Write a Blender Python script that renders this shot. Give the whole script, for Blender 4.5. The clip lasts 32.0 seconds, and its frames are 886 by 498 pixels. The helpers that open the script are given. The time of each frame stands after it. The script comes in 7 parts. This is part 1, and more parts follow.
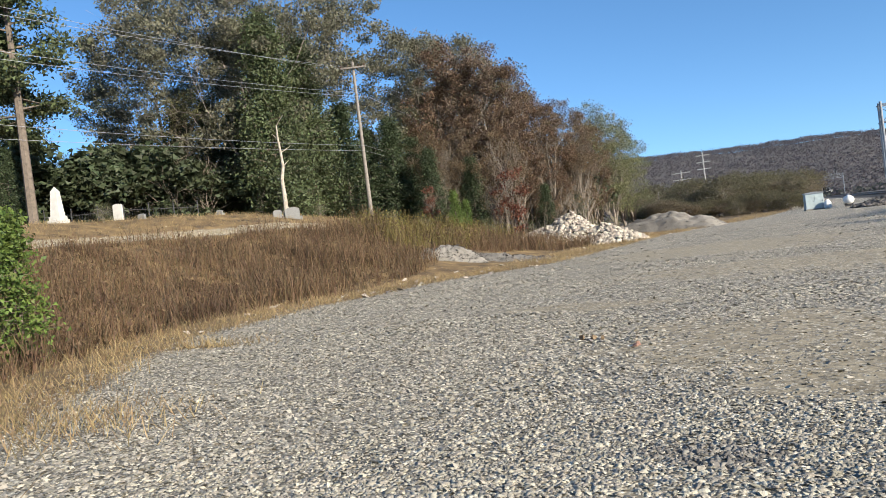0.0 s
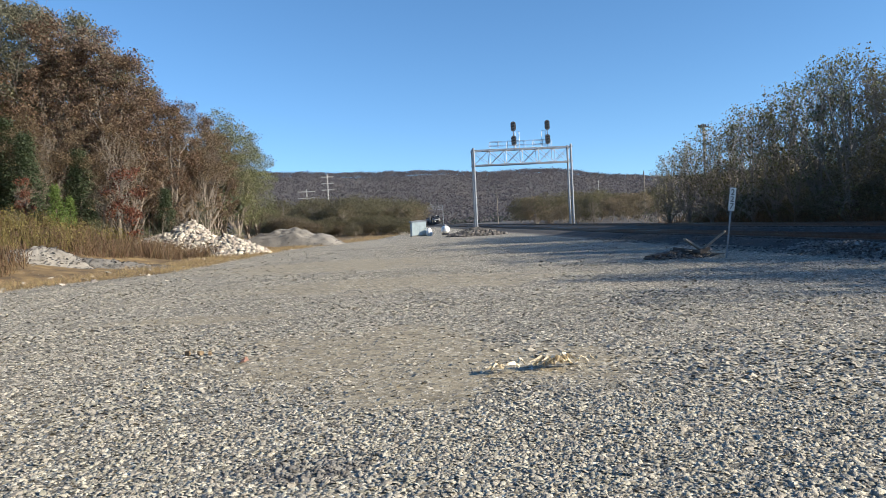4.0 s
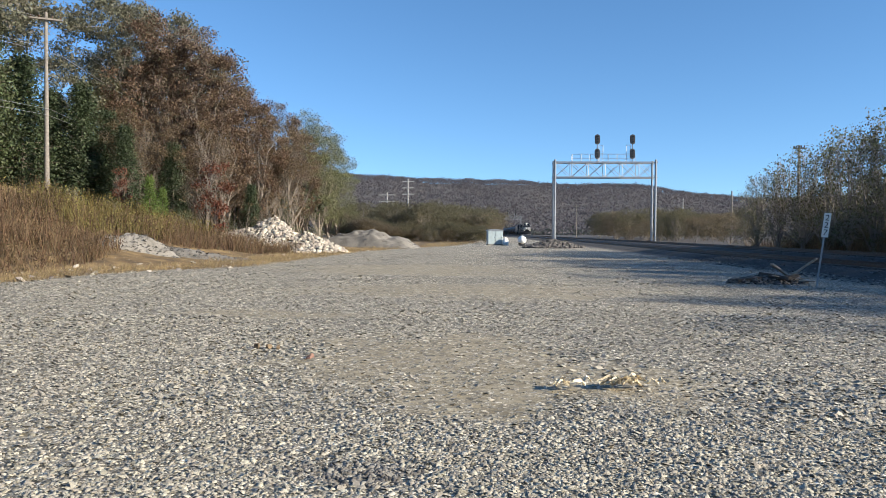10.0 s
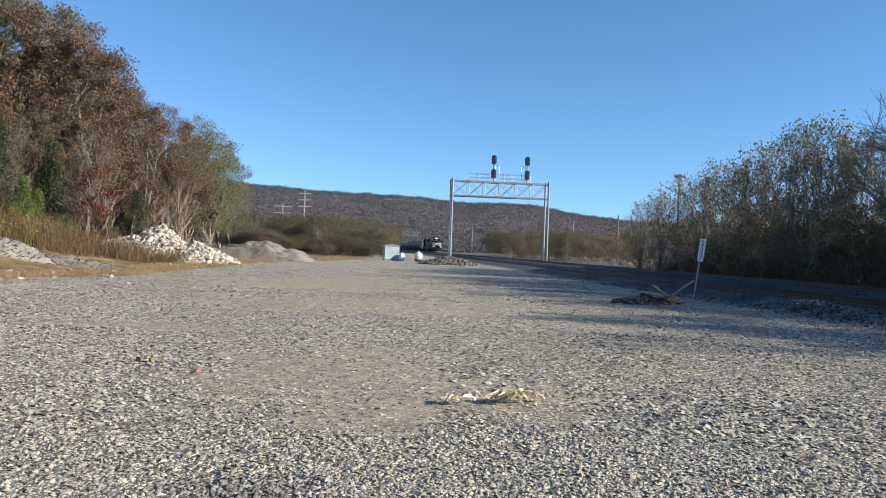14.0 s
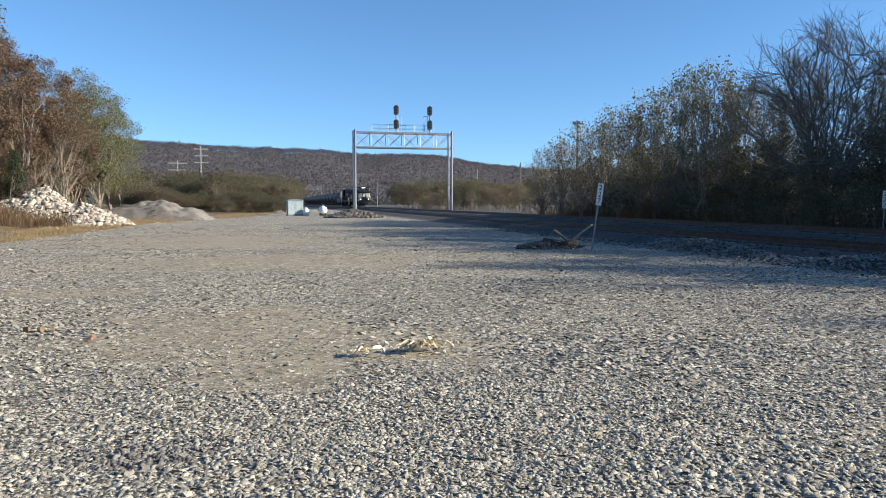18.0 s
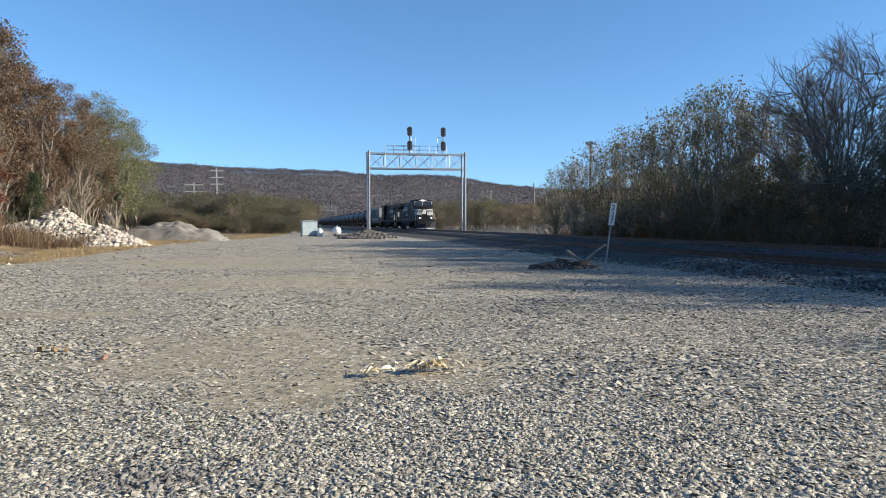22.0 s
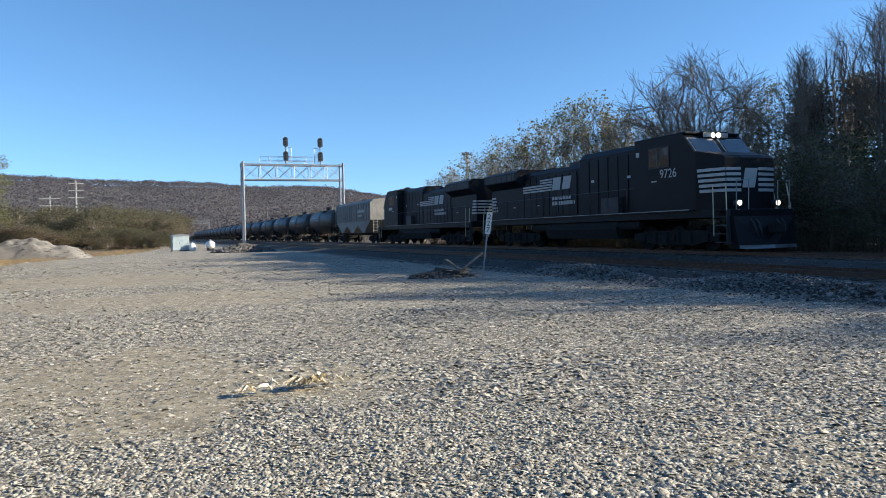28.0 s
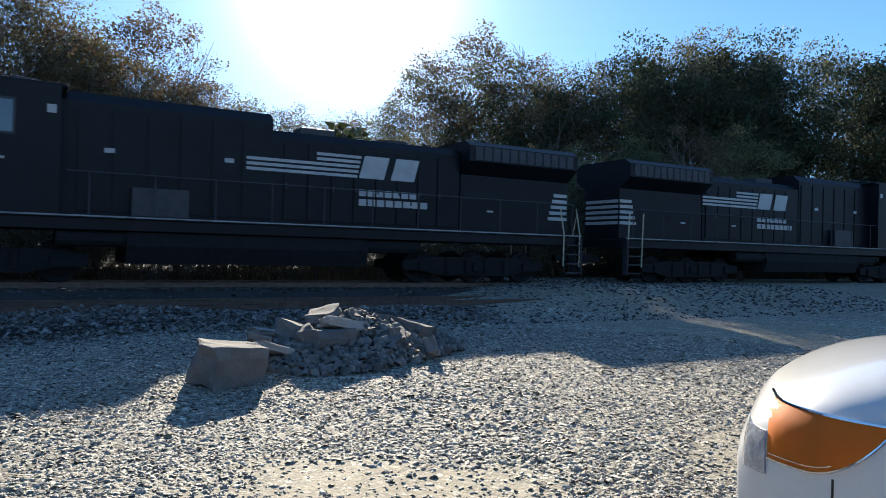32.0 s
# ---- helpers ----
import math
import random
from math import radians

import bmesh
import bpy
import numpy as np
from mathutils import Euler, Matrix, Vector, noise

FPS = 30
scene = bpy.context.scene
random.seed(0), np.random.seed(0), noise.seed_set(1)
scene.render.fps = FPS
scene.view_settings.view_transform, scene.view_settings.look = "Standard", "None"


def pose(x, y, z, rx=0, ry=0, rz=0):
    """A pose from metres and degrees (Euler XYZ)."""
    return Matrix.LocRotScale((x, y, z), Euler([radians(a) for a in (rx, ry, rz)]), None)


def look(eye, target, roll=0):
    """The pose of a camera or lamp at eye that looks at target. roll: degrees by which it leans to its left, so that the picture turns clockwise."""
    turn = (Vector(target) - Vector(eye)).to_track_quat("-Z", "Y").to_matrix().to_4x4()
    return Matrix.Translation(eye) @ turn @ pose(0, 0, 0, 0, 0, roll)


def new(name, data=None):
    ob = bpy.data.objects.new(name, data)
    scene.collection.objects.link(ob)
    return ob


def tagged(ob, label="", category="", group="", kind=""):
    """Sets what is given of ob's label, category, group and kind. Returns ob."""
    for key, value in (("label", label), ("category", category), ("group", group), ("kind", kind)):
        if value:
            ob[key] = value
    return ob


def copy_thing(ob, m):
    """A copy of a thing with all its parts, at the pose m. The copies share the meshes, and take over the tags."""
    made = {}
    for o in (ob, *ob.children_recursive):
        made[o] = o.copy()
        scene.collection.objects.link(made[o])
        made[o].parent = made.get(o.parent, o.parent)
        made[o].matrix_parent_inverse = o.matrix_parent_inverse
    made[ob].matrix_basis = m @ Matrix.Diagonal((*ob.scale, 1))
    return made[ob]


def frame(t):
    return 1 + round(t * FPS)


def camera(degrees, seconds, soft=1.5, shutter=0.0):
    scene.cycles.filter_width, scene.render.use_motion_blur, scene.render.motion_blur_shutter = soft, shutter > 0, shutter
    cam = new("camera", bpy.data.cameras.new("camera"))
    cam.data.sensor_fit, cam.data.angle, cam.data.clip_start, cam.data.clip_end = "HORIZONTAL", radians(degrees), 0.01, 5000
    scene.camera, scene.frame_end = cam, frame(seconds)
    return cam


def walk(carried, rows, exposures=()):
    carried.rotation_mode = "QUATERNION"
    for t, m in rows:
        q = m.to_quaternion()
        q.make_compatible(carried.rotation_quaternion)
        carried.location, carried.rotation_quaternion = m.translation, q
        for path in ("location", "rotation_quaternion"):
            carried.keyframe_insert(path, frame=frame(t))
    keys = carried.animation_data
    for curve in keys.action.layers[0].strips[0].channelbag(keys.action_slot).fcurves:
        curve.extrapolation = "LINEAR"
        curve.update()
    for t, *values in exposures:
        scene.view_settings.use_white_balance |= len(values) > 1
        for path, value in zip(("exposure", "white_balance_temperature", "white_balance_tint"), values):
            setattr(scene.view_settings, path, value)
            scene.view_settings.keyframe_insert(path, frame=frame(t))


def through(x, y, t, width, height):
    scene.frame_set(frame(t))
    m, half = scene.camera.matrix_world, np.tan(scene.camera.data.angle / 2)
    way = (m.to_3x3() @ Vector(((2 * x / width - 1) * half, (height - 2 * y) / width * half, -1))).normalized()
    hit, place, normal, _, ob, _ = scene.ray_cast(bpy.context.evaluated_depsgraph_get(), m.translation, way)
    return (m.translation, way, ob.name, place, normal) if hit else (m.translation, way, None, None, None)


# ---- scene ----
import functools

cam = camera(62.86, 32.0, soft=0.7, shutter=0.1)


def held(x, y, z, yaw, pitch, roll):
    """Camera pose from its place, compass turn to the right of +y, tilt and lean in degrees."""
    return pose(x, y, z, 90 + pitch, 0, -yaw) @ pose(0, 0, 0, 0, 0, roll)


PATH = [
    (0, -0.179, -0.162, 1.610, -29.09, -0.52, -7.17),
    (0.5, -0.278, -0.168, 1.621, -28.54, 0.18, -5.31),
    (0.7, -0.305, -0.139, 1.629, -24.84, 1.99, -5.58),
    (1, -0.354, -0.100, 1.666, -21.13, 3.25, -5.97),
    (1.5, -0.360, -0.120, 1.616, -23.13, -0.93, -4.43),
    (2, -0.312, -0.127, 1.588, -21.79, -1.25, -4.58),
    (2.5, -0.199, -0.073, 1.580, -18.52, 0.21, -3.90),
    (3, -0.126, -0.111, 1.574, -13.82, 0.35, -4.23),
    (3.5, -0.090, -0.086, 1.597, -6.61, -0.80, -4.21),
    (4, -0.097, -0.026, 1.610, -0.00, -2.09, -2.92),
    (4.5, -0.065, 0.013, 1.613, 3.32, -2.67, -1.50),
    (6.5, -0.033, 0.094, 1.585, -2.12, -4.20, -0.19),
    (7, -0.029, 0.090, 1.584, -3.13, -3.99, 0.29),
    (7.5, -0.026, 0.096, 1.584, -3.54, -3.56, 0.73),
    (8, -0.012, 0.099, 1.586, -3.86, -2.90, 0.94),
    (8.5, -0.012, 0.117, 1.589, -4.50, -2.45, 0.89),
    (9, -0.041, 0.117, 1.585, -5.38, -2.13, 0.56),
    (9.5, -0.046, 0.101, 1.588, -6.01, -1.72, 0.31),
    (10, -0.042, 0.103, 1.594, -5.98, -1.31, 0.34),
    (10.5, -0.029, 0.103, 1.589, -5.41, -0.97, 0.64),
    (11, -0.022, 0.087, 1.582, -4.55, -0.67, 1.09),
    (11.5, -0.010, 0.075, 1.579, -3.59, -0.35, 1.69),
    (12, -0.002, 0.086, 1.593, -2.50, -0.03, 2.19),
    (12.5, -0.004, 0.072, 1.590, -1.23, 0.19, 2.61),
    (13, -0.002, 0.037, 1.602, 0.05, 0.20, 2.78),
    (13.5, -0.012, 0.032, 1.599, 1.12, 0.12, 2.60),
    (14, -0.031, 0.039, 1.599, 2.16, 0.06, 2.03),
    (14.5, -0.026, 0.030, 1.608, 3.32, 0.10, 1.23),
    (16.5, 0.007, 0.056, 1.607, 6.50, -1.42, -0.48),
    (17, -0.012, 0.063, 1.609, 7.19, -2.17, -0.56),
    (17.5, -0.024, 0.079, 1.595, 8.26, -3.25, -0.53),
    (18, -0.008, 0.079, 1.589, 9.61, -3.63, 0.05),
    (18.5, 0.048, 0.062, 1.590, 10.70, -3.50, 0.80),
    (19, 0.058, 0.047, 1.591, 11.20, -3.11, 1.13),
    (19.5, 0.041, 0.050, 1.594, 11.19, -2.68, 1.00),
    (20, 0.040, 0.035, 1.601, 10.70, -2.42, 0.42),
    (20.5, 0.040, 0.042, 1.598, 10.03, -2.28, 0.02),
    (21, 0.041, 0.054, 1.595, 9.36, -2.19, -0.24),
    (21.5, 0.036, 0.062, 1.593, 8.80, -2.05, -0.18),
    (22, 0.035, 0.057, 1.583, 8.51, -2.01, -0.10),
    (22.5, 0.035, 0.057, 1.584, 8.47, -2.00, -0.18),
    (23, 0.037, 0.067, 1.582, 8.63, -2.07, -0.49),
    (23.5, 0.043, 0.058, 1.585, 8.93, -2.08, -0.70),
    (24, 0.050, 0.060, 1.586, 9.26, -2.11, -0.62),
    (24.5, 0.050, 0.072, 1.584, 9.50, -2.14, -0.33),
    (26.5, 0.037, 0.072, 1.585, 10.78, -1.98, 0.07),
    (27, 0.043, 0.068, 1.589, 11.71, -1.77, -0.11),
    (27.5, 0.046, 0.073, 1.597, 13.86, -1.57, -0.35),
    (28, 0.065, 0.039, 1.601, 17.95, -1.30, -1.18),
    (28.2, 0.097, 0.025, 1.606, 21.73, -1.21, -1.65),
    (28.5, 0.147, 0.004, 1.614, 31.17, -0.93, -2.36),
    (28.6, 0.171, -0.004, 1.623, 34.92, -0.88, -2.40),
    (28.9, 0.210, -0.034, 1.614, 47.82, -0.17, -2.22),
    (29, 0.225, -0.044, 1.614, 52.59, -0.18, -2.17),
    (29.3, 0.195, -0.045, 1.598, 66.66, -0.58, -4.40),
    (29.6, 0.166, -0.039, 1.596, 81.81, 0.12, -3.19),
    (29.8, 0.163, -0.044, 1.598, 91.30, -0.06, -3.04),
    (30, 0.162, -0.050, 1.599, 99.69, -0.04, -2.89),
    (30.5, 0.165, -0.057, 1.606, 109.69, -0.73, -1.33),
    (31, 0.175, -0.047, 1.599, 112.28, -1.30, 0.20),
    (31.5, 0.195, -0.066, 1.607, 115.09, -0.98, 1.14),
    (32, 0.202, -0.086, 1.607, 116.28, 0.31, 1.39),
]
walk(cam, [(r[0], held(*r[1:])) for r in PATH], [(0, 1.0), (27.5, 1.03), (29.0, 1.3), (30.0, 1.2), (31.0, 1.1), (32, 1.12)])

# ---- sky and sun ----
SUN_AZ, SUN_EL = 108.3, 21.3
az, el = radians(SUN_AZ), radians(SUN_EL)
SUN_DIR = Vector((math.sin(az) * math.cos(el), math.cos(az) * math.cos(el), math.sin(el)))
world = bpy.data.worlds.new("sky")
scene.world = world
world.use_nodes = True
wn = world.node_tree
wn.nodes.clear()
sky = wn.nodes.new("ShaderNodeTexSky")
sky.sky_type, sky.sun_disc = "NISHITA", False
sky.sun_elevation, sky.sun_rotation = radians(SUN_EL), radians(SUN_AZ)
sky.altitude, sky.air_density, sky.dust_density, sky.ozone_density = 300, 0.8, 0.05, 3.0
bg = wn.nodes.new("ShaderNodeBackground")
bg.inputs[1].default_value = 0.109
wo = wn.nodes.new("ShaderNodeOutputWorld")
tone = wn.nodes.new("ShaderNodeHueSaturation")
tone.inputs["Saturation"].default_value = 1.12
tone.inputs["Hue"].default_value = 0.497
wn.links.new(sky.outputs[0], tone.inputs["Color"])
# clear dry air: the blue holds down to the skyline
lift, unit = wn.nodes.new("ShaderNodeVectorMath"), wn.nodes.new("ShaderNodeVectorMath")
lift.operation, unit.operation = "ADD", "NORMALIZE"
lift.inputs[1].default_value = (0, 0, 0.07)
view = wn.nodes.new("ShaderNodeTexCoord")
wn.links.new(view.outputs["Generated"], lift.inputs[0])
wn.links.new(lift.outputs[0], unit.inputs[0])
wn.links.new(unit.outputs[0], sky.inputs["Vector"])
# the bright aureole of the low sun
dot = wn.nodes.new("ShaderNodeVectorMath")
dot.operation = "DOT_PRODUCT"
coord = wn.nodes.new("ShaderNodeTexCoord")
wn.links.new(coord.outputs["Generated"], dot.inputs[0])
dot.inputs[1].default_value = SUN_DIR
last = tone.outputs[0]
for power, gain in ((900.0, 60.0), (160.0, 9.0), (28.0, 1.3)):
    pw = wn.nodes.new("ShaderNodeMath")
    pw.operation, pw.inputs[1].default_value = "POWER", power
    clip = wn.nodes.new("ShaderNodeMath")
    clip.operation, clip.inputs[1].default_value = "MAXIMUM", 0.0
    wn.links.new(dot.outputs["Value"], clip.inputs[0])
    wn.links.new(clip.outputs[0], pw.inputs[0])
    lobe = wn.nodes.new("ShaderNodeMix")
    lobe.data_type, lobe.blend_type = "RGBA", "ADD"
    wn.links.new(pw.outputs[0], lobe.inputs[0])
    lobe.clamp_factor = False
    wn.links.new(last, lobe.inputs[6])
    lobe.inputs[7].default_value = (gain, gain * 0.96, gain * 0.88, 1)
    last = lobe.outputs[2]
wn.links.new(last, bg.inputs[0])
wn.links.new(bg.outputs[0], wo.inputs[0])

sun = new("sun", bpy.data.lights.new("sun", "SUN"))
sun.data.energy, sun.data.angle, sun.data.color = 5.0, radians(0.55), (1.0, 0.90, 0.73)
sun.matrix_basis = look(SUN_DIR * 100, (0, 0, 0))


# ---- materials ----
def mat(name, base, rough=0.8, metal=0.0, vary=0.25, scale=6.0, bump=0.2, fine=60.0, second=None, spread=0.0, coat=0.0, glow=0.0):
    """A surface with colour variation at two scales, fine relief, and variation from piece to piece (spread)."""
    m = bpy.data.materials.new(name)
    m.use_nodes = True
    nt = m.node_tree
    b = nt.nodes["Principled BSDF"]
    b.inputs["Roughness"].default_value, b.inputs["Metallic"].default_value = rough, metal
    b.inputs["Coat Weight"].default_value = coat
    tc = nt.nodes.new("ShaderNodeTexCoord")
    n1, n2 = nt.nodes.new("ShaderNodeTexNoise"), nt.nodes.new("ShaderNodeTexNoise")
    n1.inputs["Scale"].default_value, n2.inputs["Scale"].default_value = scale, fine
    n1.inputs["Detail"].default_value = 5
    for n in (n1, n2):
        nt.links.new(tc.outputs["Object"], n.inputs["Vector"])
    add = nt.nodes.new("ShaderNodeMath")
    add.operation = "ADD"
    half = nt.nodes.new("ShaderNodeMath")
    half.operation, half.inputs[1].default_value = "MULTIPLY", 0.5
    nt.links.new(n2.outputs["Fac"], half.inputs[0])
    nt.links.new(n1.outputs["Fac"], add.inputs[0])
    nt.links.new(half.outputs[0], add.inputs[1])
    ramp = nt.nodes.new("ShaderNodeValToRGB")
    other = second or [c * (1 - vary) for c in base]
    top = [min(1, c * (1 + vary)) for c in base]
    ramp.color_ramp.elements[0].position, ramp.color_ramp.elements[1].position = 0.5, 1.0
    ramp.color_ramp.elements[0].color = (*other, 1)
    ramp.color_ramp.elements[1].color = (*top, 1)
    mid = ramp.color_ramp.elements.new(0.72)
    mid.color = (*base, 1)
    nt.links.new(add.outputs[0], ramp.inputs[0])
    out = ramp.outputs[0]
    if spread:
        geo, info = nt.nodes.new("ShaderNodeNewGeometry"), nt.nodes.new("ShaderNodeObjectInfo")
        sm = nt.nodes.new("ShaderNodeMath")
        sm.operation = "ADD"
        nt.links.new(geo.outputs["Random Per Island"], sm.inputs[0])
        nt.links.new(info.outputs["Random"], sm.inputs[1])
        fr = nt.nodes.new("ShaderNodeMath")
        fr.operation = "FRACT"
        nt.links.new(sm.outputs[0], fr.inputs[0])
        mr = nt.nodes.new("ShaderNodeMapRange")
        mr.inputs["To Min"].default_value, mr.inputs["To Max"].default_value = 1 - spread, 1 + spread
        nt.links.new(fr.outputs[0], mr.inputs["Value"])
        hsv = nt.nodes.new("ShaderNodeHueSaturation")
        nt.links.new(out, hsv.inputs["Color"])
        nt.links.new(mr.outputs[0], hsv.inputs["Value"])
        hm = nt.nodes.new("ShaderNodeMapRange")
        hm.inputs["To Min"].default_value, hm.inputs["To Max"].default_value = 0.5 - spread * 0.05, 0.5 + spread * 0.05
        nt.links.new(geo.outputs["Random Per Island"], hm.inputs["Value"])
        nt.links.new(hm.outputs[0], hsv.inputs["Hue"])
        out = hsv.outputs[0]
    nt.links.new(out, b.inputs["Base Color"])
    if bump:
        bp = nt.nodes.new("ShaderNodeBump")
        bp.inputs["Strength"].default_value, bp.inputs["Distance"].default_value = bump, 0.02
        nt.links.new(add.outputs[0], bp.inputs["Height"])
        nt.links.new(bp.outputs[0], b.inputs["Normal"])
    if glow:
        b.inputs["Emission Color"].default_value = (1, 0.93, 0.8, 1)
        b.inputs["Emission Strength"].default_value = glow
    return m


def leaf_mat(name, base, spread=0.45, through=0.45):
    """Foliage: each leaf clump differs, and light passes through it."""
    m = mat(name, base, 0.65, 0, 0.3, 0.35, 0, 3.0, spread=spread)
    nt = m.node_tree
    b = nt.nodes["Principled BSDF"]
    src = b.inputs["Base Color"].links[0].from_socket
    tr, mx = nt.nodes.new("ShaderNodeBsdfTranslucent"), nt.nodes.new("ShaderNodeMixShader")
    mx.inputs[0].default_value = through
    nt.links.new(src, tr.inputs[0])
    nt.links.new(b.outputs[0], mx.inputs[1])
    nt.links.new(tr.outputs[0], mx.inputs[2])
    nt.links.new(mx.outputs[0], nt.nodes["Material Output"].inputs[0])
    return m


STEEL = mat("galvanised_steel", (0.27, 0.285, 0.305), 0.45, 0.6, 0.15, 3, 0.05)
DARK_STEEL = mat("dark_steel", (0.05, 0.05, 0.055), 0.55, 0.3, 0.3, 4, 0.1)
RAIL = mat("rail_steel", (0.14, 0.10, 0.08), 0.5, 0.7, 0.3, 8, 0.1)
RAIL_TOP = mat("polished_rail", (0.6, 0.6, 0.6), 0.22, 1.0, 0.1, 8, 0.02)
RUST = mat("rusty_iron", (0.16, 0.085, 0.05), 0.85, 0.2, 0.4, 9, 0.3)
LOCO_BLACK = mat("black_engine_paint", (0.006, 0.007, 0.010), 0.5, 0, 0.4, 1.2, 0.03, 25)
LOCO_BLACK.node_tree.nodes["Principled BSDF"].inputs["Specular IOR Level"].default_value = 0.25
GRIME = mat("sooty_running_gear", (0.012, 0.011, 0.011), 0.9, 0.1, 0.5, 5, 0.3)
TANK_BLACK = mat("black_tank_paint", (0.012, 0.012, 0.014), 0.45, 0, 0.5, 0.9, 0.04, 20)
EDGE_WHITE = mat("grimy_edge_paint", (0.30, 0.30, 0.29), 0.7, 0, 0.4, 2, 0.05)
# dark for the concrete heap's shaded side, and for the blackened patch
SPOIL = mat("dark_broken_stone", (0.17, 0.158, 0.142), 0.92, 0, 0.3, 5, 0.5, 40, spread=0.5)
HOPPER_GREY = mat("grey_wagon_paint", (0.24, 0.23, 0.21), 0.6, 0, 0.3, 1.0, 0.06, 20)
WHITE = mat("white_paint", (0.78, 0.78, 0.76), 0.5, 0, 0.08, 5, 0.03)
# white dimmed in its colour for the shade on the train
LOCO_WHITE = mat("dimmed_white_stripe_paint", (0.46, 0.46, 0.45), 0.55, 0, 0.15, 3, 0.03)
SIGN_WHITE = mat("sign_white", (0.74, 0.73, 0.68), 0.55, 0, 0.12, 9, 0.03)
SIGN_BLACK = mat("sign_black", (0.015, 0.015, 0.015), 0.6, 0, 0.2, 9, 0.0)
WINDOW = mat("dark_cab_glass", (0.02, 0.025, 0.03), 0.06, 0, 0.1, 2, 0.0, coat=1.0)
LAMP = mat("lit_headlamp", (0.9, 0.88, 0.8), 0.3, 0, 0.05, 5, 0, glow=2.5)
LENS_OFF = mat("dark_signal_lens", (0.03, 0.035, 0.03), 0.12, 0, 0.1, 9, 0)
YELLOW = mat("grab_iron_cream", (0.62, 0.55, 0.36), 0.55, 0, 0.15, 8, 0.05)
WOOD_POLE = mat("weathered_pole_wood", (0.19, 0.17, 0.15), 0.9, 0, 0.3, 7, 0.5, 40)
TIE_WOOD = mat("creosoted_timber", (0.075, 0.06, 0.05), 0.95, 0, 0.4, 6, 0.6, 50, spread=0.35)
OLD_WOOD = mat("grey_broken_timber", (0.26, 0.22, 0.18), 0.95, 0, 0.35, 7, 0.6, 50, spread=0.35)
# blocks darkened for their shaded faces; the slabs below hold the sunlit tone
CONCRETE = mat("broken_concrete", (0.15, 0.143, 0.132), 0.92, 0, 0.25, 4, 0.6, 45, spread=0.2)
PALE_CONCRETE = mat("pale_concrete_slab", (0.33, 0.31, 0.28), 0.9, 0, 0.2, 4, 0.5, 45, spread=0.15)
BARK = mat("grey_brown_bark", (0.13, 0.105, 0.085), 0.95, 0, 0.35, 5, 0.8, 30)
PALE_BARK = mat("pale_twig_bark", (0.23, 0.20, 0.175), 0.95, 0, 0.3, 4, 0.5, 30)
GREY_BARK = mat("grey_twig_bark", (0.18, 0.152, 0.128), 0.95, 0, 0.3, 4, 0.5, 30)
MARBLE = mat("white_marble", (0.47, 0.46, 0.43), 0.6, 0, 0.15, 3, 0.1)
# granite, its grey taken darker for the shade these stones stand in
GRANITE = mat("grey_granite", (0.20, 0.20, 0.195), 0.7, 0, 0.2, 12, 0.15)
HUSK = mat("dry_corn_husk", (0.66, 0.57, 0.42), 0.75, 0, 0.3, 12, 0.4, 90, spread=0.2)
STONE = mat("crushed_limestone", (0.31, 0.287, 0.237), 0.75, 0, 0.3, 14, 0.5, 120, spread=0.38)
# one ballast in two tones: darker for shade, then lighter for the sunlit windrow
BALLAST = mat("track_ballast_stone", (0.105, 0.096, 0.089), 0.9, 0, 0.3, 10, 0.5, 90, spread=0.55)
WINDROW = mat("sunlit_ballast_stone", (0.20, 0.187, 0.172), 0.9, 0, 0.3, 10, 0.5, 90, spread=0.5)
RUBBLE = mat("pale_rubble_stone", (0.37, 0.328, 0.275), 0.9, 0, 0.25, 3, 0.5, 40, spread=0.45)
GRAVEL_HEAP = mat("grey_gravel_heap", (0.205, 0.19, 0.168), 0.95, 0, 0.3, 1.2, 1.0, 14)
CAR_WHITE = mat("white_car_paint", (0.74, 0.74, 0.73), 0.3, 0, 0.03, 2, 0.0, coat=0.8)
TRIM_BLACK = mat("black_plastic_trim", (0.02, 0.02, 0.02), 0.5, 0, 0.2, 12, 0.05)
TYRE = mat("tyre_rubber", (0.025, 0.025, 0.025), 0.85, 0, 0.25, 20, 0.2)
CHROME = mat("chrome", (0.75, 0.75, 0.76), 0.12, 1.0, 0.05, 5, 0)
LAMP_CLEAR = mat("clear_lamp_plastic", (0.46, 0.48, 0.52), 0.12, 0.35, 0.4, 30, 0.25, 90, coat=1.0)
GREEN_CASE = mat("pale_grey_green_steel", (0.36, 0.43, 0.45), 0.5, 0.2, 0.15, 2, 0.05)
FAR_WIRE = mat("dark_wire", (0.10, 0.10, 0.11), 0.6, 0.3, 0.1, 5, 0)
WIRE = mat("bare_wire", (0.30, 0.30, 0.31), 0.45, 0.6, 0.1, 5, 0)
INSULATOR = mat("brown_insulator", (0.10, 0.06, 0.045), 0.25, 0, 0.2, 9, 0)

AMBER = leaf_mat("amber_lamp_plastic", (0.95, 0.30, 0.03), 0.05, 0.5)
L_OAK = leaf_mat("olive_oak_leaves", (0.148, 0.143, 0.066))
L_TAN = leaf_mat("tan_autumn_leaves", (0.145, 0.105, 0.060))
L_RUST = leaf_mat("russet_autumn_leaves", (0.152, 0.108, 0.076))
L_GREY = leaf_mat("grey_olive_leaves", (0.150, 0.146, 0.098))
L_BROWN = leaf_mat("dull_brown_leaves", (0.135, 0.088, 0.055))
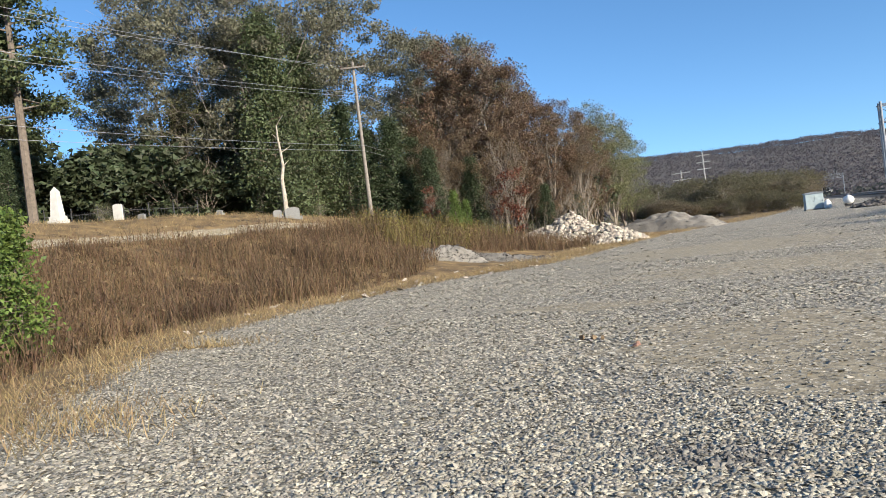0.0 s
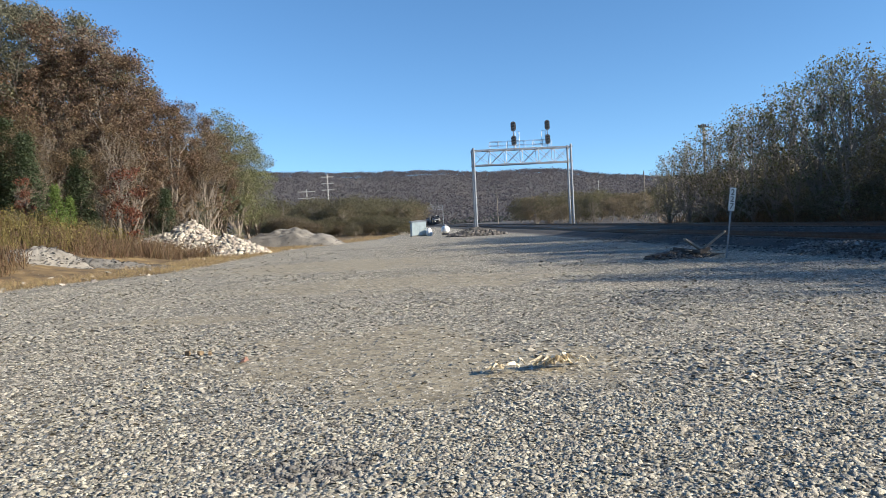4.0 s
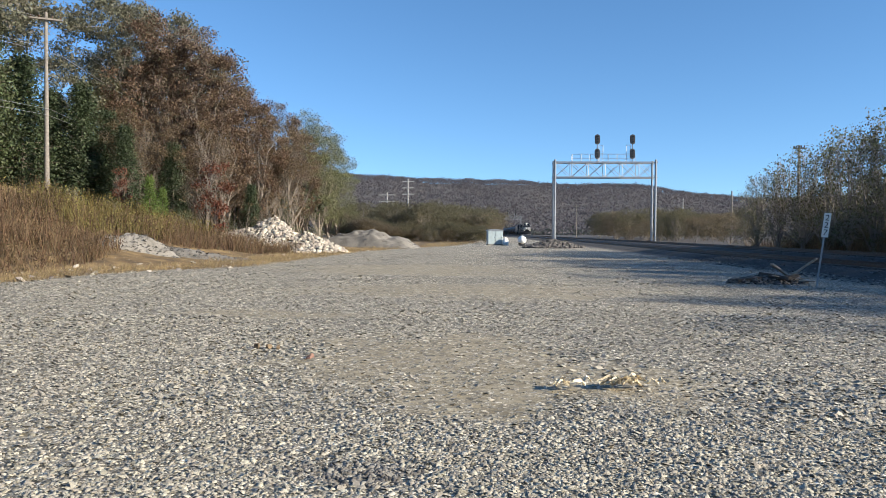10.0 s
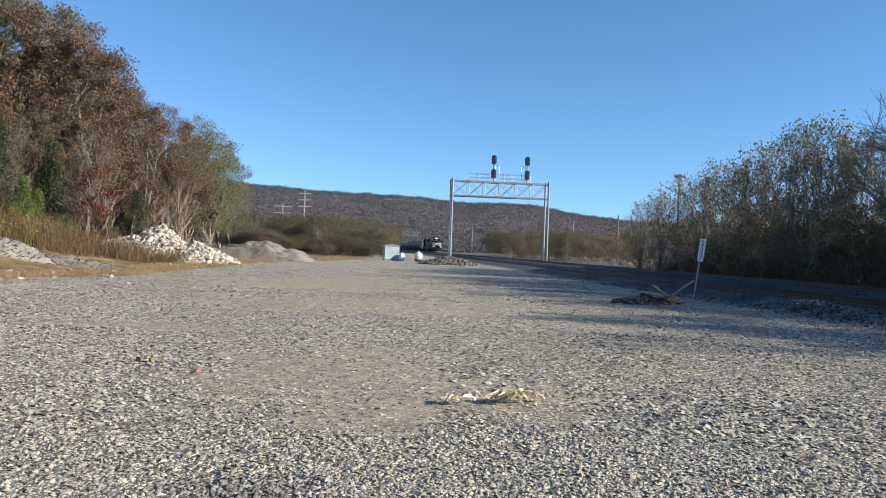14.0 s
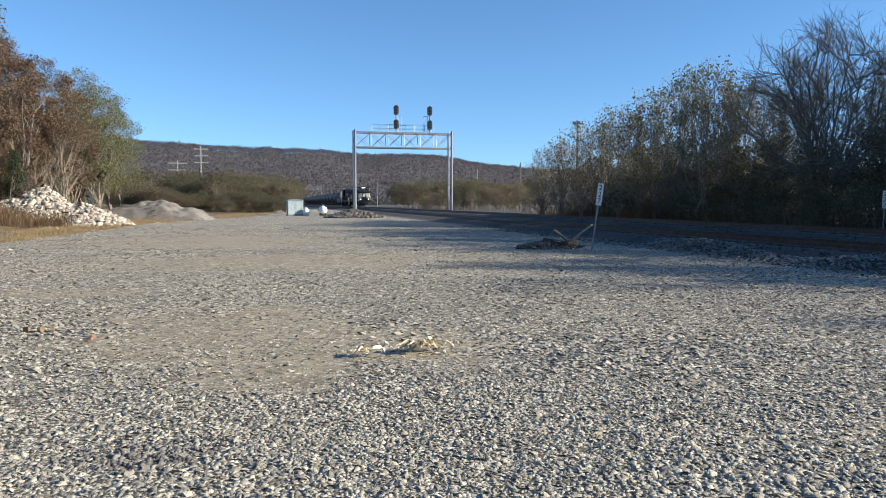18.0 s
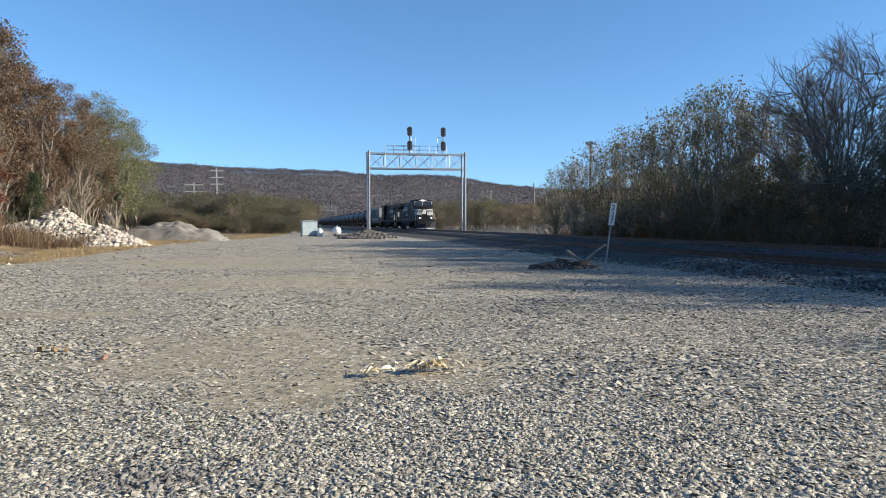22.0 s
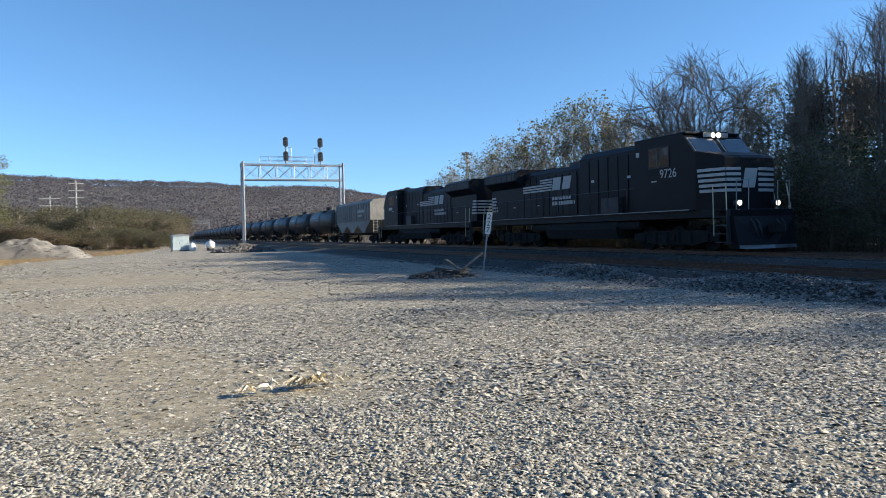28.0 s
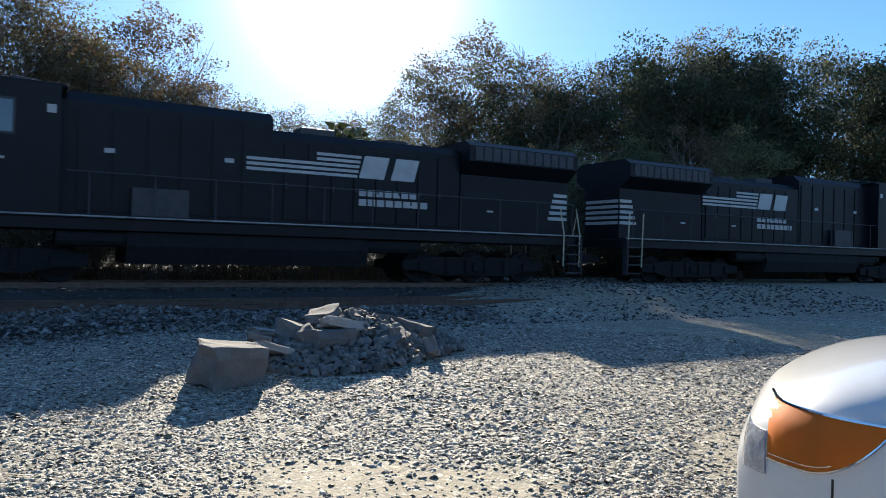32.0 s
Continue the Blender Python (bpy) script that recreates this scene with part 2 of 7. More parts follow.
L_RED = leaf_mat("red_autumn_leaves", (0.16, 0.06, 0.035))
L_CEDAR = leaf_mat("dark_cedar_needles", (0.036, 0.053, 0.021), 0.4, 0.15)
L_DARK = leaf_mat("dark_green_leaves", (0.045, 0.060, 0.028), 0.45, 0.25)
L_PINE = leaf_mat("pine_needles", (0.062, 0.080, 0.032), 0.4, 0.2)
L_BRIGHT = leaf_mat("bright_green_needles", (0.10, 0.15, 0.03), 0.4, 0.3)
L_PALE = leaf_mat("pale_green_leaves", (0.15, 0.155, 0.075))
L_SCRUB = leaf_mat("dull_olive_scrub_leaves", (0.125, 0.112, 0.060))
L_WEED = leaf_mat("brown_weed_stems", (0.150, 0.100, 0.056), 0.55)
L_WEED.node_tree.nodes["Color Ramp"].color_ramp.elements[0].color = (0.085, 0.052, 0.036, 1)
L_GOLD = leaf_mat("yellow_green_weeds", (0.17, 0.135, 0.045), 0.5)
L_STRAW = leaf_mat("straw_grass", (0.33, 0.245, 0.13), 0.45)
# violet-grey tint puts the far haze into the leaf colour
L_FAR = leaf_mat("haze_tinted_far_woods", (0.092, 0.083, 0.092), 0.12, 0.45)
L_FARG = leaf_mat("far_green_woods", (0.062, 0.070, 0.062), 0.2, 0.45)
L_VALLEY = leaf_mat("olive_valley_leaves", (0.135, 0.122, 0.072), 0.4, 0.65)
L_VALLEY_TAN = leaf_mat("tan_valley_leaves", (0.165, 0.132, 0.085), 0.4, 0.65)


def ground_mat():
    """Crushed stone, bare dirt, straw grass, and a dark tone for trackside shade and a blackened patch, parted by the
    zones of the sheet, with ragged edges.
    """
    m = bpy.data.materials.new("lot_gravel_dirt_and_grass")
    m.use_nodes = True
    nt = m.node_tree
    N, L = nt.nodes, nt.links
    b = N["Principled BSDF"]
    tc = N.new("ShaderNodeTexCoord")

    def noise_(scale, detail=4):
        n = N.new("ShaderNodeTexNoise")
        n.inputs["Scale"].default_value, n.inputs["Detail"].default_value = scale, detail
        L.new(tc.outputs["Object"], n.inputs["Vector"])
        return n.outputs["Fac"]

    def math_(op, a, c):
        n = N.new("ShaderNodeMath")
        n.operation = op
        for i, v in enumerate((a, c)):
            if isinstance(v, (int, float)):
                n.inputs[i].default_value = v
            else:
                L.new(v, n.inputs[i])
        return n.outputs[0]

    def ramp_(fac, *stops):
        r = N.new("ShaderNodeValToRGB")
        e = r.color_ramp.elements
        e[0].position, e[0].color = stops[0][0], (*stops[0][1], 1)
        e[1].position, e[1].color = stops[-1][0], (*stops[-1][1], 1)
        for p, c in stops[1:-1]:
            e.new(p).color = (*c, 1)
        L.new(fac, r.inputs[0])
        return r.outputs[0]

    def mix_(fac, a, c):
        n = N.new("ShaderNodeMix")
        n.data_type = "RGBA"
        L.new(fac, n.inputs[0])
        L.new(a, n.inputs[6])
        L.new(c, n.inputs[7])
        return n.outputs[2]

    vor = N.new("ShaderNodeTexVoronoi")
    vor.inputs["Scale"].default_value = 36
    L.new(tc.outputs["Object"], vor.inputs["Vector"])
    sep = N.new("ShaderNodeSeparateColor")
    L.new(vor.outputs["Color"], sep.inputs[0])
    big = noise_(0.35, 5)
    gravel = ramp_(sep.outputs[0], (0.0, (0.13, 0.120, 0.098)), (0.45, (0.25, 0.231, 0.190)), (0.8, (0.44, 0.41, 0.345)), (1.0, (0.80, 0.75, 0.65)))
    tint = ramp_(big, (0.35, (0.80, 0.79, 0.78)), (0.65, (1.0, 0.97, 0.92)))
    vor2 = N.new("ShaderNodeTexVoronoi")
    vor2.inputs["Scale"].default_value = 16
    L.new(tc.outputs["Object"], vor2.inputs["Vector"])
    sep2 = N.new("ShaderNodeSeparateColor")
    L.new(vor2.outputs["Color"], sep2.inputs[0])
    patchy = ramp_(sep2.outputs[1], (0.0, (0.40, 0.395, 0.39)), (0.5, (0.85, 0.85, 0.84)), (1.0, (1.6, 1.59, 1.56)))
    mul2 = N.new("ShaderNodeMix")
    mul2.data_type, mul2.blend_type = "RGBA", "MULTIPLY"
    mul2.inputs[0].default_value = 1
    L.new(gravel, mul2.inputs[6])
    L.new(patchy, mul2.inputs[7])
    gravel = mul2.outputs[2]
    mul = N.new("ShaderNodeMix")
    mul.data_type, mul.blend_type = "RGBA", "MULTIPLY"
    mul.inputs[0].default_value = 1
    L.new(gravel, mul.inputs[6])
    L.new(tint, mul.inputs[7])
    gravel = mul.outputs[2]
    dirt = ramp_(noise_(3.0, 8), (0.3, (0.20, 0.165, 0.105)), (0.5, (0.28, 0.235, 0.155)), (0.7, (0.36, 0.308, 0.21)))
    fines = ramp_(sep2.outputs[2], (0.0, (0.05, 0.05, 0.05)), (0.5, (0.3, 0.3, 0.3)), (1.0, (1.0, 1.0, 1.0)))
    dirt = mix_(fines, dirt, gravel)
    grass = ramp_(noise_(1.3, 8), (0.3, (0.075, 0.05, 0.027)), (0.5, (0.165, 0.11, 0.052)), (0.7, (0.27, 0.188, 0.085)))
    # dark tone that paints in trackside shade and colours the blackened patch
    shade_and_stain = ramp_(noise_(9.0, 6), (0.3, (0.035, 0.031, 0.028)), (0.7, (0.11, 0.098, 0.088)))
    att = N.new("ShaderNodeAttribute")
    att.attribute_name = "zone"
    zs = N.new("ShaderNodeSeparateColor")
    L.new(att.outputs["Color"], zs.inputs[0])
    ragged = math_("SUBTRACT", math_("ADD", math_("MULTIPLY", noise_(1.7, 8), 0.7), math_("MULTIPLY", noise_(14, 4), 0.5)), 0.6)

    def edge(v, hard=3.0):
        n = N.new("ShaderNodeMapRange")
        n.inputs["From Min"].default_value, n.inputs["From Max"].default_value = 0.5 - 0.5 / hard, 0.5 + 0.5 / hard
        L.new(math_("ADD", v, math_("MULTIPLY", ragged, 1.3)), n.inputs["Value"])
        return n.outputs[0]

    c = mix_(edge(zs.outputs[1], 2.0), gravel, dirt)
    c = mix_(edge(zs.outputs[2]), c, shade_and_stain)
    c = mix_(edge(zs.outputs[0]), c, grass)
    L.new(c, b.inputs["Base Color"])
    b.inputs["Roughness"].default_value = 0.85
    bp = N.new("ShaderNodeBump")
    bp.inputs["Strength"].default_value, bp.inputs["Distance"].default_value = 0.6, 0.022
    stony = math_("SUBTRACT", 1.0, math_("MULTIPLY", edge(zs.outputs[1], 2.0), 0.9))
    hgt = math_("ADD", math_("MULTIPLY", math_("MULTIPLY", math_("SUBTRACT", 1.0, vor.outputs["Distance"]), 0.9), stony), math_("MULTIPLY", noise_(40, 4), 0.5))
    L.new(hgt, bp.inputs["Height"])
    L.new(bp.outputs[0], b.inputs["Normal"])
    return m


GROUND = ground_mat()


# ---- mesh helpers ----
class Shape:
    """Gathers boxes, tubes and plates into one mesh."""

    def __init__(self):
        self.v, self.f = [], []

    def add(self, verts, faces, m=None):
        k = len(self.v)
        self.v += [tuple(m @ Vector(p)) for p in verts] if m else [tuple(p) for p in verts]
        self.f += [tuple(k + i for i in q) for q in faces]
        return self

    def box(self, x0, x1, y0, y1, z0, z1, m=None, bevel=0.0):
        if bevel <= 0:
            p = [(x, y, z) for x in (x0, x1) for y in (y0, y1) for z in (z0, z1)]
            return self.add(p, [(0, 1, 3, 2), (4, 6, 7, 5), (0, 4, 5, 1), (2, 3, 7, 6), (0, 2, 6, 4), (1, 5, 7, 3)], m)
        bm = bmesh.new()
        bmesh.ops.create_cube(bm, size=1)
        for q in bm.verts:
            q.co = (x0 + (x1 - x0) * (q.co.x + 0.5), y0 + (y1 - y0) * (q.co.y + 0.5), z0 + (z1 - z0) * (q.co.z + 0.5))
        bmesh.ops.bevel(bm, geom=bm.edges[:], offset=bevel, segments=2, affect="EDGES", profile=0.6)
        bm.verts.index_update()
        self.add([q.co for q in bm.verts], [[q.index for q in f.verts] for f in bm.faces], m)
        bm.free()
        return self

    def prism(self, outline, a, b, axis="y", m=None):
        """An outline of (u, w) drawn from a to b along an axis."""
        n = len(outline)
        put = {"y": lambda u, w, t: (u, t, w), "x": lambda u, w, t: (t, u, w), "z": lambda u, w, t: (u, w, t)}[axis]
        p = [put(u, w, t) for t in (a, b) for u, w in outline]
        return self.add(p, [tuple(range(n)), tuple(range(2 * n - 1, n - 1, -1))] + [(i, n + i, n + (i + 1) % n, (i + 1) % n) for i in range(n)], m)

    def tube(self, p0, p1, r0, r1=None, n=8, caps=True):
        r1 = r0 if r1 is None else r1
        p0, p1 = Vector(p0), Vector(p1)
        d = (p1 - p0)
        if n == 2:
            u = d.orthogonal().normalized()
            return self.add([p0 - u * r0, p0 + u * r0, p1 + u * r1, p1 - u * r1], [(0, 1, 2, 3)])
        if d.length < 1e-6:
            return self
        d.normalize()
        u = d.orthogonal().normalized()
        w = d.cross(u)
        p = [c + (u * math.cos(2 * math.pi * i / n) + w * math.sin(2 * math.pi * i / n)) * r for c, r in ((p0, r0), (p1, r1)) for i in range(n)]
        f = [(i, (i + 1) % n, n + (i + 1) % n, n + i) for i in range(n)]
        if caps:
            f += [tuple(range(n - 1, -1, -1)), tuple(range(n, 2 * n))]
        return self.add(p, f)

    def path(self, pts, r, n=6):
        """One unbroken tube through the points."""
        pts = [Vector(p) for p in pts]
        v, last, u = [], len(pts) - 1, None
        for k, p in enumerate(pts):
            d = (pts[min(last, k + 1)] - pts[max(0, k - 1)]).normalized()
            u = d.orthogonal().normalized() if u is None else (u - d * u.dot(d)).normalized()
            w = d.cross(u)
            v += [p + (u * math.cos(2 * math.pi * i / n) + w * math.sin(2 * math.pi * i / n)) * r for i in range(n)]
        f = [(k * n + i, k * n + (i + 1) % n, (k + 1) * n + (i + 1) % n, (k + 1) * n + i) for k in range(last) for i in range(n)]
        return self.add(v, f + [tuple(range(n - 1, -1, -1)), tuple(range(last * n, last * n + n))])

    def lathe(self, profile, n=16, m=None):
        """Profile of (radius, along z)."""
        p = [(r * math.cos(2 * math.pi * i / n), r * math.sin(2 * math.pi * i / n), z) for r, z in profile for i in range(n)]
        f = [(k * n + i, k * n + (i + 1) % n, (k + 1) * n + (i + 1) % n, (k + 1) * n + i) for k in range(len(profile) - 1) for i in range(n)]
        f += [tuple(range(n - 1, -1, -1)), tuple(range((len(profile) - 1) * n, len(profile) * n))]
        return self.add(p, f, m)

    def rock(self, c, size, rnd, flat=0.8):
        s = [size * rnd.uniform(0.7, 1.2), size * rnd.uniform(0.6, 1.0), size * flat * rnd.uniform(0.6, 1.0)]
        q = Euler([rnd.uniform(0, 6.3) for _ in range(3)]).to_matrix()
        p = [Vector(c) + q @ Vector([0.5 * a * b * rnd.uniform(0.65, 1.1) for a, b in zip(k, s)]) for k in ((x, y, z) for x in (-1, 1) for y in (-1, 1) for z in (-1, 1))]
        return self.add(p, [(0, 1, 3, 2), (4, 6, 7, 5), (0, 4, 5, 1), (2, 3, 7, 6), (0, 2, 6, 4), (1, 5, 7, 3)])

    def data(self, name, material, smooth=False):
        me = bpy.data.meshes.new(name)
        me.from_pydata(self.v, [], self.f)
        me.materials.append(material)
        if smooth:
            me.polygons.foreach_set("use_smooth", [True] * len(me.polygons))
            me.set_sharp_from_angle(angle=radians(40))
        me.update()
        return me


def part(name, shape, material, parent, label="", at=None, smooth=False):
    """One mesh object under a thing or a part."""
    data = shape if isinstance(shape, bpy.types.Mesh) else shape.data(name, material, smooth)
    ob = new(name, data)
    ob.parent = parent
    if at is not None:
        ob.matrix_basis = at
    if label:
        ob["label"] = label
    return ob


def thing(name, m, label, category, group="", kind=""):
    ob = new(name)
    ob.matrix_basis = m
    ob.empty_display_size = 0.3
    return tagged(ob, label, category, group, kind)


def solid(name, shape, material, m, label, category, group="", kind="", smooth=False):
    ob = new(name, shape.data(name, material, smooth))
    ob.matrix_basis = m
    return tagged(ob, label, category, group, kind)


def lettering(text, size, material, depth=0.004):
    """A mesh of letters in the built-in font, standing in the x-z plane and facing -y."""
    cu = bpy.data.curves.new("lettering", "FONT")
    cu.body, cu.size, cu.extrude, cu.align_x, cu.align_y = text, size, depth, "CENTER", "CENTER"
    tmp = bpy.data.objects.new("lettering", cu)
    me = bpy.data.meshes.new_from_object(tmp)
    bpy.data.objects.remove(tmp)
    me.transform(pose(0, 0, 0, 90))
    me.materials.clear()
    me.materials.append(material)
    return me


def bulk(name, verts, faces, material):
    """A mesh from arrays, for what nobody could count."""
    me = bpy.data.meshes.new(name)
    nf, k = faces.shape
    me.vertices.add(len(verts))
    me.vertices.foreach_set("co", np.asarray(verts, np.float32).ravel())
    me.loops.add(nf * k)
    me.loops.foreach_set("vertex_index", faces.astype(np.int32).ravel())
    me.polygons.add(nf)
    me.polygons.foreach_set("loop_start", np.arange(0, nf * k, k, dtype=np.int32))
    me.materials.append(material)
    me.update(calc_edges=True)
    return me


# ---- the lay of the land ----
def lerp(x, pts):
    if x <= pts[0][0]:
        return pts[0][1]
    for (a, b), (c, d) in zip(pts, pts[1:]):
        if x <= c:
            return b + (d - b) * (x - a) / (c - a)
    return pts[-1][1]


def smooth(t):
    t = max(0.0, min(1.0, t))
    return t * t * (3 - 2 * t)


def track_x(y):
    """Centre line of the main track, a long straight past the lot."""
    return 21.5 - 0.0605 * y


def track_slope(y):
    return -0.0605


EDGE = [(-90, -14), (0, -10.2), (5, -9.3), (9, -12.5), (13, -15.0), (19, -15.8), (26, -15.2), (32, -12.4), (45, -12.8), (58, -13.2), (72, -10.5), (85, -8), (120, -7), (400, -25)]
RISE = [(-90, 4.5), (-10, 5.0), (20, 5.3), (30, 5.2), (38, 4.9), (46, 4.4), (54, 3.1), (64, 1.7), (80, 1.0), (130, 0.6)]


def ground_z(x, y):
    z = 0.03 * noise.noise((x * 0.25, y * 0.25, 0.3)) if -60 < x < 60 and -60 < y < 130 else 0.0
    d = lerp(y, EDGE) - x
    if d > 0:
        z += lerp(y, RISE) * smooth((d - 2.0) / 21.0) + 0.12 * noise.noise((x * 0.4, y * 0.4, 5)) * smooth(d / 3)
    off = x - track_x(y)
    if off > -9 and y < -6:
        z += 0.5 * smooth((off + 9) / 6) * smooth((-6 - y) / 9)
    if off > -15 and y < 2:
        z += 0.15 * smooth((off + 15) / 4) * smooth((2 - y) / 4)
    if off > 4:
        z += 0.35 * smooth((off - 4) / 6)
    return z


DIRT = [(-1.1, 9.4, 1.9, 2.2), (0.6, 8.2, 1.6, 1.4), (-0.4, 6.9, 0.9, 0.8), (4.6, -1.8, 1.0, 1.5), (16.5, -16, 3.5, 7), (11.5, -13, 2.5, 3.5), (24, -26, 9, 9), (-1.2, 20, 4.5, 2.6), (-4.8, 13.6, 2.0, 0.7), (-4.5, 31, 5, 5), (0, 0, 1.2, 1.1), (-0.5, -6, 5, 4)]


def zones(x, y):
    d = lerp(y, EDGE) - x
    g = smooth((d + 1.2) / 2.4)
    g = max(g, smooth(1.3 - 1.6 * math.hypot((x + 12.6) / 1.7, (y - 11.0) / 0.6)))
    t, frayed = 0.0, 0.55 * noise.noise((x * 0.9, y * 0.9, 21)) + 0.35 * noise.noise((x * 2.6, y * 2.6, 2))
    for cx, cy, rx, ry in DIRT:
        t = max(t, 0.95 * smooth(1.45 + frayed - math.hypot((x - cx) / rx, (y - cy) / ry)))
    # worn places and old wheel tracks along the lot
    worn = noise.noise((x * 0.38, y * 0.62, 11)) + 0.5 * noise.noise((x * 1.1, y * 1.7, 4))
    t = max(t, 0.4 * smooth((worn - 0.16) / 0.4))
    off = x - track_x(y)
    # dark tone along the track, painting in the trees' shadow on the lot
    c = smooth((off + 10.5) / 4) * smooth((y + 9) / 5)
    c = max(c, 0.75 * smooth(1.5 - math.hypot((x + 1.1) / 0.4, (y - 4.75) / 0.28)))
    # ground behind the rails darkened for the deep shade under the thicket
    c = max(c, 0.95 * smooth((off - 2) / 3))
    if 6 < y < 36:
        path = smooth(1.6 - abs(d - 15.6) / 0.55)
        g, t = g * (1 - path), max(t, path)
    return g, t * (1 - 0.6 * c), c


def ticks(lo, hi, step, far):
    v = list(np.arange(lo, hi + step / 2, step))
    w, out = step, []
    while w < far:
        w *= 1.45
        out.append(w)
    return [lo - sum(out[:i + 1]) for i in range(len(out))][::-1] + v + [hi + sum(out[:i + 1]) for i in range(len(out))]


gx, gy = ticks(-46, 34, 0.5, 2200), ticks(-30, 84, 0.5, 2200)
gv = np.array([(x, y, ground_z(x, y)) for y in gy for x in gx], np.float32)
nx, ny = len(gx), len(gy)
ii, jj = np.meshgrid(np.arange(nx - 1), np.arange(ny - 1))
a0 = (jj * nx + ii).ravel()
ground_mesh = bulk("ground", gv, np.stack([a0, a0 + 1, a0 + nx + 1, a0 + nx], 1), GROUND)
ground_mesh.polygons.foreach_set("use_smooth", [True] * len(ground_mesh.polygons))
zone = ground_mesh.color_attributes.new("zone", "FLOAT_COLOR", "POINT")
zone.data.foreach_set("color", np.array([(*zones(p[0], p[1]), 1) for p in gv], np.float32).ravel())
tagged(new("ground", ground_mesh), "gravel lot with bare dirt patches, straw verge and a grassy bank", "ground", kind="structure")


# ---- loose crushed stone on the lot ----
OCTA = np.array([(1, 0.5, 0.1), (-0.5, 1, -0.1), (-1, -0.5, 0.1), (0.5, -1, -0.1), (0.15, 0.1, 0.8), (-0.1, -0.1, -0.8)], np.float32)
OCTA_F = np.array([(0, 1, 4), (1, 2, 4), (2, 3, 4), (3, 0, 4), (1, 0, 5), (2, 1, 5), (3, 2, 5), (0, 3, 5)])  # the underside goes on stones that stand clear
# a chipped block with a broken flat top
BLOCK = np.array([(1, 0.75, -0.35), (-0.7, 1, -0.35), (-1, -0.7, -0.35), (0.75, -1, -0.35), (0.62, 0.4, 0.62), (-0.38, 0.66, 0.5), (-0.62, -0.4, 0.66), (0.42, -0.62, 0.52)], np.float32)
BLOCK_F = np.array([(4, 5, 6), (4, 6, 7), (0, 1, 5), (0, 5, 4), (1, 2, 6), (1, 6, 5), (2, 3, 7), (2, 7, 6), (3, 0, 4), (3, 4, 7)])


def stones(rng, places, sizes, flat=0.5, faces=OCTA_F[:4], model=OCTA, swell=0.62):
    """Angular stones: jittered, turned, squashed blocks lying at the places."""
    n, k = len(places), len(model)
    v = model[None] * rng.uniform(0.7, 1.25, (n, k, 1)) * swell + rng.normal(0, 0.13, (n, k, 3))
    v *= (sizes[:, None] * rng.uniform(0.65, 1.25, (n, 3)))[:, None]
    a, tilt = rng.uniform(0, 2 * np.pi, n), rng.uniform(-0.55, 0.55, (n, 2))
    v[:, :, 2] *= flat
    for axis, ang in ((0, tilt[:, 0]), (1, tilt[:, 1])):
        c, s = np.cos(ang)[:, None], np.sin(ang)[:, None]
        p, q = v[:, :, axis].copy(), v[:, :, 2].copy()
        v[:, :, axis], v[:, :, 2] = c * p - s * q, s * p + c * q
    c, s = np.cos(a)[:, None], np.sin(a)[:, None]
    p, q = v[:, :, 0].copy(), v[:, :, 1].copy()
    v[:, :, 0], v[:, :, 1] = c * p - s * q, s * p + c * q
    v += places[:, None]
    f = (np.arange(n)[:, None, None] * k + faces[None]).reshape(-1, 3)
    return v.reshape(-1, 3), f


@functools.lru_cache(maxsize=None)
def lie(i, j):
    """Zones, coarseness and height of the lot in a square of an eighth of a metre."""
    x, y = i / 8, j / 8
    return zones(x, y), 1.0 + 0.75 * max(0.0, noise.noise((x * 0.45, y * 0.45, 8)) + 0.1), ground_z(x, y)


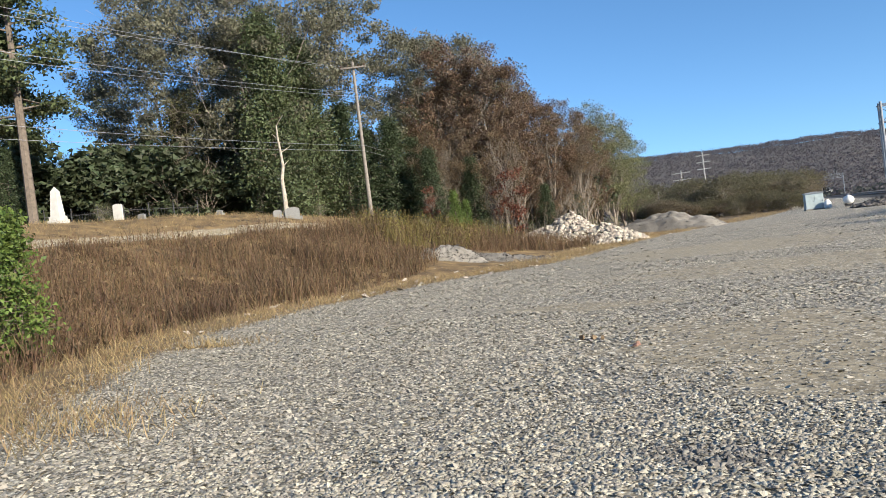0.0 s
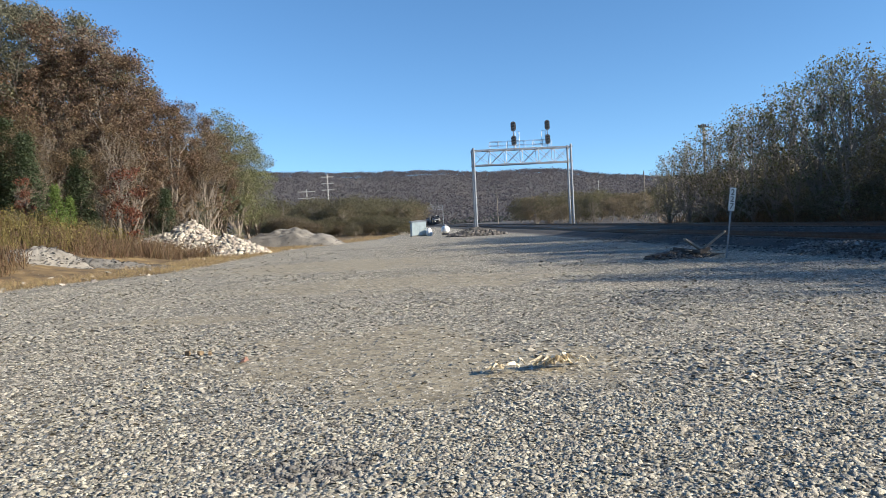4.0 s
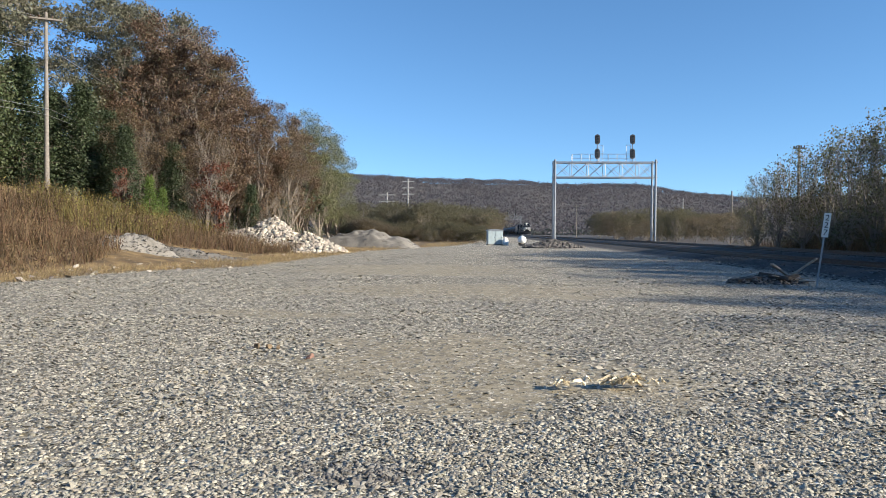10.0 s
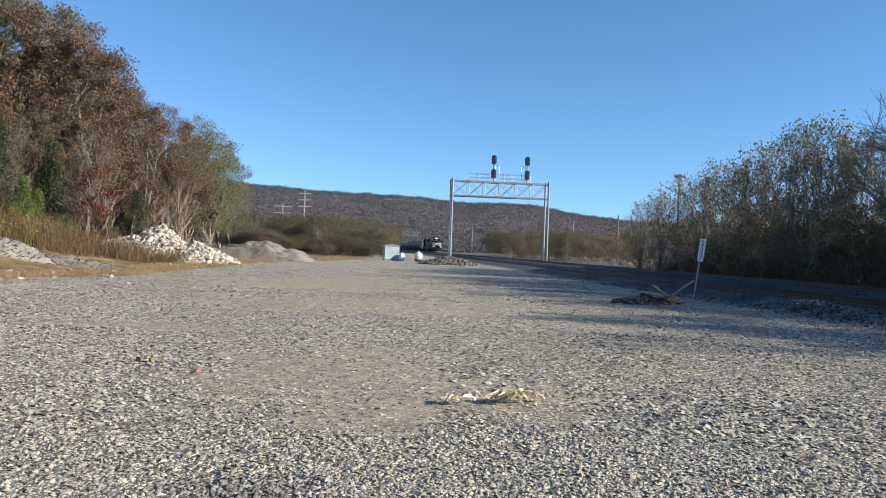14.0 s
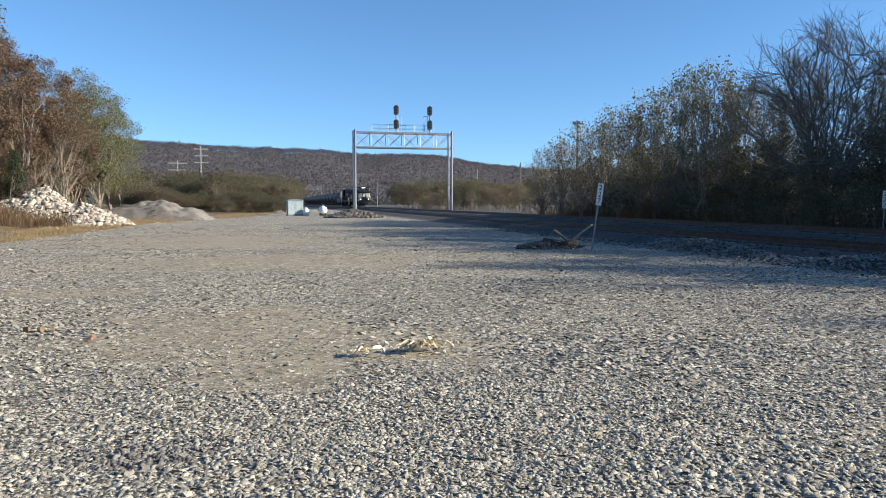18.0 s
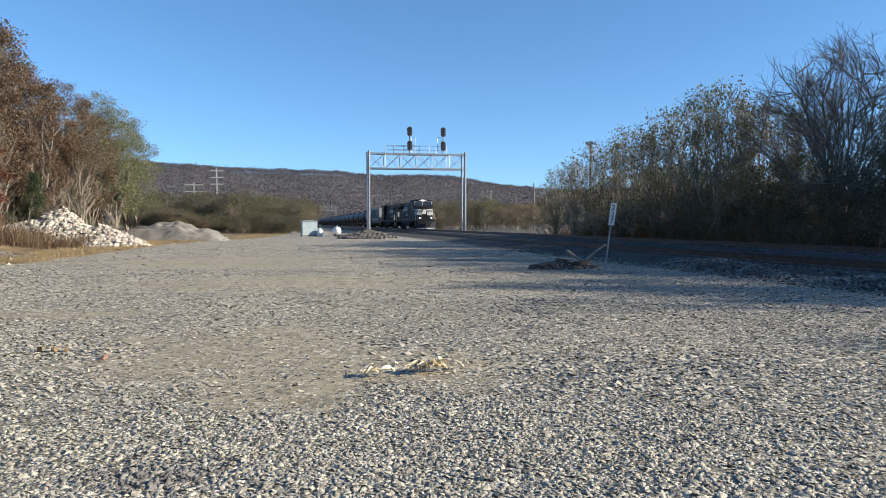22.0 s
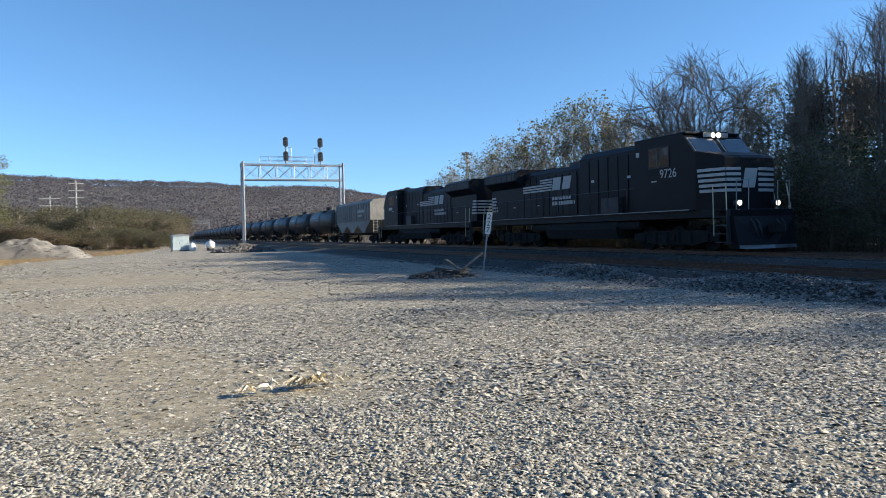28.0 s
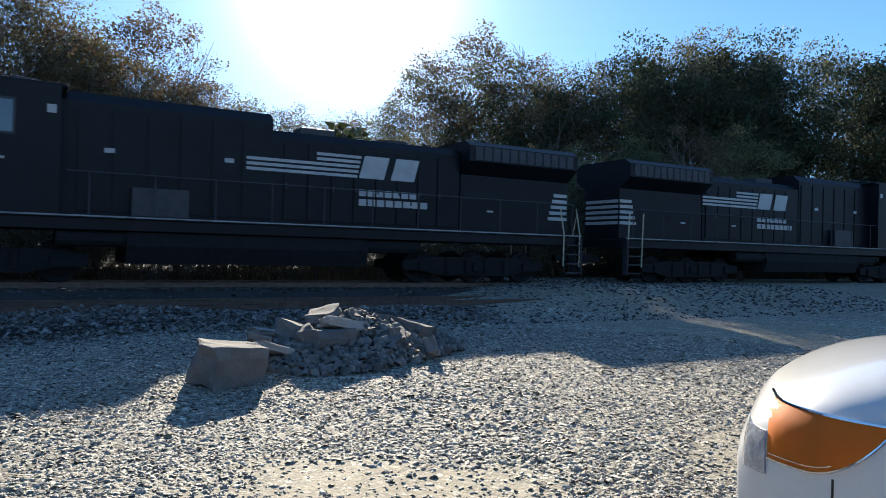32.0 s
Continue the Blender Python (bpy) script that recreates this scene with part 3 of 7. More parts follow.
def lot_stones():
    rng = np.random.default_rng(7)
    spots, sizes = [], []
    for r0, r1, per, lo, hi in ((1.8, 5.2, 1700, 0.015, 0.042), (5.2, 9.0, 800, 0.019, 0.046), (9.0, 15.0, 380, 0.022, 0.046), (15.0, 25.0, 120, 0.026, 0.052), (25.0, 36.0, 26, 0.035, 0.07), (36.0, 55.0, 9, 0.04, 0.08)):
        a0_, a1_ = radians(-66), radians(155 if r1 < 16 else 48)
        n = int(per * 0.5 * (a1_ - a0_) * (r1 * r1 - r0 * r0))
        r = np.sqrt(rng.uniform(r0 * r0, r1 * r1, n))
        a = rng.uniform(a0_, a1_, n)
        x, y = r * np.sin(a), r * np.cos(a)
        s = lo + (hi - lo) * rng.uniform(0, 1, n) ** 2.0
        for k in range(n):
            (g, t, c), coarse, z = lie(round(x[k] * 8), round(y[k] * 8))
            if rng.uniform() > (1 - 0.86 * min(1.0, 1.2 * t)) * (1 - 0.9 * g):
                continue
            spots.append((x[k], y[k], z + 0.10 * s[k]))
            sizes.append(s[k] * coarse)
    spots, sizes = np.array(spots), np.array(sizes)
    dark = np.hypot((spots[:, 0] + 1.1) / 0.5, (spots[:, 1] - 4.75) / 0.3) < rng.uniform(0.4, 1.2, len(spots))
    v, f = stones(rng, spots[dark], sizes[dark], 0.6, BLOCK_F, BLOCK, 0.56)
    tagged(new("dark_gravel", bulk("dark_gravel", v, f, SPOIL)), "patch of blackened damp stones in the gravel", "gravel", kind="stuff")
    near = np.hypot(spots[:, 0], spots[:, 1]) < 6.5
    v, f = stones(rng, spots[~dark & near], sizes[~dark & near], 0.42, BLOCK_F, BLOCK, 0.56)
    tagged(new("gravel", bulk("gravel", v, f, STONE)), "loose grey crushed limestone strewn over the lot", "gravel", kind="stuff")
    v, f = stones(rng, spots[~dark & ~near], sizes[~dark & ~near], 0.42)
    tagged(new("gravel", bulk("gravel", v, f, STONE)), "loose grey crushed limestone farther over the lot", "gravel", kind="stuff")


lot_stones()


# ---- railway ----
def along(y0, y1, step, off=0.0):
    out, y = [], y0
    while y <= y1:
        s = track_slope(y)
        c = 1 / math.hypot(1, s)
        out.append((track_x(y) + off * c, y - off * s * c))
        y += step
    return out


def swept(line_y, section, name, material, off=0.0):
    """A section of (across, height) swept along the track."""
    n, v, f = len(section), [], []
    for y in line_y:
        s = track_slope(y)
        c = 1 / math.hypot(1, s)
        for u, z in section:
            v.append((track_x(y) + (off + u) * c, y - (off + u) * s * c, z))
    for k in range(len(line_y) - 1):
        for i in range(n - 1):
            f.append((k * n + i, k * n + i + 1, (k + 1) * n + i + 1, (k + 1) * n + i))
    sh = Shape()
    sh.add(v, f)
    return sh.data(name, material)


YS = list(np.arange(-140, 60, 4.0)) + list(np.arange(60, 700, 20.0))
RAIL_Z, SIDE_Z, SIDE_OFF = 0.64, 0.40, -4.4


def track(name, off, top, label, y1):
    t = thing(name, pose(0, 0, 0), label, "railway track", "tracks", "structure")
    ys = [y for y in YS if y <= y1]
    z = top - 0.17
    part("ballast_bed", swept(ys, [(-3.6, -0.15), (-1.9, z - 0.02), (-0.9, z), (0.9, z), (1.9, z - 0.02), (3.6, -0.15)], "ballast_bed", BED, off), None, t, "ballast darkened for the shade on the track")
    for side in (-0.7525, 0.7525):
        prof = [(-0.07, z), (-0.07, z + 0.02), (-0.012, z + 0.035), (-0.012, z + 0.12), (-0.036, z + 0.13), (-0.036, top - 0.003), (0.036, top - 0.003), (0.036, z + 0.13), (0.012, z + 0.12), (0.012, z + 0.035), (0.07, z + 0.02), (0.07, z)]
        rail = part("rail", swept(ys, [(side + u, w) for u, w in prof], "rail", RAIL, off), None, t)
        part("rail_head", swept(ys, [(side - 0.034, top), (side + 0.034, top)], "rail_head", RAIL_TOP, off), None, rail, "polished running surface")
    tie = Shape().box(-1.3, 1.3, -0.115, 0.115, -0.12, 0.03, bevel=0.012).data("tie", TIE_WOOD)
    for x, y in along(-45, 62, 0.54, off)[:198]:
        part("tie", tie, None, t, at=pose(x, y, z, 0, 0, math.degrees(-math.atan(-track_slope(y))) + random.uniform(-1, 1)))
    return t


# bed colour taken darker still, for the shade it lies in
BED = mat("shaded_ballast", (0.048, 0.043, 0.040), 0.95, 0, 0.4, 0.8, 1.0, 22)
track("track", 0, RAIL_Z, "main track with polished rails on dark ballast", 690)
track("track", SIDE_OFF, SIDE_Z, "second track with rails on low dark ballast", 690)


def ballast_stones():
    rng = np.random.default_rng(11)
    n = 15000
    y = rng.uniform(-25, 50, n)
    u = rng.uniform(-9.0, 3.6, n)
    keep, pts = [], []
    for k in range(n):
        s = track_slope(y[k])
        x = track_x(y[k]) + u[k]
        off = u[k]
        z = ground_z(x, y[k])
        for o, top in ((0, RAIL_Z), (SIDE_OFF, SIDE_Z)):
            e = abs(off - o)
            z = max(z, (top - 0.17 if e < 0.9 else top - 0.19 - 0.0 if e < 1.9 else -0.15 + (top - 0.04) * (3.6 - e) / 1.7))
        pts.append((x, y[k] - off * s, z + 0.01))
    v, f = stones(rng, np.array(pts), rng.uniform(0.04, 0.11, n), 0.8)
    tagged(new("ballast", bulk("ballast", v, f, BALLAST)), "dark grey ballast stones spilled beside the rails", "ballast", kind="stuff")
    # a long low heap of ballast between lot and track
    n = 14000
    t = rng.uniform(0, 1, n)
    yy = 25.5 - 34 * t
    amp = 0.30 + 0.20 * np.sin(t * 23) * np.sin(t * 7.0)
    uu = rng.normal(0, 0.55, n)
    xx = np.array([track_x(a) for a in yy]) - 7.4 + uu
    zz = np.array([ground_z(a, b) for a, b in zip(xx, yy)]) + amp * np.exp(-(uu / 0.6) ** 2) * rng.uniform(0.55, 1, n)
    v, f = stones(rng, np.stack([xx, yy, zz], 1), rng.uniform(0.03, 0.095, n), 0.8)
    tagged(new("ballast_windrow", bulk("ballast_windrow", v, f, WINDROW)), "low windrow of spilled ballast in a sunlit tone along the lot", "ballast", kind="stuff")


ballast_stones()


# ---- trees ----
def grow(rnd, p, d, length, r, level, cfg, segs, tips, bearer=-1):
    n = 4 if level == 0 else 3 if level < 2 else 2
    q, v = Vector(p), Vector(d)
    for i in range(n):
        f0, f1 = 1 - 0.75 * i / n, 1 - 0.75 * (i + 1) / n
        v = (v + Vector([rnd.gauss(0, cfg["bend"]) for _ in range(3)]) + Vector((0, 0, cfg["up"] * (level > 0)))).normalized()
        e = q + v * (length / n)
        segs.append((q.copy(), e.copy(), r * f0, r * f1, level, bearer))
        bearer = len(segs) - 1
        if level >= cfg["levels"] - 1:
            tips.append(e.copy())
        if level < cfg["levels"] and (level > 0 or (i + 1) / n > cfg["clear"]):
            for _ in range(cfg["kids"][level]):
                a = rnd.uniform(0, 2 * math.pi)
                side = v.orthogonal().normalized()
                side.rotate(Matrix.Rotation(a, 3, v))
                o = rnd.uniform(*cfg["open"])
                cd = (v * math.cos(o) + side * math.sin(o)).normalized()
                at = q.lerp(e, rnd.uniform(0.2, 1))
                grow(rnd, at, cd, length * rnd.uniform(*cfg["shrink"]), r * f1 * 0.62, level + 1, cfg, segs, tips, bearer)
        q = e


def leaf_cards(rng, pts, size, jitter, squash=1.0):
    """Small bent leaf sprays about the given points."""
    n = len(pts)
    c = pts + rng.normal(0, jitter, (n, 3)) * np.array([1, 1, squash])
    u = rng.normal(0, 1, (n, 3))
    u /= np.linalg.norm(u, axis=1)[:, None]
    w = np.cross(u, rng.normal(0, 1, (n, 3)))
    w /= np.linalg.norm(w, axis=1)[:, None] + 1e-9
    nrm = np.cross(u, w)
    s = size * rng.uniform(0.55, 1.3, (n, 1))
    v = np.stack([c - u * s - w * s * 0.6, c - u * s * 0.2 + w * s * 0.75 + nrm * s * 0.2, c + u * s - w * s * 0.15], 1)
    return v.reshape(-1, 3), np.arange(n * 3).reshape(-1, 3)


def tree(name, seed, height, cfg, leaf, count, size, jitter, label, bark=BARK, radius=None, clump=80):
    rnd, rng = random.Random(seed), np.random.default_rng(seed)
    segs, tips = [], []
    r = radius or height * 0.016
    grow(rnd, (0, 0, -0.3), (0, 0, 1), height * cfg["stem"], r, 0, cfg, segs, tips)
    zs = sorted(s[1].z for s in segs)
    k = height / zs[int(len(zs) * 0.97)]
    across, mid, up = height * cfg.get("across", 0.4), height * 0.56, height * 0.46

    def within(q, much):
        return (q.x * k / across) ** 2 + (q.y * k / across) ** 2 + ((q.z * k - mid) / up) ** 2 < much
    alive = []
    for s in segs:
        alive.append((s[5] < 0 or alive[s[5]]) and (s[4] == 0 and s[1].z * k < height * 0.9 or within(s[1], 1.0)))
    segs = [s for s, keep in zip(segs, alive) if keep]
    tips = [q for q in tips if within(q, 0.95)] or tips
    t = thing(name, pose(0, 0, 0), label, "tree", "trees")
    wood = Shape()
    for p, q, a, b, lv, _ in segs:
        wood.tube(p * k, q * k, max(a, cfg["twig"]), max(b, cfg["twig"]), 6 if lv == 0 else 3 if lv == 1 and height > 9 else 2, False)
    part("trunk", wood, bark, t)
    if leaf and count:
        pts = np.array([q * k for q in tips])
        # leaves hang in clumps about the twig ends
        heart = pts[rng.integers(0, len(pts), max(20, count // clump))]
        # more of them round the outside of the crown
        rim = rng.normal(0, 1, (len(heart) // 2, 3)) + np.array([0, 0, 0.35])
        rim *= rng.uniform(0.72, 0.96, (len(rim), 1)) / np.linalg.norm(rim, axis=1)[:, None]
        heart[:len(rim)] = rim * np.array([across, across, up]) + np.array([0, 0, mid])
        reach = jitter * 1.75 * rng.uniform(0.6, 1.25, len(heart))
        which = rng.integers(0, len(heart), count)
        ball = rng.normal(0, 1, (count, 3))
        ball *= rng.uniform(0, 1, (count, 1)) ** 0.4 / np.linalg.norm(ball, axis=1)[:, None] * np.array([1, 1, 0.7])
        v, f = leaf_cards(rng, heart[which] + ball * reach[which][:, None], size, 0.08)
        part("crown", bulk("crown", v, f, leaf), None, t)
    return t


def bare_tree(name, seed, height, half, limbs, label, bark, fork=0.2, leaf=None, count=0, size=0.08, sides=7, twigs=13, low=8, top=86):
    """A nearly leafless tree: a short bole, limbs that arch out to a domed crown, side branches and a haze of twigs."""
    rnd, rng = random.Random(seed), np.random.default_rng(seed)
    t = thing(name, pose(0, 0, 0), label, "tree", "trees")
    wood, fine, ends = Shape(), Shape(), []
    fork *= height
    bole = height * 0.019
    wood.tube((0, 0, -0.3), (0.05, 0, fork), bole * 1.15, bole * 0.85, 8, False)

    def crown(a, e, f):
        """A point at the share f of the way from the fork to the crown's skin."""
        lump = 1 + 0.11 * noise.noise((math.cos(a) * 1.7 + seed, math.sin(a) * 1.7, e * 2.2))
        return Vector((math.cos(a) * math.cos(e) * half * f * lump, math.sin(a) * math.cos(e) * half * f * lump, fork + (height - fork) * math.sin(e) * f * lump))

    def arch(p, q, n, rise):
        p, q = Vector(p), Vector(q)
        m = p.lerp(q, 0.45) + Vector((0, 0, rise))
        out = []
        for k in range(n + 1):
            u = k / n
            out.append(p * (1 - u) ** 2 + m * (2 * u * (1 - u)) + q * u * u + Vector([rnd.gauss(0, 0.006 * height) for _ in range(3)]) * (0 < k < n))
        return out

    for i in range(limbs):
        a = 2 * math.pi * (i * 0.381966 + rnd.uniform(-0.04, 0.04))
        e = radians(low + (top - low) * ((i + 0.5) / limbs) ** 0.8)
        limb = arch((0, 0, fork * rnd.uniform(0.55, 1.0)), crown(a, e, 0.86), 7, height * 0.07 * math.cos(e))
        for k in range(7):
            r = bole * 0.46 * (1 - k / 7.6)
            wood.tube(limb[k], limb[k + 1], r, r * 0.87, 4, False)
        for b in range(sides):
            u = 1.3 + 5.6 * (b + rnd.random()) / sides
            k = min(6, int(u))
            p = limb[k].lerp(limb[k + 1], u - k)
            q = crown(a + rnd.gauss(0, 0.38 / max(0.35, math.cos(e))), min(1.5, max(radians(low - 6), e + rnd.gauss(0, 0.3))), rnd.uniform(0.84, 0.96) if u > 3 else rnd.uniform(0.5, 0.9))
            q = p + (q - p) * min(1.0, height * 0.36 / max(0.01, (q - p).length))
            br = arch(p, q, 4, height * 0.02)
            for j in range(4):
                w = bole * 0.17 * (1 - j / 5)
                wood.tube(br[j], br[j + 1], w, w * 0.8, 3, False)
            out = (q - p).normalized()
            for _ in range(twigs):
                v = rnd.uniform(0.5, 3.999)
                j = int(v)
                p1 = br[j].lerp(br[j + 1], v - j)
                d = (out + Vector((rnd.gauss(0, 0.55), rnd.gauss(0, 0.55), rnd.gauss(0.18, 0.4)))).normalized()
                p2 = p1 + d * height * rnd.uniform(0.045, 0.085)
                d2 = (d + Vector((rnd.gauss(0, 0.3), rnd.gauss(0, 0.3), rnd.gauss(0.15, 0.25)))).normalized()
                p3 = p2 + d2 * height * rnd.uniform(0.025, 0.05)
                ends.append(p3)
                fine.tube(p1, p2, 0.0085, 0.0065, 2).tube(p2, p3, 0.0065, 0.005, 2)
                for _ in range(3):
                    m = p1.lerp(p2, rnd.uniform(0.3, 1))
                    d3 = (d + Vector((rnd.gauss(0, 0.6), rnd.gauss(0, 0.6), rnd.gauss(0.1, 0.4)))).normalized()
                    fine.tube(m, m + d3 * height * rnd.uniform(0.02, 0.045), 0.0065, 0.0045, 2)
    part("trunk", wood, bark, t)
    if count:
        pts = np.array(ends)[rng.integers(0, len(ends), count)]
        v, f = leaf_cards(rng, pts, size, 0.16)
        part("crown", bulk("crown", v, f, leaf), None, t)
    part("twig_haze", fine, bark, t, "haze of fine bare twigs")["kind"] = "stuff"
    return t


def conifer(name, seed, height, width, base, leaf, count, size, label, shape=0.8, clumps=0):
    """Cedar or pine: a straight stem, tiers of limbs, and needles along them."""
    rnd, rng = random.Random(seed), np.random.default_rng(seed)
    t = thing(name, pose(0, 0, 0), label, "tree", "trees")
    wood = Shape().tube((0, 0, -0.3), (0, 0, height * 0.55), height * 0.014, height * 0.008, 7, False).tube((0, 0, height * 0.55), (0, 0, height * 0.98), height * 0.008, 0.015, 5, False)
    pts = []
    limbs = 120 if not clumps else clumps
    for i in range(limbs):
        h = base + (1 - base) * (i + rnd.random()) / limbs
        reach = width * (1 - ((h - base) / (1 - base)) ** (1 / shape) * 0.93) * rnd.uniform(0.55, 1.1)
        if h < base + 0.12:
            reach *= 0.75
        a = rnd.uniform(0, 6.283)
        p0 = Vector((0, 0, h * height))
        p1 = p0 + Vector((math.cos(a) * reach, math.sin(a) * reach, reach * rnd.uniform(-0.15, 0.35)))
        wood.tube(p0, p1, 0.05 * height / 12, 0.012, 3, False)
        for _ in range(12):
            f = rnd.uniform(0.3, 1) if not clumps else rnd.uniform(0.6, 1.05)
            pts.append(p0.lerp(p1, f))
    part("trunk", wood, BARK, t)
    pts = np.array(pts)[rng.integers(0, len(pts), count)]
    v, f = leaf_cards(rng, pts, size, width * 0.13, 0.95 if not clumps else 0.4)
    part("crown", bulk("crown", v, f, leaf), None, t)
    return t


BROAD = dict(levels=4, kids=(3, 2, 2, 1), open=(0.45, 1.0), shrink=(0.5, 0.8), bend=0.13, up=0.10, clear=0.25, stem=0.62, twig=0.012)
SLIM = dict(across=0.27, levels=4, kids=(4, 2, 1, 1), open=(0.35, 0.75), shrink=(0.42, 0.66), bend=0.09, up=0.12, clear=0.2, stem=0.8, twig=0.010)
BUSH = dict(across=0.5, levels=3, kids=(4, 2, 1), open=(0.4, 1.1), shrink=(0.6, 0.95), bend=0.2, up=0.10, clear=0.0, stem=0.5, twig=0.007)

KINDS = {
    "gum": tree("oak_tree", 1, 24, BROAD, L_GREY, 50000, 0.12, 0.66, "tall oak with thinning tan and olive autumn leaves", PALE_BARK, clump=230),
    "oak": tree("oak_tree", 2, 20, BROAD, L_OAK, 19000, 0.10, 0.75, "olive-green oak with thinning leaves at the wood edge", clump=110),
    "rust": tree("oak_tree", 3, 16, dict(SLIM, across=0.24), L_RUST, 19000, 0.09, 0.46, "russet-brown autumn oak at the edge of the wood", GREY_BARK, clump=150),
    "rust2": tree("oak_tree", 14, 15, dict(SLIM, across=0.22), L_BROWN, 15000, 0.09, 0.42, "brown-leaved slender oak at the edge of the wood", GREY_BARK, clump=140),
    "tan": tree("hickory_tree", 4, 14, SLIM, L_TAN, 7000, 0.08, 0.5, "slender tree with thin tan autumn leaves", GREY_BARK, clump=90),
    "red": tree("maple_sapling", 5, 6, SLIM, L_RED, 1800, 0.085, 0.3, "small red-leaved maple sapling before the wood"),
    "pale": tree("poplar_tree", 6, 14, SLIM, L_PALE, 13500, 0.085, 0.6, "pale green tree at the end of the wood", GREY_BARK, clump=110),
    "bare": bare_tree("bare_tree", 7, 12, 5.7, 13, "leafless grey tree with a broad fan of fine twigs", GREY_BARK, 0.15, sides=11, twigs=20, low=14, top=74),
    "bare2": bare_tree("bare_tree", 8, 11, 2.5, 9, "leafless slender tree beside the railway", GREY_BARK, 0.30, sides=7, twigs=12, low=30),
    "brush": bare_tree("thicket_tree", 18, 8, 3.0, 12, "grey twiggy thicket tree with a few olive leaves", PALE_BARK, 0.10, L_PALE, 3400, 0.07, sides=5, twigs=9),
    "brush2": bare_tree("thicket_tree", 19, 7, 2.5, 10, "twiggy thicket tree with sparse tan leaves", PALE_BARK, 0.08, L_SCRUB, 3000, 0.07, sides=5, twigs=9),
    "stem": tree("bare_sapling", 9, 8, dict(SLIM, levels=3, kids=(2, 1, 1), clear=0.45), L_TAN, 160, 0.12, 0.3, "thin bare sapling with a grey stem", GREY_BARK),
    "scrub": tree("thicket_tree", 10, 7, BUSH, L_SCRUB, 5200, 0.078, 0.42, "tangled olive scrub tree beside the railway", PALE_BARK, 0.08, 40),
    "scrub2": tree("thicket_tree", 11, 6, BUSH, L_PALE, 2600, 0.08, 0.36, "thin-leaved tangled scrub tree", PALE_BARK, 0.07, 14),
    "cedar": conifer("cedar_tree", 12, 13, 3.0, 0.04, L_CEDAR, 13000, 0.12, "dense dark green cedar"),
    "cedar2": conifer("cedar_tree", 13, 15, 4.2, 0.05, L_PINE, 26000, 0.115, "broad mid-green cedar at the cemetery's edge", 1.1),
    "pine": conifer("pine_tree", 15, 21, 4.6, 0.28, L_PINE, 17000, 0.13, "tall pine with layered open limbs", 1.4, 46),
    "dark": tree("oak_tree", 17, 15, BROAD, L_DARK, 19000, 0.105, 0.75, "dark leafy tree on the rise behind the railway", clump=110),
    "deep": tree("thicket_tree", 20, 7.5, dict(BROAD, levels=3, kids=(3, 2, 1)), L_DARK, 2600, 0.27, 0.7, "dark leafy filler tree added deep in the wood"),
    "far_oak": tree("oak_tree", 21, 9, dict(BUSH, across=0.48), L_VALLEY, 4200, 0.16, 0.95, "olive tree in the woods across the valley", PALE_BARK, clump=60),
    "far_tan": tree("oak_tree", 22, 8, dict(BUSH, across=0.5), L_VALLEY_TAN, 3600, 0.15, 0.95, "tan autumn tree in the woods across the valley", PALE_BARK, clump=60),
    "far_pale": tree("poplar_tree", 23, 8, dict(BUSH, across=0.5), L_VALLEY, 3800, 0.15, 0.95, "pale green tree in the woods across the valley", PALE_BARK, clump=60),
    "green": conifer("young_pine", 16, 5.5, 1.6, 0.03, L_BRIGHT, 4500, 0.09, "bright green young pine on the bank", 0.9),
}
USED = set()
# usual size of each kind against its model
USUAL = {"green": 0.62, "cedar": 0.9, "oak": 0.8, "tan": 0.85, "pale": 0.85, "gum": 1.06, "scrub": 0.87, "stem": 0.75}


def plant(kind, x, y, h=1.0, turn=None, wide=1.0):
    """Sets a tree of that kind at (x, y), h times its own height; the first takes the model itself."""
    turn = random.uniform(0, 360) if turn is None else turn
    h *= USUAL.get(kind, 1.0)
    wide *= {"cedar": 1.25, "bare": 1.15}.get(kind, 1.0)
    m = pose(x, y, ground_z(x, y) - 0.05, 0, 0, turn) @ Matrix.Diagonal((h * wide, h * wide, h, 1))
    if kind in USED:
        own = KINDS[kind].scale
        return copy_thing(KINDS[kind], m @ Matrix.Diagonal((1 / own.x, 1 / own.y, 1 / own.z, 1)))
    USED.add(kind)
    KINDS[kind].matrix_basis = m
    return KINDS[kind]


def polar(az_, d):
    return d * math.sin(radians(az_)), d * math.cos(radians(az_))


TALL = {"gum": 24, "oak": 20, "rust": 16, "rust2": 15, "tan": 14, "pale": 14, "bare": 12, "bare2": 11, "brush": 8, "brush2": 7, "cedar": 13, "cedar2": 15, "pine": 21, "dark": 15}


def plant_to(kind, az_, d, up, wide=1.0):
    """Sets a tree so tall that it stands up degrees over the eye's level from the lot."""
    x, y = polar(az_, d)
    h = (d * math.tan(radians(up)) + 1.6 - ground_z(x, y)) / (TALL[kind] * USUAL.get(kind, 1.0))
    return plant(kind, x, y, h, wide=wide / max(1.0, h ** 0.4))


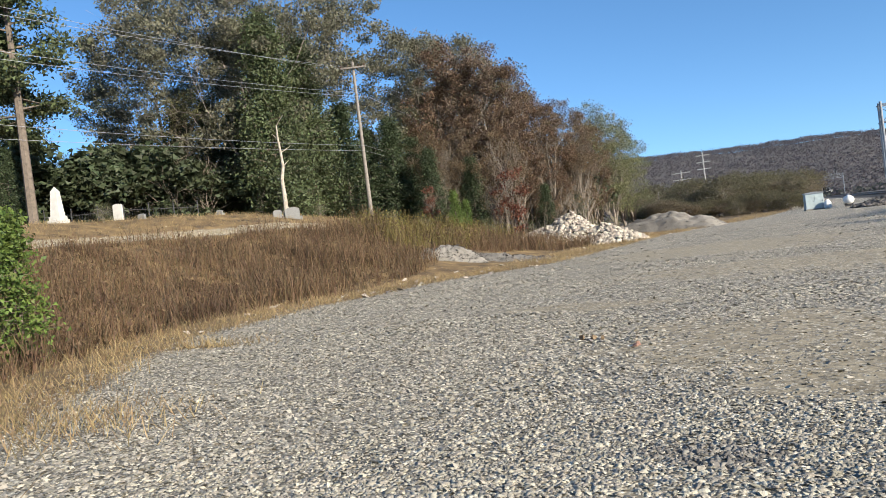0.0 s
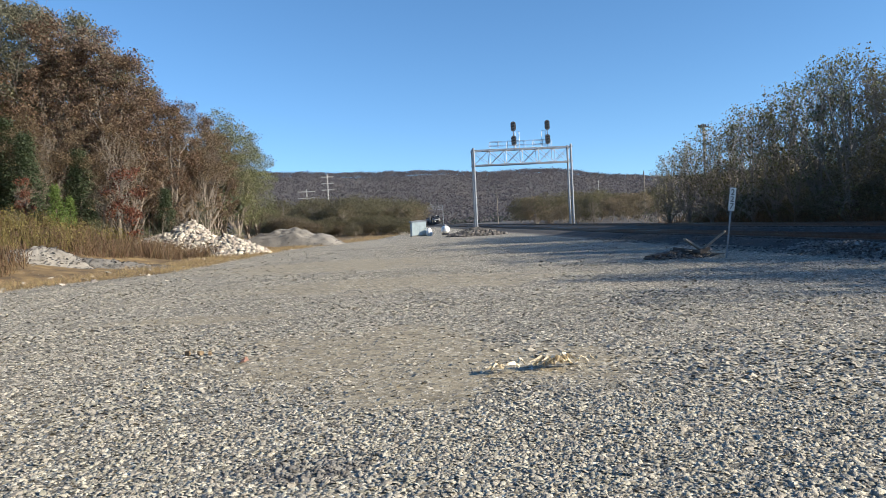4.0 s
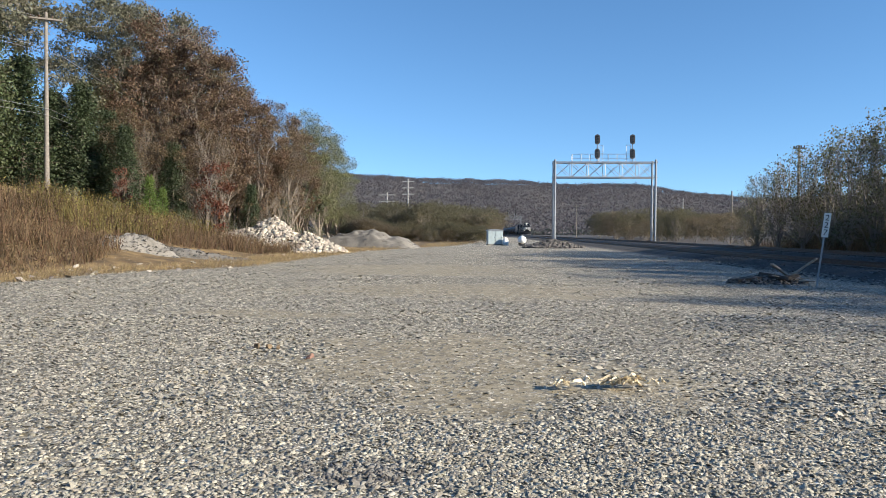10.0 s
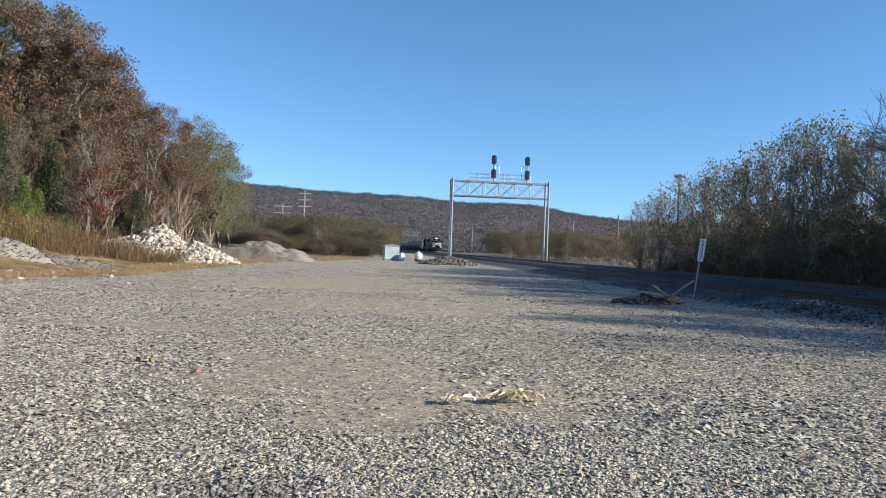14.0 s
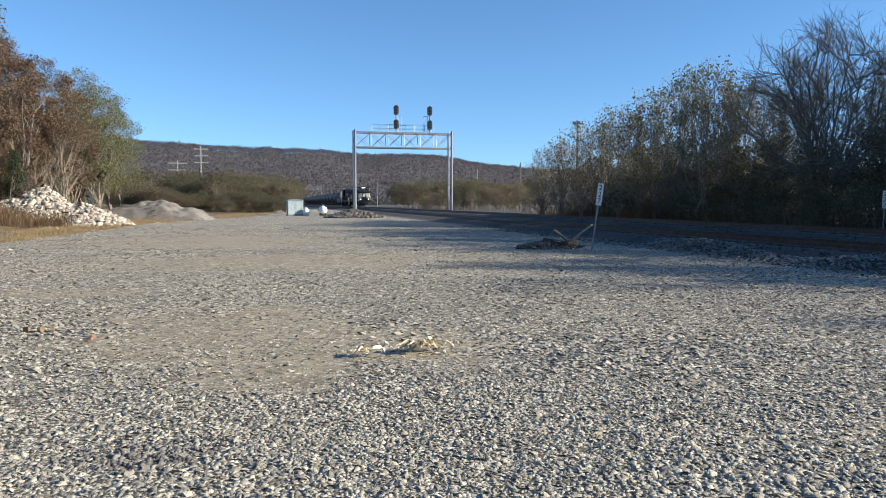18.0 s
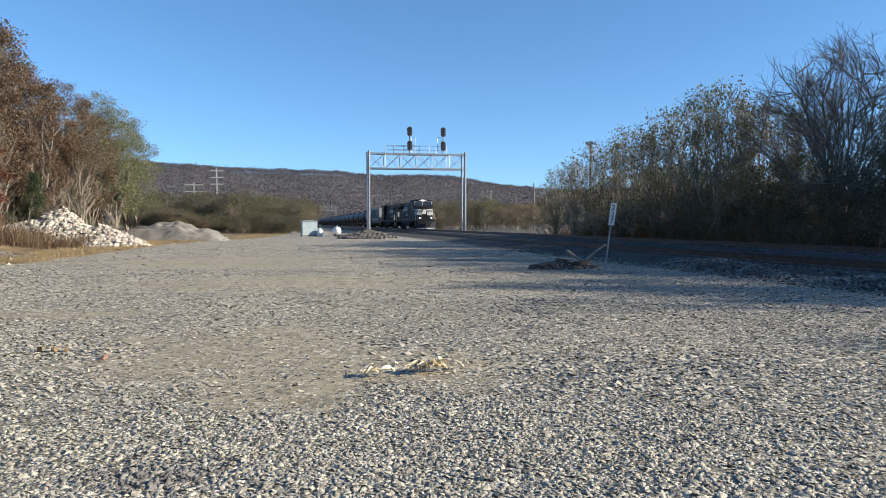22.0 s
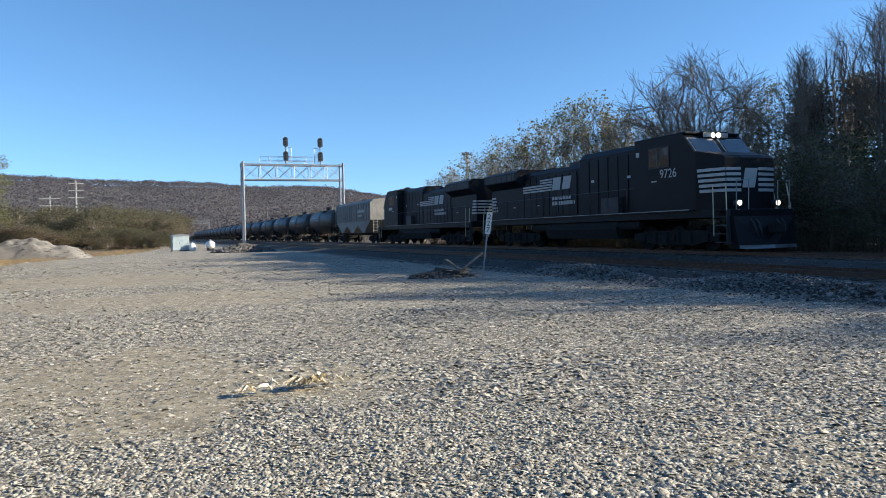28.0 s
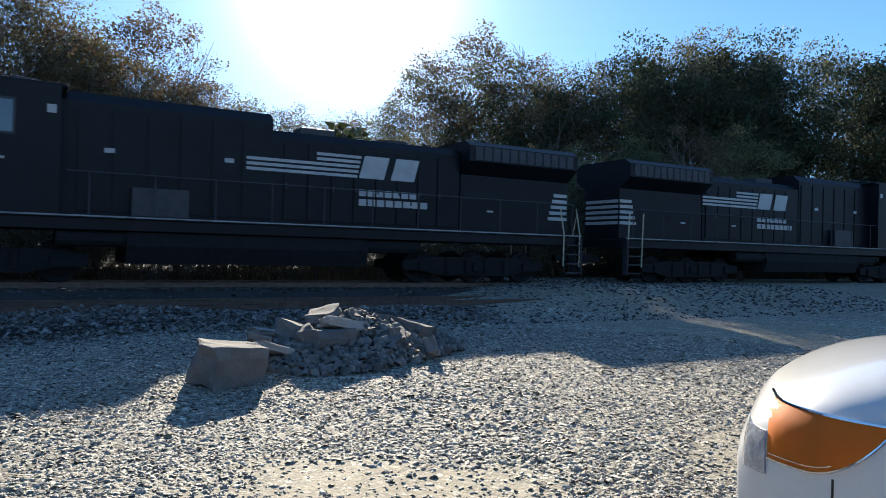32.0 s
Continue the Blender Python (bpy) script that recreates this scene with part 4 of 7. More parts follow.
def wood_left():
    rows = [("pine", -58.4, 47, 1.0), ("pine", -61.5, 50, 1.0), ("pine", -60.2, 57, 0.9), ("green", -60.3, 19, 1.0), ("green", -61.5, 27, 1.1), ("cedar", -60.5, 66, 0.85), ("cedar", -58.3, 70, 0.75), ("oak", -62.5, 64, 1.0), ("cedar", -64, 60, 1.0), ("oak", -56.5, 76, 0.6), ("cedar", -62.0, 50, 0.5), ("cedar", -59.6, 49, 0.42), 
            ("gum", -43.5, 62, 1.0), ("gum", -38.2, 66, 0.98), ("gum", -48.0, 70, 0.95), ("cedar2", -41.3, 55, 1.0), ("cedar2", -38.6, 59, 0.95), ("oak", -46.5, 64, 0.8),
            ("cedar", -52.5, 64, 0.65), ("cedar", -50.5, 66, 0.75), ("cedar", -48.2, 67, 1.0), ("cedar", -46.0, 66, 1.0), ("cedar", -44.0, 63, 0.9), ("cedar", -55.0, 70, 0.68),
            ("cedar", -36.0, 60, 0.85), ("cedar", -34.3, 62, 0.72), ("cedar", -32.4, 61, 0.78), ("cedar", -30.8, 62, 0.66),
            ("red", -23.4, 56, 1.0), ("red", -29.5, 55, 0.6),
            ("green", -28.0, 53, 0.95), ("green", -27.1, 55, 0.8), ("cedar", -29.6, 58, 0.55), ("cedar", -26.4, 60, 0.55), ("cedar", -20.8, 62, 0.4), ("cedar", -18.4, 66, 0.35),
            ("cedar", -42.5, 72, 1.1), ("cedar", -39.5, 72, 1.1), ("cedar", -37.5, 70, 1.0), ("oak", -52.0, 78, 0.65), ("oak", -24.5, 80, 0.8), ("oak", -21.5, 84, 0.7), ("cedar", -23.2, 76, 0.8), ("cedar", -19.6, 80, 0.6), ("cedar", -27.8, 70, 0.8)]
    for k, a, d, h in rows:
        plant(k, *polar(a, d), h)
    for k, a, d, up in (("gum", -29.6, 74, 16.4), ("oak", -31.2, 68, 10.5), ("rust2", -27.9, 66, 15.6), ("rust", -26.3, 68, 14.2), ("gum", -27.0, 78, 15.6), ("rust", -24.7, 66, 14.9), ("oak", -25.4, 74, 13.6), ("rust2", -23.3, 65, 13.6), ("tan", -22.6, 69, 11.8), ("rust", -21.6, 72, 10.9),
                        ("rust2", -20.6, 67, 10.4), ("tan", -19.7, 70, 9.8), ("rust", -18.9, 73, 9.7), ("tan", -18.0, 70, 8.2), ("rust2", -17.4, 76, 8.0), ("pale", -16.7, 78, 9.1), ("pale", -15.7, 80, 8.8), ("pale", -14.9, 84, 7.2), ("tan", -16.6, 88, 7.6), ("pale", -14.2, 88, 5.6),
                        ("oak", -32.8, 76, 9.6), ("tan", -30.0, 62, 9.0), ("tan", -28.6, 60, 8.0), ("tan", -26.9, 61, 8.6), ("tan", -24.0, 60, 8.2)):
        plant_to(k, a, d, up)
    # low dark growth under and behind the crowns
    for i in range(20):
        plant("deep", *polar(-64.5 + i * 0.95 + random.uniform(-0.3, 0.3), random.uniform(56, 68)), random.uniform(0.75, 1.0), wide=1.3)
    for i in range(22):
        plant("deep", *polar(-45 + i * 1.28 + random.uniform(-0.4, 0.4), random.uniform(72, 84)), random.uniform(0.85, 1.15), wide=1.3)
    for i in range(16):
        plant("stem", *polar(-25 + i * 0.52 + random.uniform(-0.3, 0.3), random.uniform(56, 64)), random.uniform(0.55, 0.95))
    for a, d, h in ((-54, 44, 0.2), (-33, 52, 0.2), (-30.5, 50, 0.2), (-25.5, 54, 0.28), (-22.5, 58, 0.28), (-19.5, 62, 0.3), (-17.5, 66, 0.3), (-16.0, 72, 0.3), (-38.5, 52, 0.2)):
        plant("scrub2", *polar(a, d), h)


def wood_right():
    # dense scrub behind the track, with bare trees and cedars over it
    y = 62.0
    while y > -52:
        base = track_x(y)
        plant("scrub", base + random.uniform(5.5, 7.0), y + random.uniform(-0.8, 0.8), random.uniform(0.75, 1.0), wide=1.1)
        plant(random.choice(("scrub", "scrub", "brush2", "brush")), base + random.uniform(9, 12), y + random.uniform(-1, 1), random.uniform(0.7, 0.86), wide=1.2)
        plant("scrub", base + random.uniform(4.4, 5.2), y + random.uniform(-1, 1), random.uniform(0.32, 0.5), wide=1.7)
        plant("scrub", base + random.uniform(7.2, 8.6), y + 1.7 + random.uniform(-1, 1), random.uniform(0.5, 0.75), wide=1.5)
        y -= 3.4
    # more wood added behind, mostly unseen, to thicken shade and close gaps
    y = 26.0
    while y > -50:
        plant("deep", track_x(y) + random.uniform(15, 21), y + random.uniform(-2, 2), random.uniform(0.85, 1.1), wide=1.25)
        y -= 4.6
    y = 22.0
    while y > -50:
        plant("deep", track_x(y) + random.uniform(12, 14), y + random.uniform(-1, 1), random.uniform(0.4, 0.5), wide=1.8)
        y -= 3.6
    rows = [("brush", 17.4, 64, 4.2), ("brush2", 18.8, 62, 5.2), ("brush", 20.4, 60, 6.2), ("brush2", 21.8, 58, 6.8), ("brush", 23.2, 56, 7.3), ("brush2", 24.6, 54, 7.9), ("brush", 26.0, 53, 8.5), ("brush", 27.6, 51, 9.6), ("brush", 29.3, 49, 10.2), ("brush2", 30.8, 50, 9.6), ("brush", 32.5, 51, 8.8), ("brush2", 34.5, 48, 8.6), ("brush", 42.4, 46, 10.2),
            ("bare", 37.2, 43, 13.2), ("brush2", 40.6, 46, 9.2), ("bare2", 44.4, 42, 12.2), ("bare2", 46.8, 43, 13.5), ("cedar", 45.0, 46, 9.5), ("cedar", 48.0, 46, 9.8), ("bare2", 49.3, 42, 14.6), ("bare2", 51.8, 41, 15.3), ("bare2", 54.4, 42, 15.0), ("cedar", 52.6, 44, 10.6), ("cedar", 57.4, 40, 14.5), ("tan", 58.9, 42, 12.6), ("bare2", 60.8, 40, 13.6), ("bare2", 63.4, 40, 14.6), ("tan", 62.0, 44, 11.6),
            ("tan", 66.0, 41, 17.2), ("tan", 67.8, 43, 17.8), ("dark", 66.8, 46, 14.5), ("bare2", 70.2, 40, 17.2), ("bare2", 72.6, 40, 17.6), ("dark", 72.4, 46, 15.2), ("tan", 75.0, 43, 15.6), ("tan", 77.0, 41, 16.6), ("tan", 79.4, 42, 17.8), ("bare2", 81.4, 40, 18.2), ("tan", 83.6, 42, 18.6), ("pale", 86.0, 45, 17.6), ("tan", 88.4, 42, 18.4), ("pale", 90.8, 45, 14.8), ("tan", 93.4, 43, 16.9), ("tan", 95.4, 44, 16.2),
            ("oak", 78.2, 47, 14.2), ("oak", 82.4, 48, 15.2), ("oak", 87.4, 48, 15.2), ("dark", 92.2, 48, 13.6), ("oak", 97.0, 47, 12.6), ("tan", 99.0, 46, 12.0), ("pale", 101.6, 48, 11.2), ("tan", 104.0, 48, 11.0), ("oak", 106.4, 52, 10.6), ("tan", 108.6, 48, 10.6), ("pale", 111.2, 50, 11.2), ("tan", 113.8, 50, 12.6), ("oak", 116.4, 52, 15.2), ("tan", 118.2, 50, 17.4), ("pale", 119.9, 50, 16.2),
            ("dark", 122.0, 50, 14.2), ("tan", 123.9, 47, 15.0), ("oak", 126.0, 52, 14.8), ("dark", 128.2, 50, 13.6), ("dark", 130.4, 54, 15.9), ("dark", 133.0, 53, 15.8), ("oak", 135.4, 56, 16.6), ("dark", 138.2, 55, 15.2), ("dark", 141.0, 57, 15.6), ("oak", 143.2, 60, 15.0), ("dark", 145.8, 60, 14.2), ("dark", 149.0, 62, 14.2), ("oak", 152.4, 64, 14.0), ("dark", 156.0, 68, 13.6), ("oak", 160.0, 70, 13.0),
            ("cedar", 124.6, 52, 12.2), ("cedar", 131.8, 56, 14.2), ("cedar", 136.8, 58, 14.6), ("cedar", 140.0, 58, 13.6), ("cedar", 147.0, 62, 13.0), ("pale", 131.0, 38, 9.0), ("pale", 138.6, 38, 9.6), ("pale", 127.0, 37, 8.6), ("tan", 135.0, 39, 10.0)]
    for k, a, d, up in rows:
        plant_to(k, a, d, up, 1.25 if k in ("tan", "pale", "cedar") else 1.0)


def woods_between():
    rnd = random.Random(5)
    for _ in range(64):
        a, d = rnd.uniform(-15, -2.2), rnd.uniform(125, 240)
        plant(rnd.choice(("far_oak", "far_tan", "far_pale", "far_tan")), *polar(a, d), rnd.uniform(0.5, 0.85) if d < 180 else rnd.uniform(0.7, 1.15), wide=1.2)
    for _ in range(44):
        a, d = rnd.uniform(6, 17), rnd.uniform(130, 230)
        plant(rnd.choice(("far_oak", "far_tan", "far_tan", "far_pale")), *polar(a, d), rnd.uniform(0.5, 0.8), wide=1.2)
    for i in range(46):
        plant(rnd.choice(("far_oak", "far_tan", "far_tan", "far_pale")), *polar(-14.5 + i * 0.27 + rnd.uniform(-0.2, 0.2), rnd.uniform(112, 135)), rnd.uniform(0.25, 0.42), wide=1.7)
    for a, d, h in ((9.5, 112, 0.75), (10.6, 110, 0.9), (11.8, 108, 0.95), (13.2, 104, 0.8), (14.4, 96, 0.7), (15.6, 88, 0.8), (16.6, 78, 0.85), (8.6, 118, 0.6)):
        plant("far_tan" if h < 0.85 else "brush2", *polar(a, d), h * 0.6)
    for a, d, h in ((-6.6, 150, 1.35), (-5.6, 148, 1.2), (-7.6, 152, 1.1), (-4.6, 155, 1.0)):
        plant("scrub", *polar(a, d), h, wide=1.2)


wood_left()
wood_right()
woods_between()


# ---- far ridge ----
def ridge_top(az_):
    return 0.09 * noise.noise((az_ * 0.9, 3, 0)) + 0.07 * noise.noise((az_ * 4.0, 9, 0)) + lerp(az_, [(-80, 4.6), (-40, 4.6), (-13, 4.35), (-8, 4.1), (0, 3.95), (4, 3.6), (6.2, 3.7), (9, 3.6), (13.3, 2.9), (17.6, 2.5), (30, 2.6), (60, 3.0), (180, 4.0)])


def ridge():
    v, n, rows = [], 150, 14
    azs = np.linspace(-75, 62, n)
    for j in range(rows):
        t = j / (rows - 1)
        for a in azs:
            d = 620 + 900 * t
            h = math.tan(radians(ridge_top(a))) * 1450 * smooth(min(1, t / 0.92)) * (0.96 + 0.05 * noise.noise((a * 0.35, t * 3, 0)))
            v.append((*polar(a, d), h - 1.5))
    f = [(j * n + i, j * n + i + 1, (j + 1) * n + i + 1, (j + 1) * n + i) for j in range(rows - 1) for i in range(n - 1)]
    sh = Shape()
    sh.add(v, f)
    # hill brown greyed in its colour for the same haze
    hill = mat("far_hillside", (0.078, 0.072, 0.072), 0.95, 0, 0.3, 0.02, 0.6, 0.3)
    tagged(new("backdrop", sh.data("backdrop", hill, True)), "long wooded ridge beyond the valley", "hill", kind="structure")
    rng = np.random.default_rng(21)
    for name, material, count, label in (("far_woods", L_FAR, 44000, "bare autumn woods covering the ridge, tinted grey-violet for haze"), ("far_evergreens", L_FARG, 4500, "dull green evergreens scattered on the ridge and valley")):
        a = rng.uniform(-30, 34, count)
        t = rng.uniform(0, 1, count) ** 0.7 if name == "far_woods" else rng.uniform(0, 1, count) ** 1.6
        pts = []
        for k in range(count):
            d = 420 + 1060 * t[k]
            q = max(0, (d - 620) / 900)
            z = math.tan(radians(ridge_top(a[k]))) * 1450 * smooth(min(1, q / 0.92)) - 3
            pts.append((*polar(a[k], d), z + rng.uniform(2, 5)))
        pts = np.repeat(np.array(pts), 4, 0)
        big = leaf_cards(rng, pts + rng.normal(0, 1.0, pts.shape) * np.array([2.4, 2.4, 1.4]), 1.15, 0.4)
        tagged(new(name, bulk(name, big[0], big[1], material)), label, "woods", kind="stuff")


ridge()


# ---- weeds and grass on the bank ----
def blades(rng, x, y, h, lean, wid):
    """Thin upright blades, two triangles each."""
    n = len(x)
    z = np.array([ground_z(a, b) for a, b in zip(x, y)]) - 0.03
    a = rng.uniform(0, 2 * np.pi, n)
    dx, dy = np.cos(a) * wid, np.sin(a) * wid
    tx, ty = x + rng.normal(0, 1, n) * lean * h, y + rng.normal(0, 1, n) * lean * h
    v = np.stack([np.stack([x - dx, y - dy, z], 1), np.stack([x + dx, y + dy, z], 1), np.stack([tx + dx * 0.3, ty + dy * 0.3, z + h], 1), np.stack([tx - dx * 0.3, ty - dy * 0.3, z + h], 1)], 1)
    return v.reshape(-1, 3), np.arange(4 * n).reshape(-1, 4)


def bank_cover():
    rng = np.random.default_rng(31)

    def scatter(n, y0, y1, d0, d1, clump):
        cy, cd = rng.uniform(y0, y1, n // clump), rng.uniform(d0, d1, n // clump)
        y = np.repeat(cy, clump) + rng.normal(0, 0.28, n // clump * clump)
        d = np.repeat(cd, clump) + rng.normal(0, 0.28, n // clump * clump)
        return np.array([lerp(b, EDGE) for b in y]) - d, y

    x, y = scatter(66000, -6, 56, 2.4, 14.5, 12)
    clear = np.array([lerp(b, EDGE) - a for a, b in zip(x, y)]) > 2.4 + 5.4 * np.exp(-((y - 37) / 8) ** 2)
    x, y = x[clear], y[clear]
    h = rng.uniform(0.4, 1.4, len(x)) * (0.68 + 0.85 * np.array([noise.noise((a * 0.3, b * 0.3, 2)) for a, b in zip(x, y)]))
    tagged(new("weeds", bulk("weeds", *blades(rng, x, y, np.maximum(h, 0.2), 0.28, 0.014), L_WEED)), "tall dry brown weeds thick on the bank", "weeds", kind="stuff")
    keep = rng.integers(0, len(x), 26000)
    tops = np.stack([x[keep], y[keep], [ground_z(a, b) for a, b in zip(x[keep], y[keep])] + h[keep] * rng.uniform(0.5, 1.0, len(keep))], 1)
    v, f = leaf_cards(rng, tops, 0.055, 0.10)
    tagged(new("weed_heads", bulk("weed_heads", v, f, L_WEED)), "feathery brown seed heads and leaves of the weeds", "weeds", kind="stuff")
    x, y = scatter(2600, 34, 50, 8.0, 14.5, 14)
    tagged(new("goldenrod", bulk("goldenrod", *blades(rng, x, y, rng.uniform(0.5, 1.5, len(x)), 0.22, 0.014), L_GOLD)), "tall yellow-green weeds along the top of the bank", "weeds", kind="stuff")
    tops = np.stack([x, y, [ground_z(a, b) for a, b in zip(x, y)] + rng.uniform(0.3, 1.4, len(x))], 1)
    v, f = leaf_cards(rng, tops, 0.07, 0.10)
    tagged(new("goldenrod_leaves", bulk("goldenrod_leaves", v, f, L_GOLD)), "yellowing leaves of the tall weeds", "weeds", kind="stuff")
    xs, ys = [], []
    for n, y0, y1, d0, d1 in ((26000, -6, 60, -0.4, 3.2), (9000, 55, 110, -0.5, 4), (22000, 8, 44, 13.5, 27)):
        a, b = scatter(n, y0, y1, d0, d1, 10)
        xs.append(a), ys.append(b)
    a = -12.6 + rng.normal(0, 0.9, 500), 11.0 + rng.normal(0, 0.28, 500)
    xs.append(a[0]), ys.append(a[1])
    a = -8.6 + rng.normal(0, 0.9, 1000), 5.0 + rng.normal(0, 0.6, 1000)
    xs.append(a[0]), ys.append(a[1])
    x, y = np.concatenate(xs), np.concatenate(ys)
    tagged(new("straw_grass", bulk("straw_grass", *blades(rng, x, y, rng.uniform(0.05, 0.30, len(x)), 0.6, 0.007), L_STRAW)), "short dry straw-coloured grass along the gravel edge", "grass", kind="stuff")
    n = 24000
    yy = rng.uniform(-48, 70, n // 8).repeat(8) + rng.normal(0, 0.22, n)
    xx = np.array([track_x(b) for b in yy]) + rng.uniform(3.0, 8, n // 8).repeat(8) + rng.normal(0, 0.22, n)
    tagged(new("trackside_weeds", bulk("trackside_weeds", *blades(rng, xx, yy, rng.uniform(0.3, 1.6, n), 0.3, 0.014), L_WEED)), "dry weeds standing beside the ballast", "weeds", kind="stuff")


bank_cover()


# ---- signal bridge ----
def signal_bridge(m, label, far=False):
    """Steel bridge over two tracks with two pairs of signal heads; local x across the tracks."""
    g = thing("signal_bridge", m, label, "signal gantry", "signal bridges")
    span, top, low, dep = 13.6, 11.2, 9.15, 2.0
    for x in (0, span):
        leg = Shape()
        for y in (-dep / 2, dep / 2):
            leg.tube((x, y, -0.2), (x, y, top + 0.35), 0.16, 0.15, 10)
            leg.box(x - 0.3, x + 0.3, y - 0.3, y + 0.3, -0.25, 0.12)
        mast = part("mast", leg, STEEL, g)
        lace = Shape()
        n = 9
        for k in range(n):
            z0, z1 = 0.3 + (low - 0.3) * k / n, 0.3 + (low - 0.3) * (k + 1) / n
            lace.tube((x, -dep / 2, z0), (x, dep / 2, z1) if k % 2 else (x, dep / 2, z0), 0.03, n=5)
        part("lacing", lace, STEEL, mast)
    chords = Shape()
    for y in (-dep / 2, dep / 2):
        for z in (top, low):
            chords.box(-0.25, span + 0.25, y - 0.07, y + 0.07, z - 0.08, z + 0.08)
    truss = part("truss", chords, STEEL, g)
    web = Shape()
    n = 6
    for y in (-dep / 2, dep / 2):
        for k in range(n + 1):
            x = span * k / n
            web.tube((x, y, low), (x, y, top), 0.045, n=5)
            if k < n:
                x1 = span * (k + 1) / n
                web.tube((x, y, low), (x1, y, top), 0.035, n=5).tube((x, y, top), (x1, y, low), 0.035, n=5)
    for k in range(n + 1):
        for z in (low, top):
            web.tube((span * k / n, -dep / 2, z), (span * k / n, dep / 2, z), 0.04, n=5)
    part("web", web, STEEL, truss)
    part("walkway", Shape().box(1.8, span - 1.2, -0.55, 0.55, top + 0.08, top + 0.13), DARK_STEEL, g, "steel grating walkway")
    rails = Shape()
    for y in (-0.55, 0.55):
        for z in (0.6, 1.15):
            rails.tube((2.4, y, top + z), (11.0, y, top + z), 0.025, n=5)
        for k in range(8):
            x = 2.4 + 8.6 * k / 7
            rails.tube((x, y, top), (x, y, top + 1.15), 0.025, n=5)
    part("guard_rail", rails, STEEL, g)
    for x in (5.72, 10.47):
        s = part("signal_mast", Shape().tube((x, -0.7, top - 0.2), (x, -0.7, top + 3.5), 0.055), DARK_STEEL, g)
        for z in (1.15, 3.1):
            plate = Shape()
            pts = []
            for i in range(20):
                a = 2 * math.pi * i / 20
                pts.append((x + 0.36 * math.cos(a), top + z + 0.32 * math.sin(a) + (0.36 if math.sin(a) > 0 else -0.36)))
            plate.prism(pts, -0.80, -0.86, "y")
            head = part("signal_head", plate, DARK_STEEL, s, "dark oval signal target")
            for dz in (-0.36, 0, 0.36):
                part("lens", Shape().tube((x, -0.86, top + z + dz), (x, -0.88, top + z + dz), 0.11, n=12), LENS_OFF, head)
                hood = Shape()
                for i in range(8):
                    a, b = math.pi * i / 8, math.pi * (i + 1) / 8
                    hood.add([(x + 0.14 * math.cos(t), y, top + z + dz + 0.14 * math.sin(t)) for t, y in ((a, -0.86), (b, -0.86), (b, -1.12), (a, -1.12))], [(0, 1, 2, 3)])
                part("visor", hood, DARK_STEEL, head)
        side = 0.55 if x < 8 else -0.6
        cage = Shape()
        for dx in (0.25, 0.8):
            cage.tube((x + math.copysign(dx, side), -0.6, top), (x + math.copysign(dx, side), -0.6, top + 2.35), 0.035, n=5)
        cage.tube((x + math.copysign(0.25, side), -0.6, top + 2.35), (x + math.copysign(0.8, side), -0.6, top + 2.35), 0.035, n=5)
        for k in range(7):
            cage.tube((x + math.copysign(0.25, side), -0.6, top + 0.3 * k), (x + math.copysign(0.8, side), -0.6, top + 0.3 * k), 0.015, n=4)
        part("ladder", cage, STEEL, g)
    return g


signal_bridge(pose(4.72, 101.4, 0.1, 0, 0, 3.46), "galvanised steel signal bridge spanning two tracks")
signal_bridge(pose(-12.6, 424, 0.1, 0, 0, 3.46), "distant steel signal bridge over the tracks")


# ---- mileposts ----
def milepost(m, tall, label):
    t = thing("milepost", m, label, "milepost", "mileposts")
    part("post", Shape().box(-0.026, 0.026, -0.02, 0.02, -0.4, tall, bevel=0.006), STEEL, t, "thin grey metal post")
    plate = part("plate", Shape().box(-0.085, 0.105, -0.035, -0.022, tall - 0.72, tall + 0.02, bevel=0.003), SIGN_WHITE, t, "white upright plate")
    for k, ch in enumerate("227"):
        part("digit", lettering(ch, 0.25, SIGN_BLACK), None, plate, "black digit " + ch, pose(0.01, -0.038, tall - 0.13 - 0.225 * k))
    return t


milepost(pose(9.06, 23.43, 0.0, 0, 7.0, -21), 2.25, "leaning milepost with a white plate reading 227")
milepost(pose(23.2, 26.9, 0.35, 0, 1.0, -40), 1.75, "milepost with white plate reading 227 beyond the rails")


# ---- poles, wires and far pylons ----
def utility_pole(m, tall, arms, label, r=0.15):
    t = thing("utility_pole", m, label, "utility pole", "utility poles")
    part("pole", Shape().tube((0, 0, -0.5), (0, 0, tall), r, r * 0.6, 12), WOOD_POLE, t)
    for z, half in arms:
        arm = part("crossarm", Shape().box(-half, half, -0.13 - r, -r * 0.6, z - 0.06, z + 0.06, bevel=0.01), WOOD_POLE, t)
        for x in (-half * 0.9, -half * 0.4, half * 0.4, half * 0.9):
            part("insulator", Shape().lathe([(0.03, 0), (0.06, 0.05), (0.04, 0.09), (0.06, 0.13), (0.02, 0.18)], 8, pose(x, -0.1 - r, z + 0.06)), INSULATOR, arm)
    return t


def wire(a, b, sag, name="overhead_wire", r=0.012, label="slack overhead wire between poles", material=WIRE):
    a, b = Vector(a), Vector(b)
    pts = [a.lerp(b, k / 14) - Vector((0, 0, 4 * sag * (k / 14) * (1 - k / 14))) for k in range(15)]
    return solid(name, Shape().path(pts, r, 4), material, pose(0, 0, 0), label, "wire", "wires")


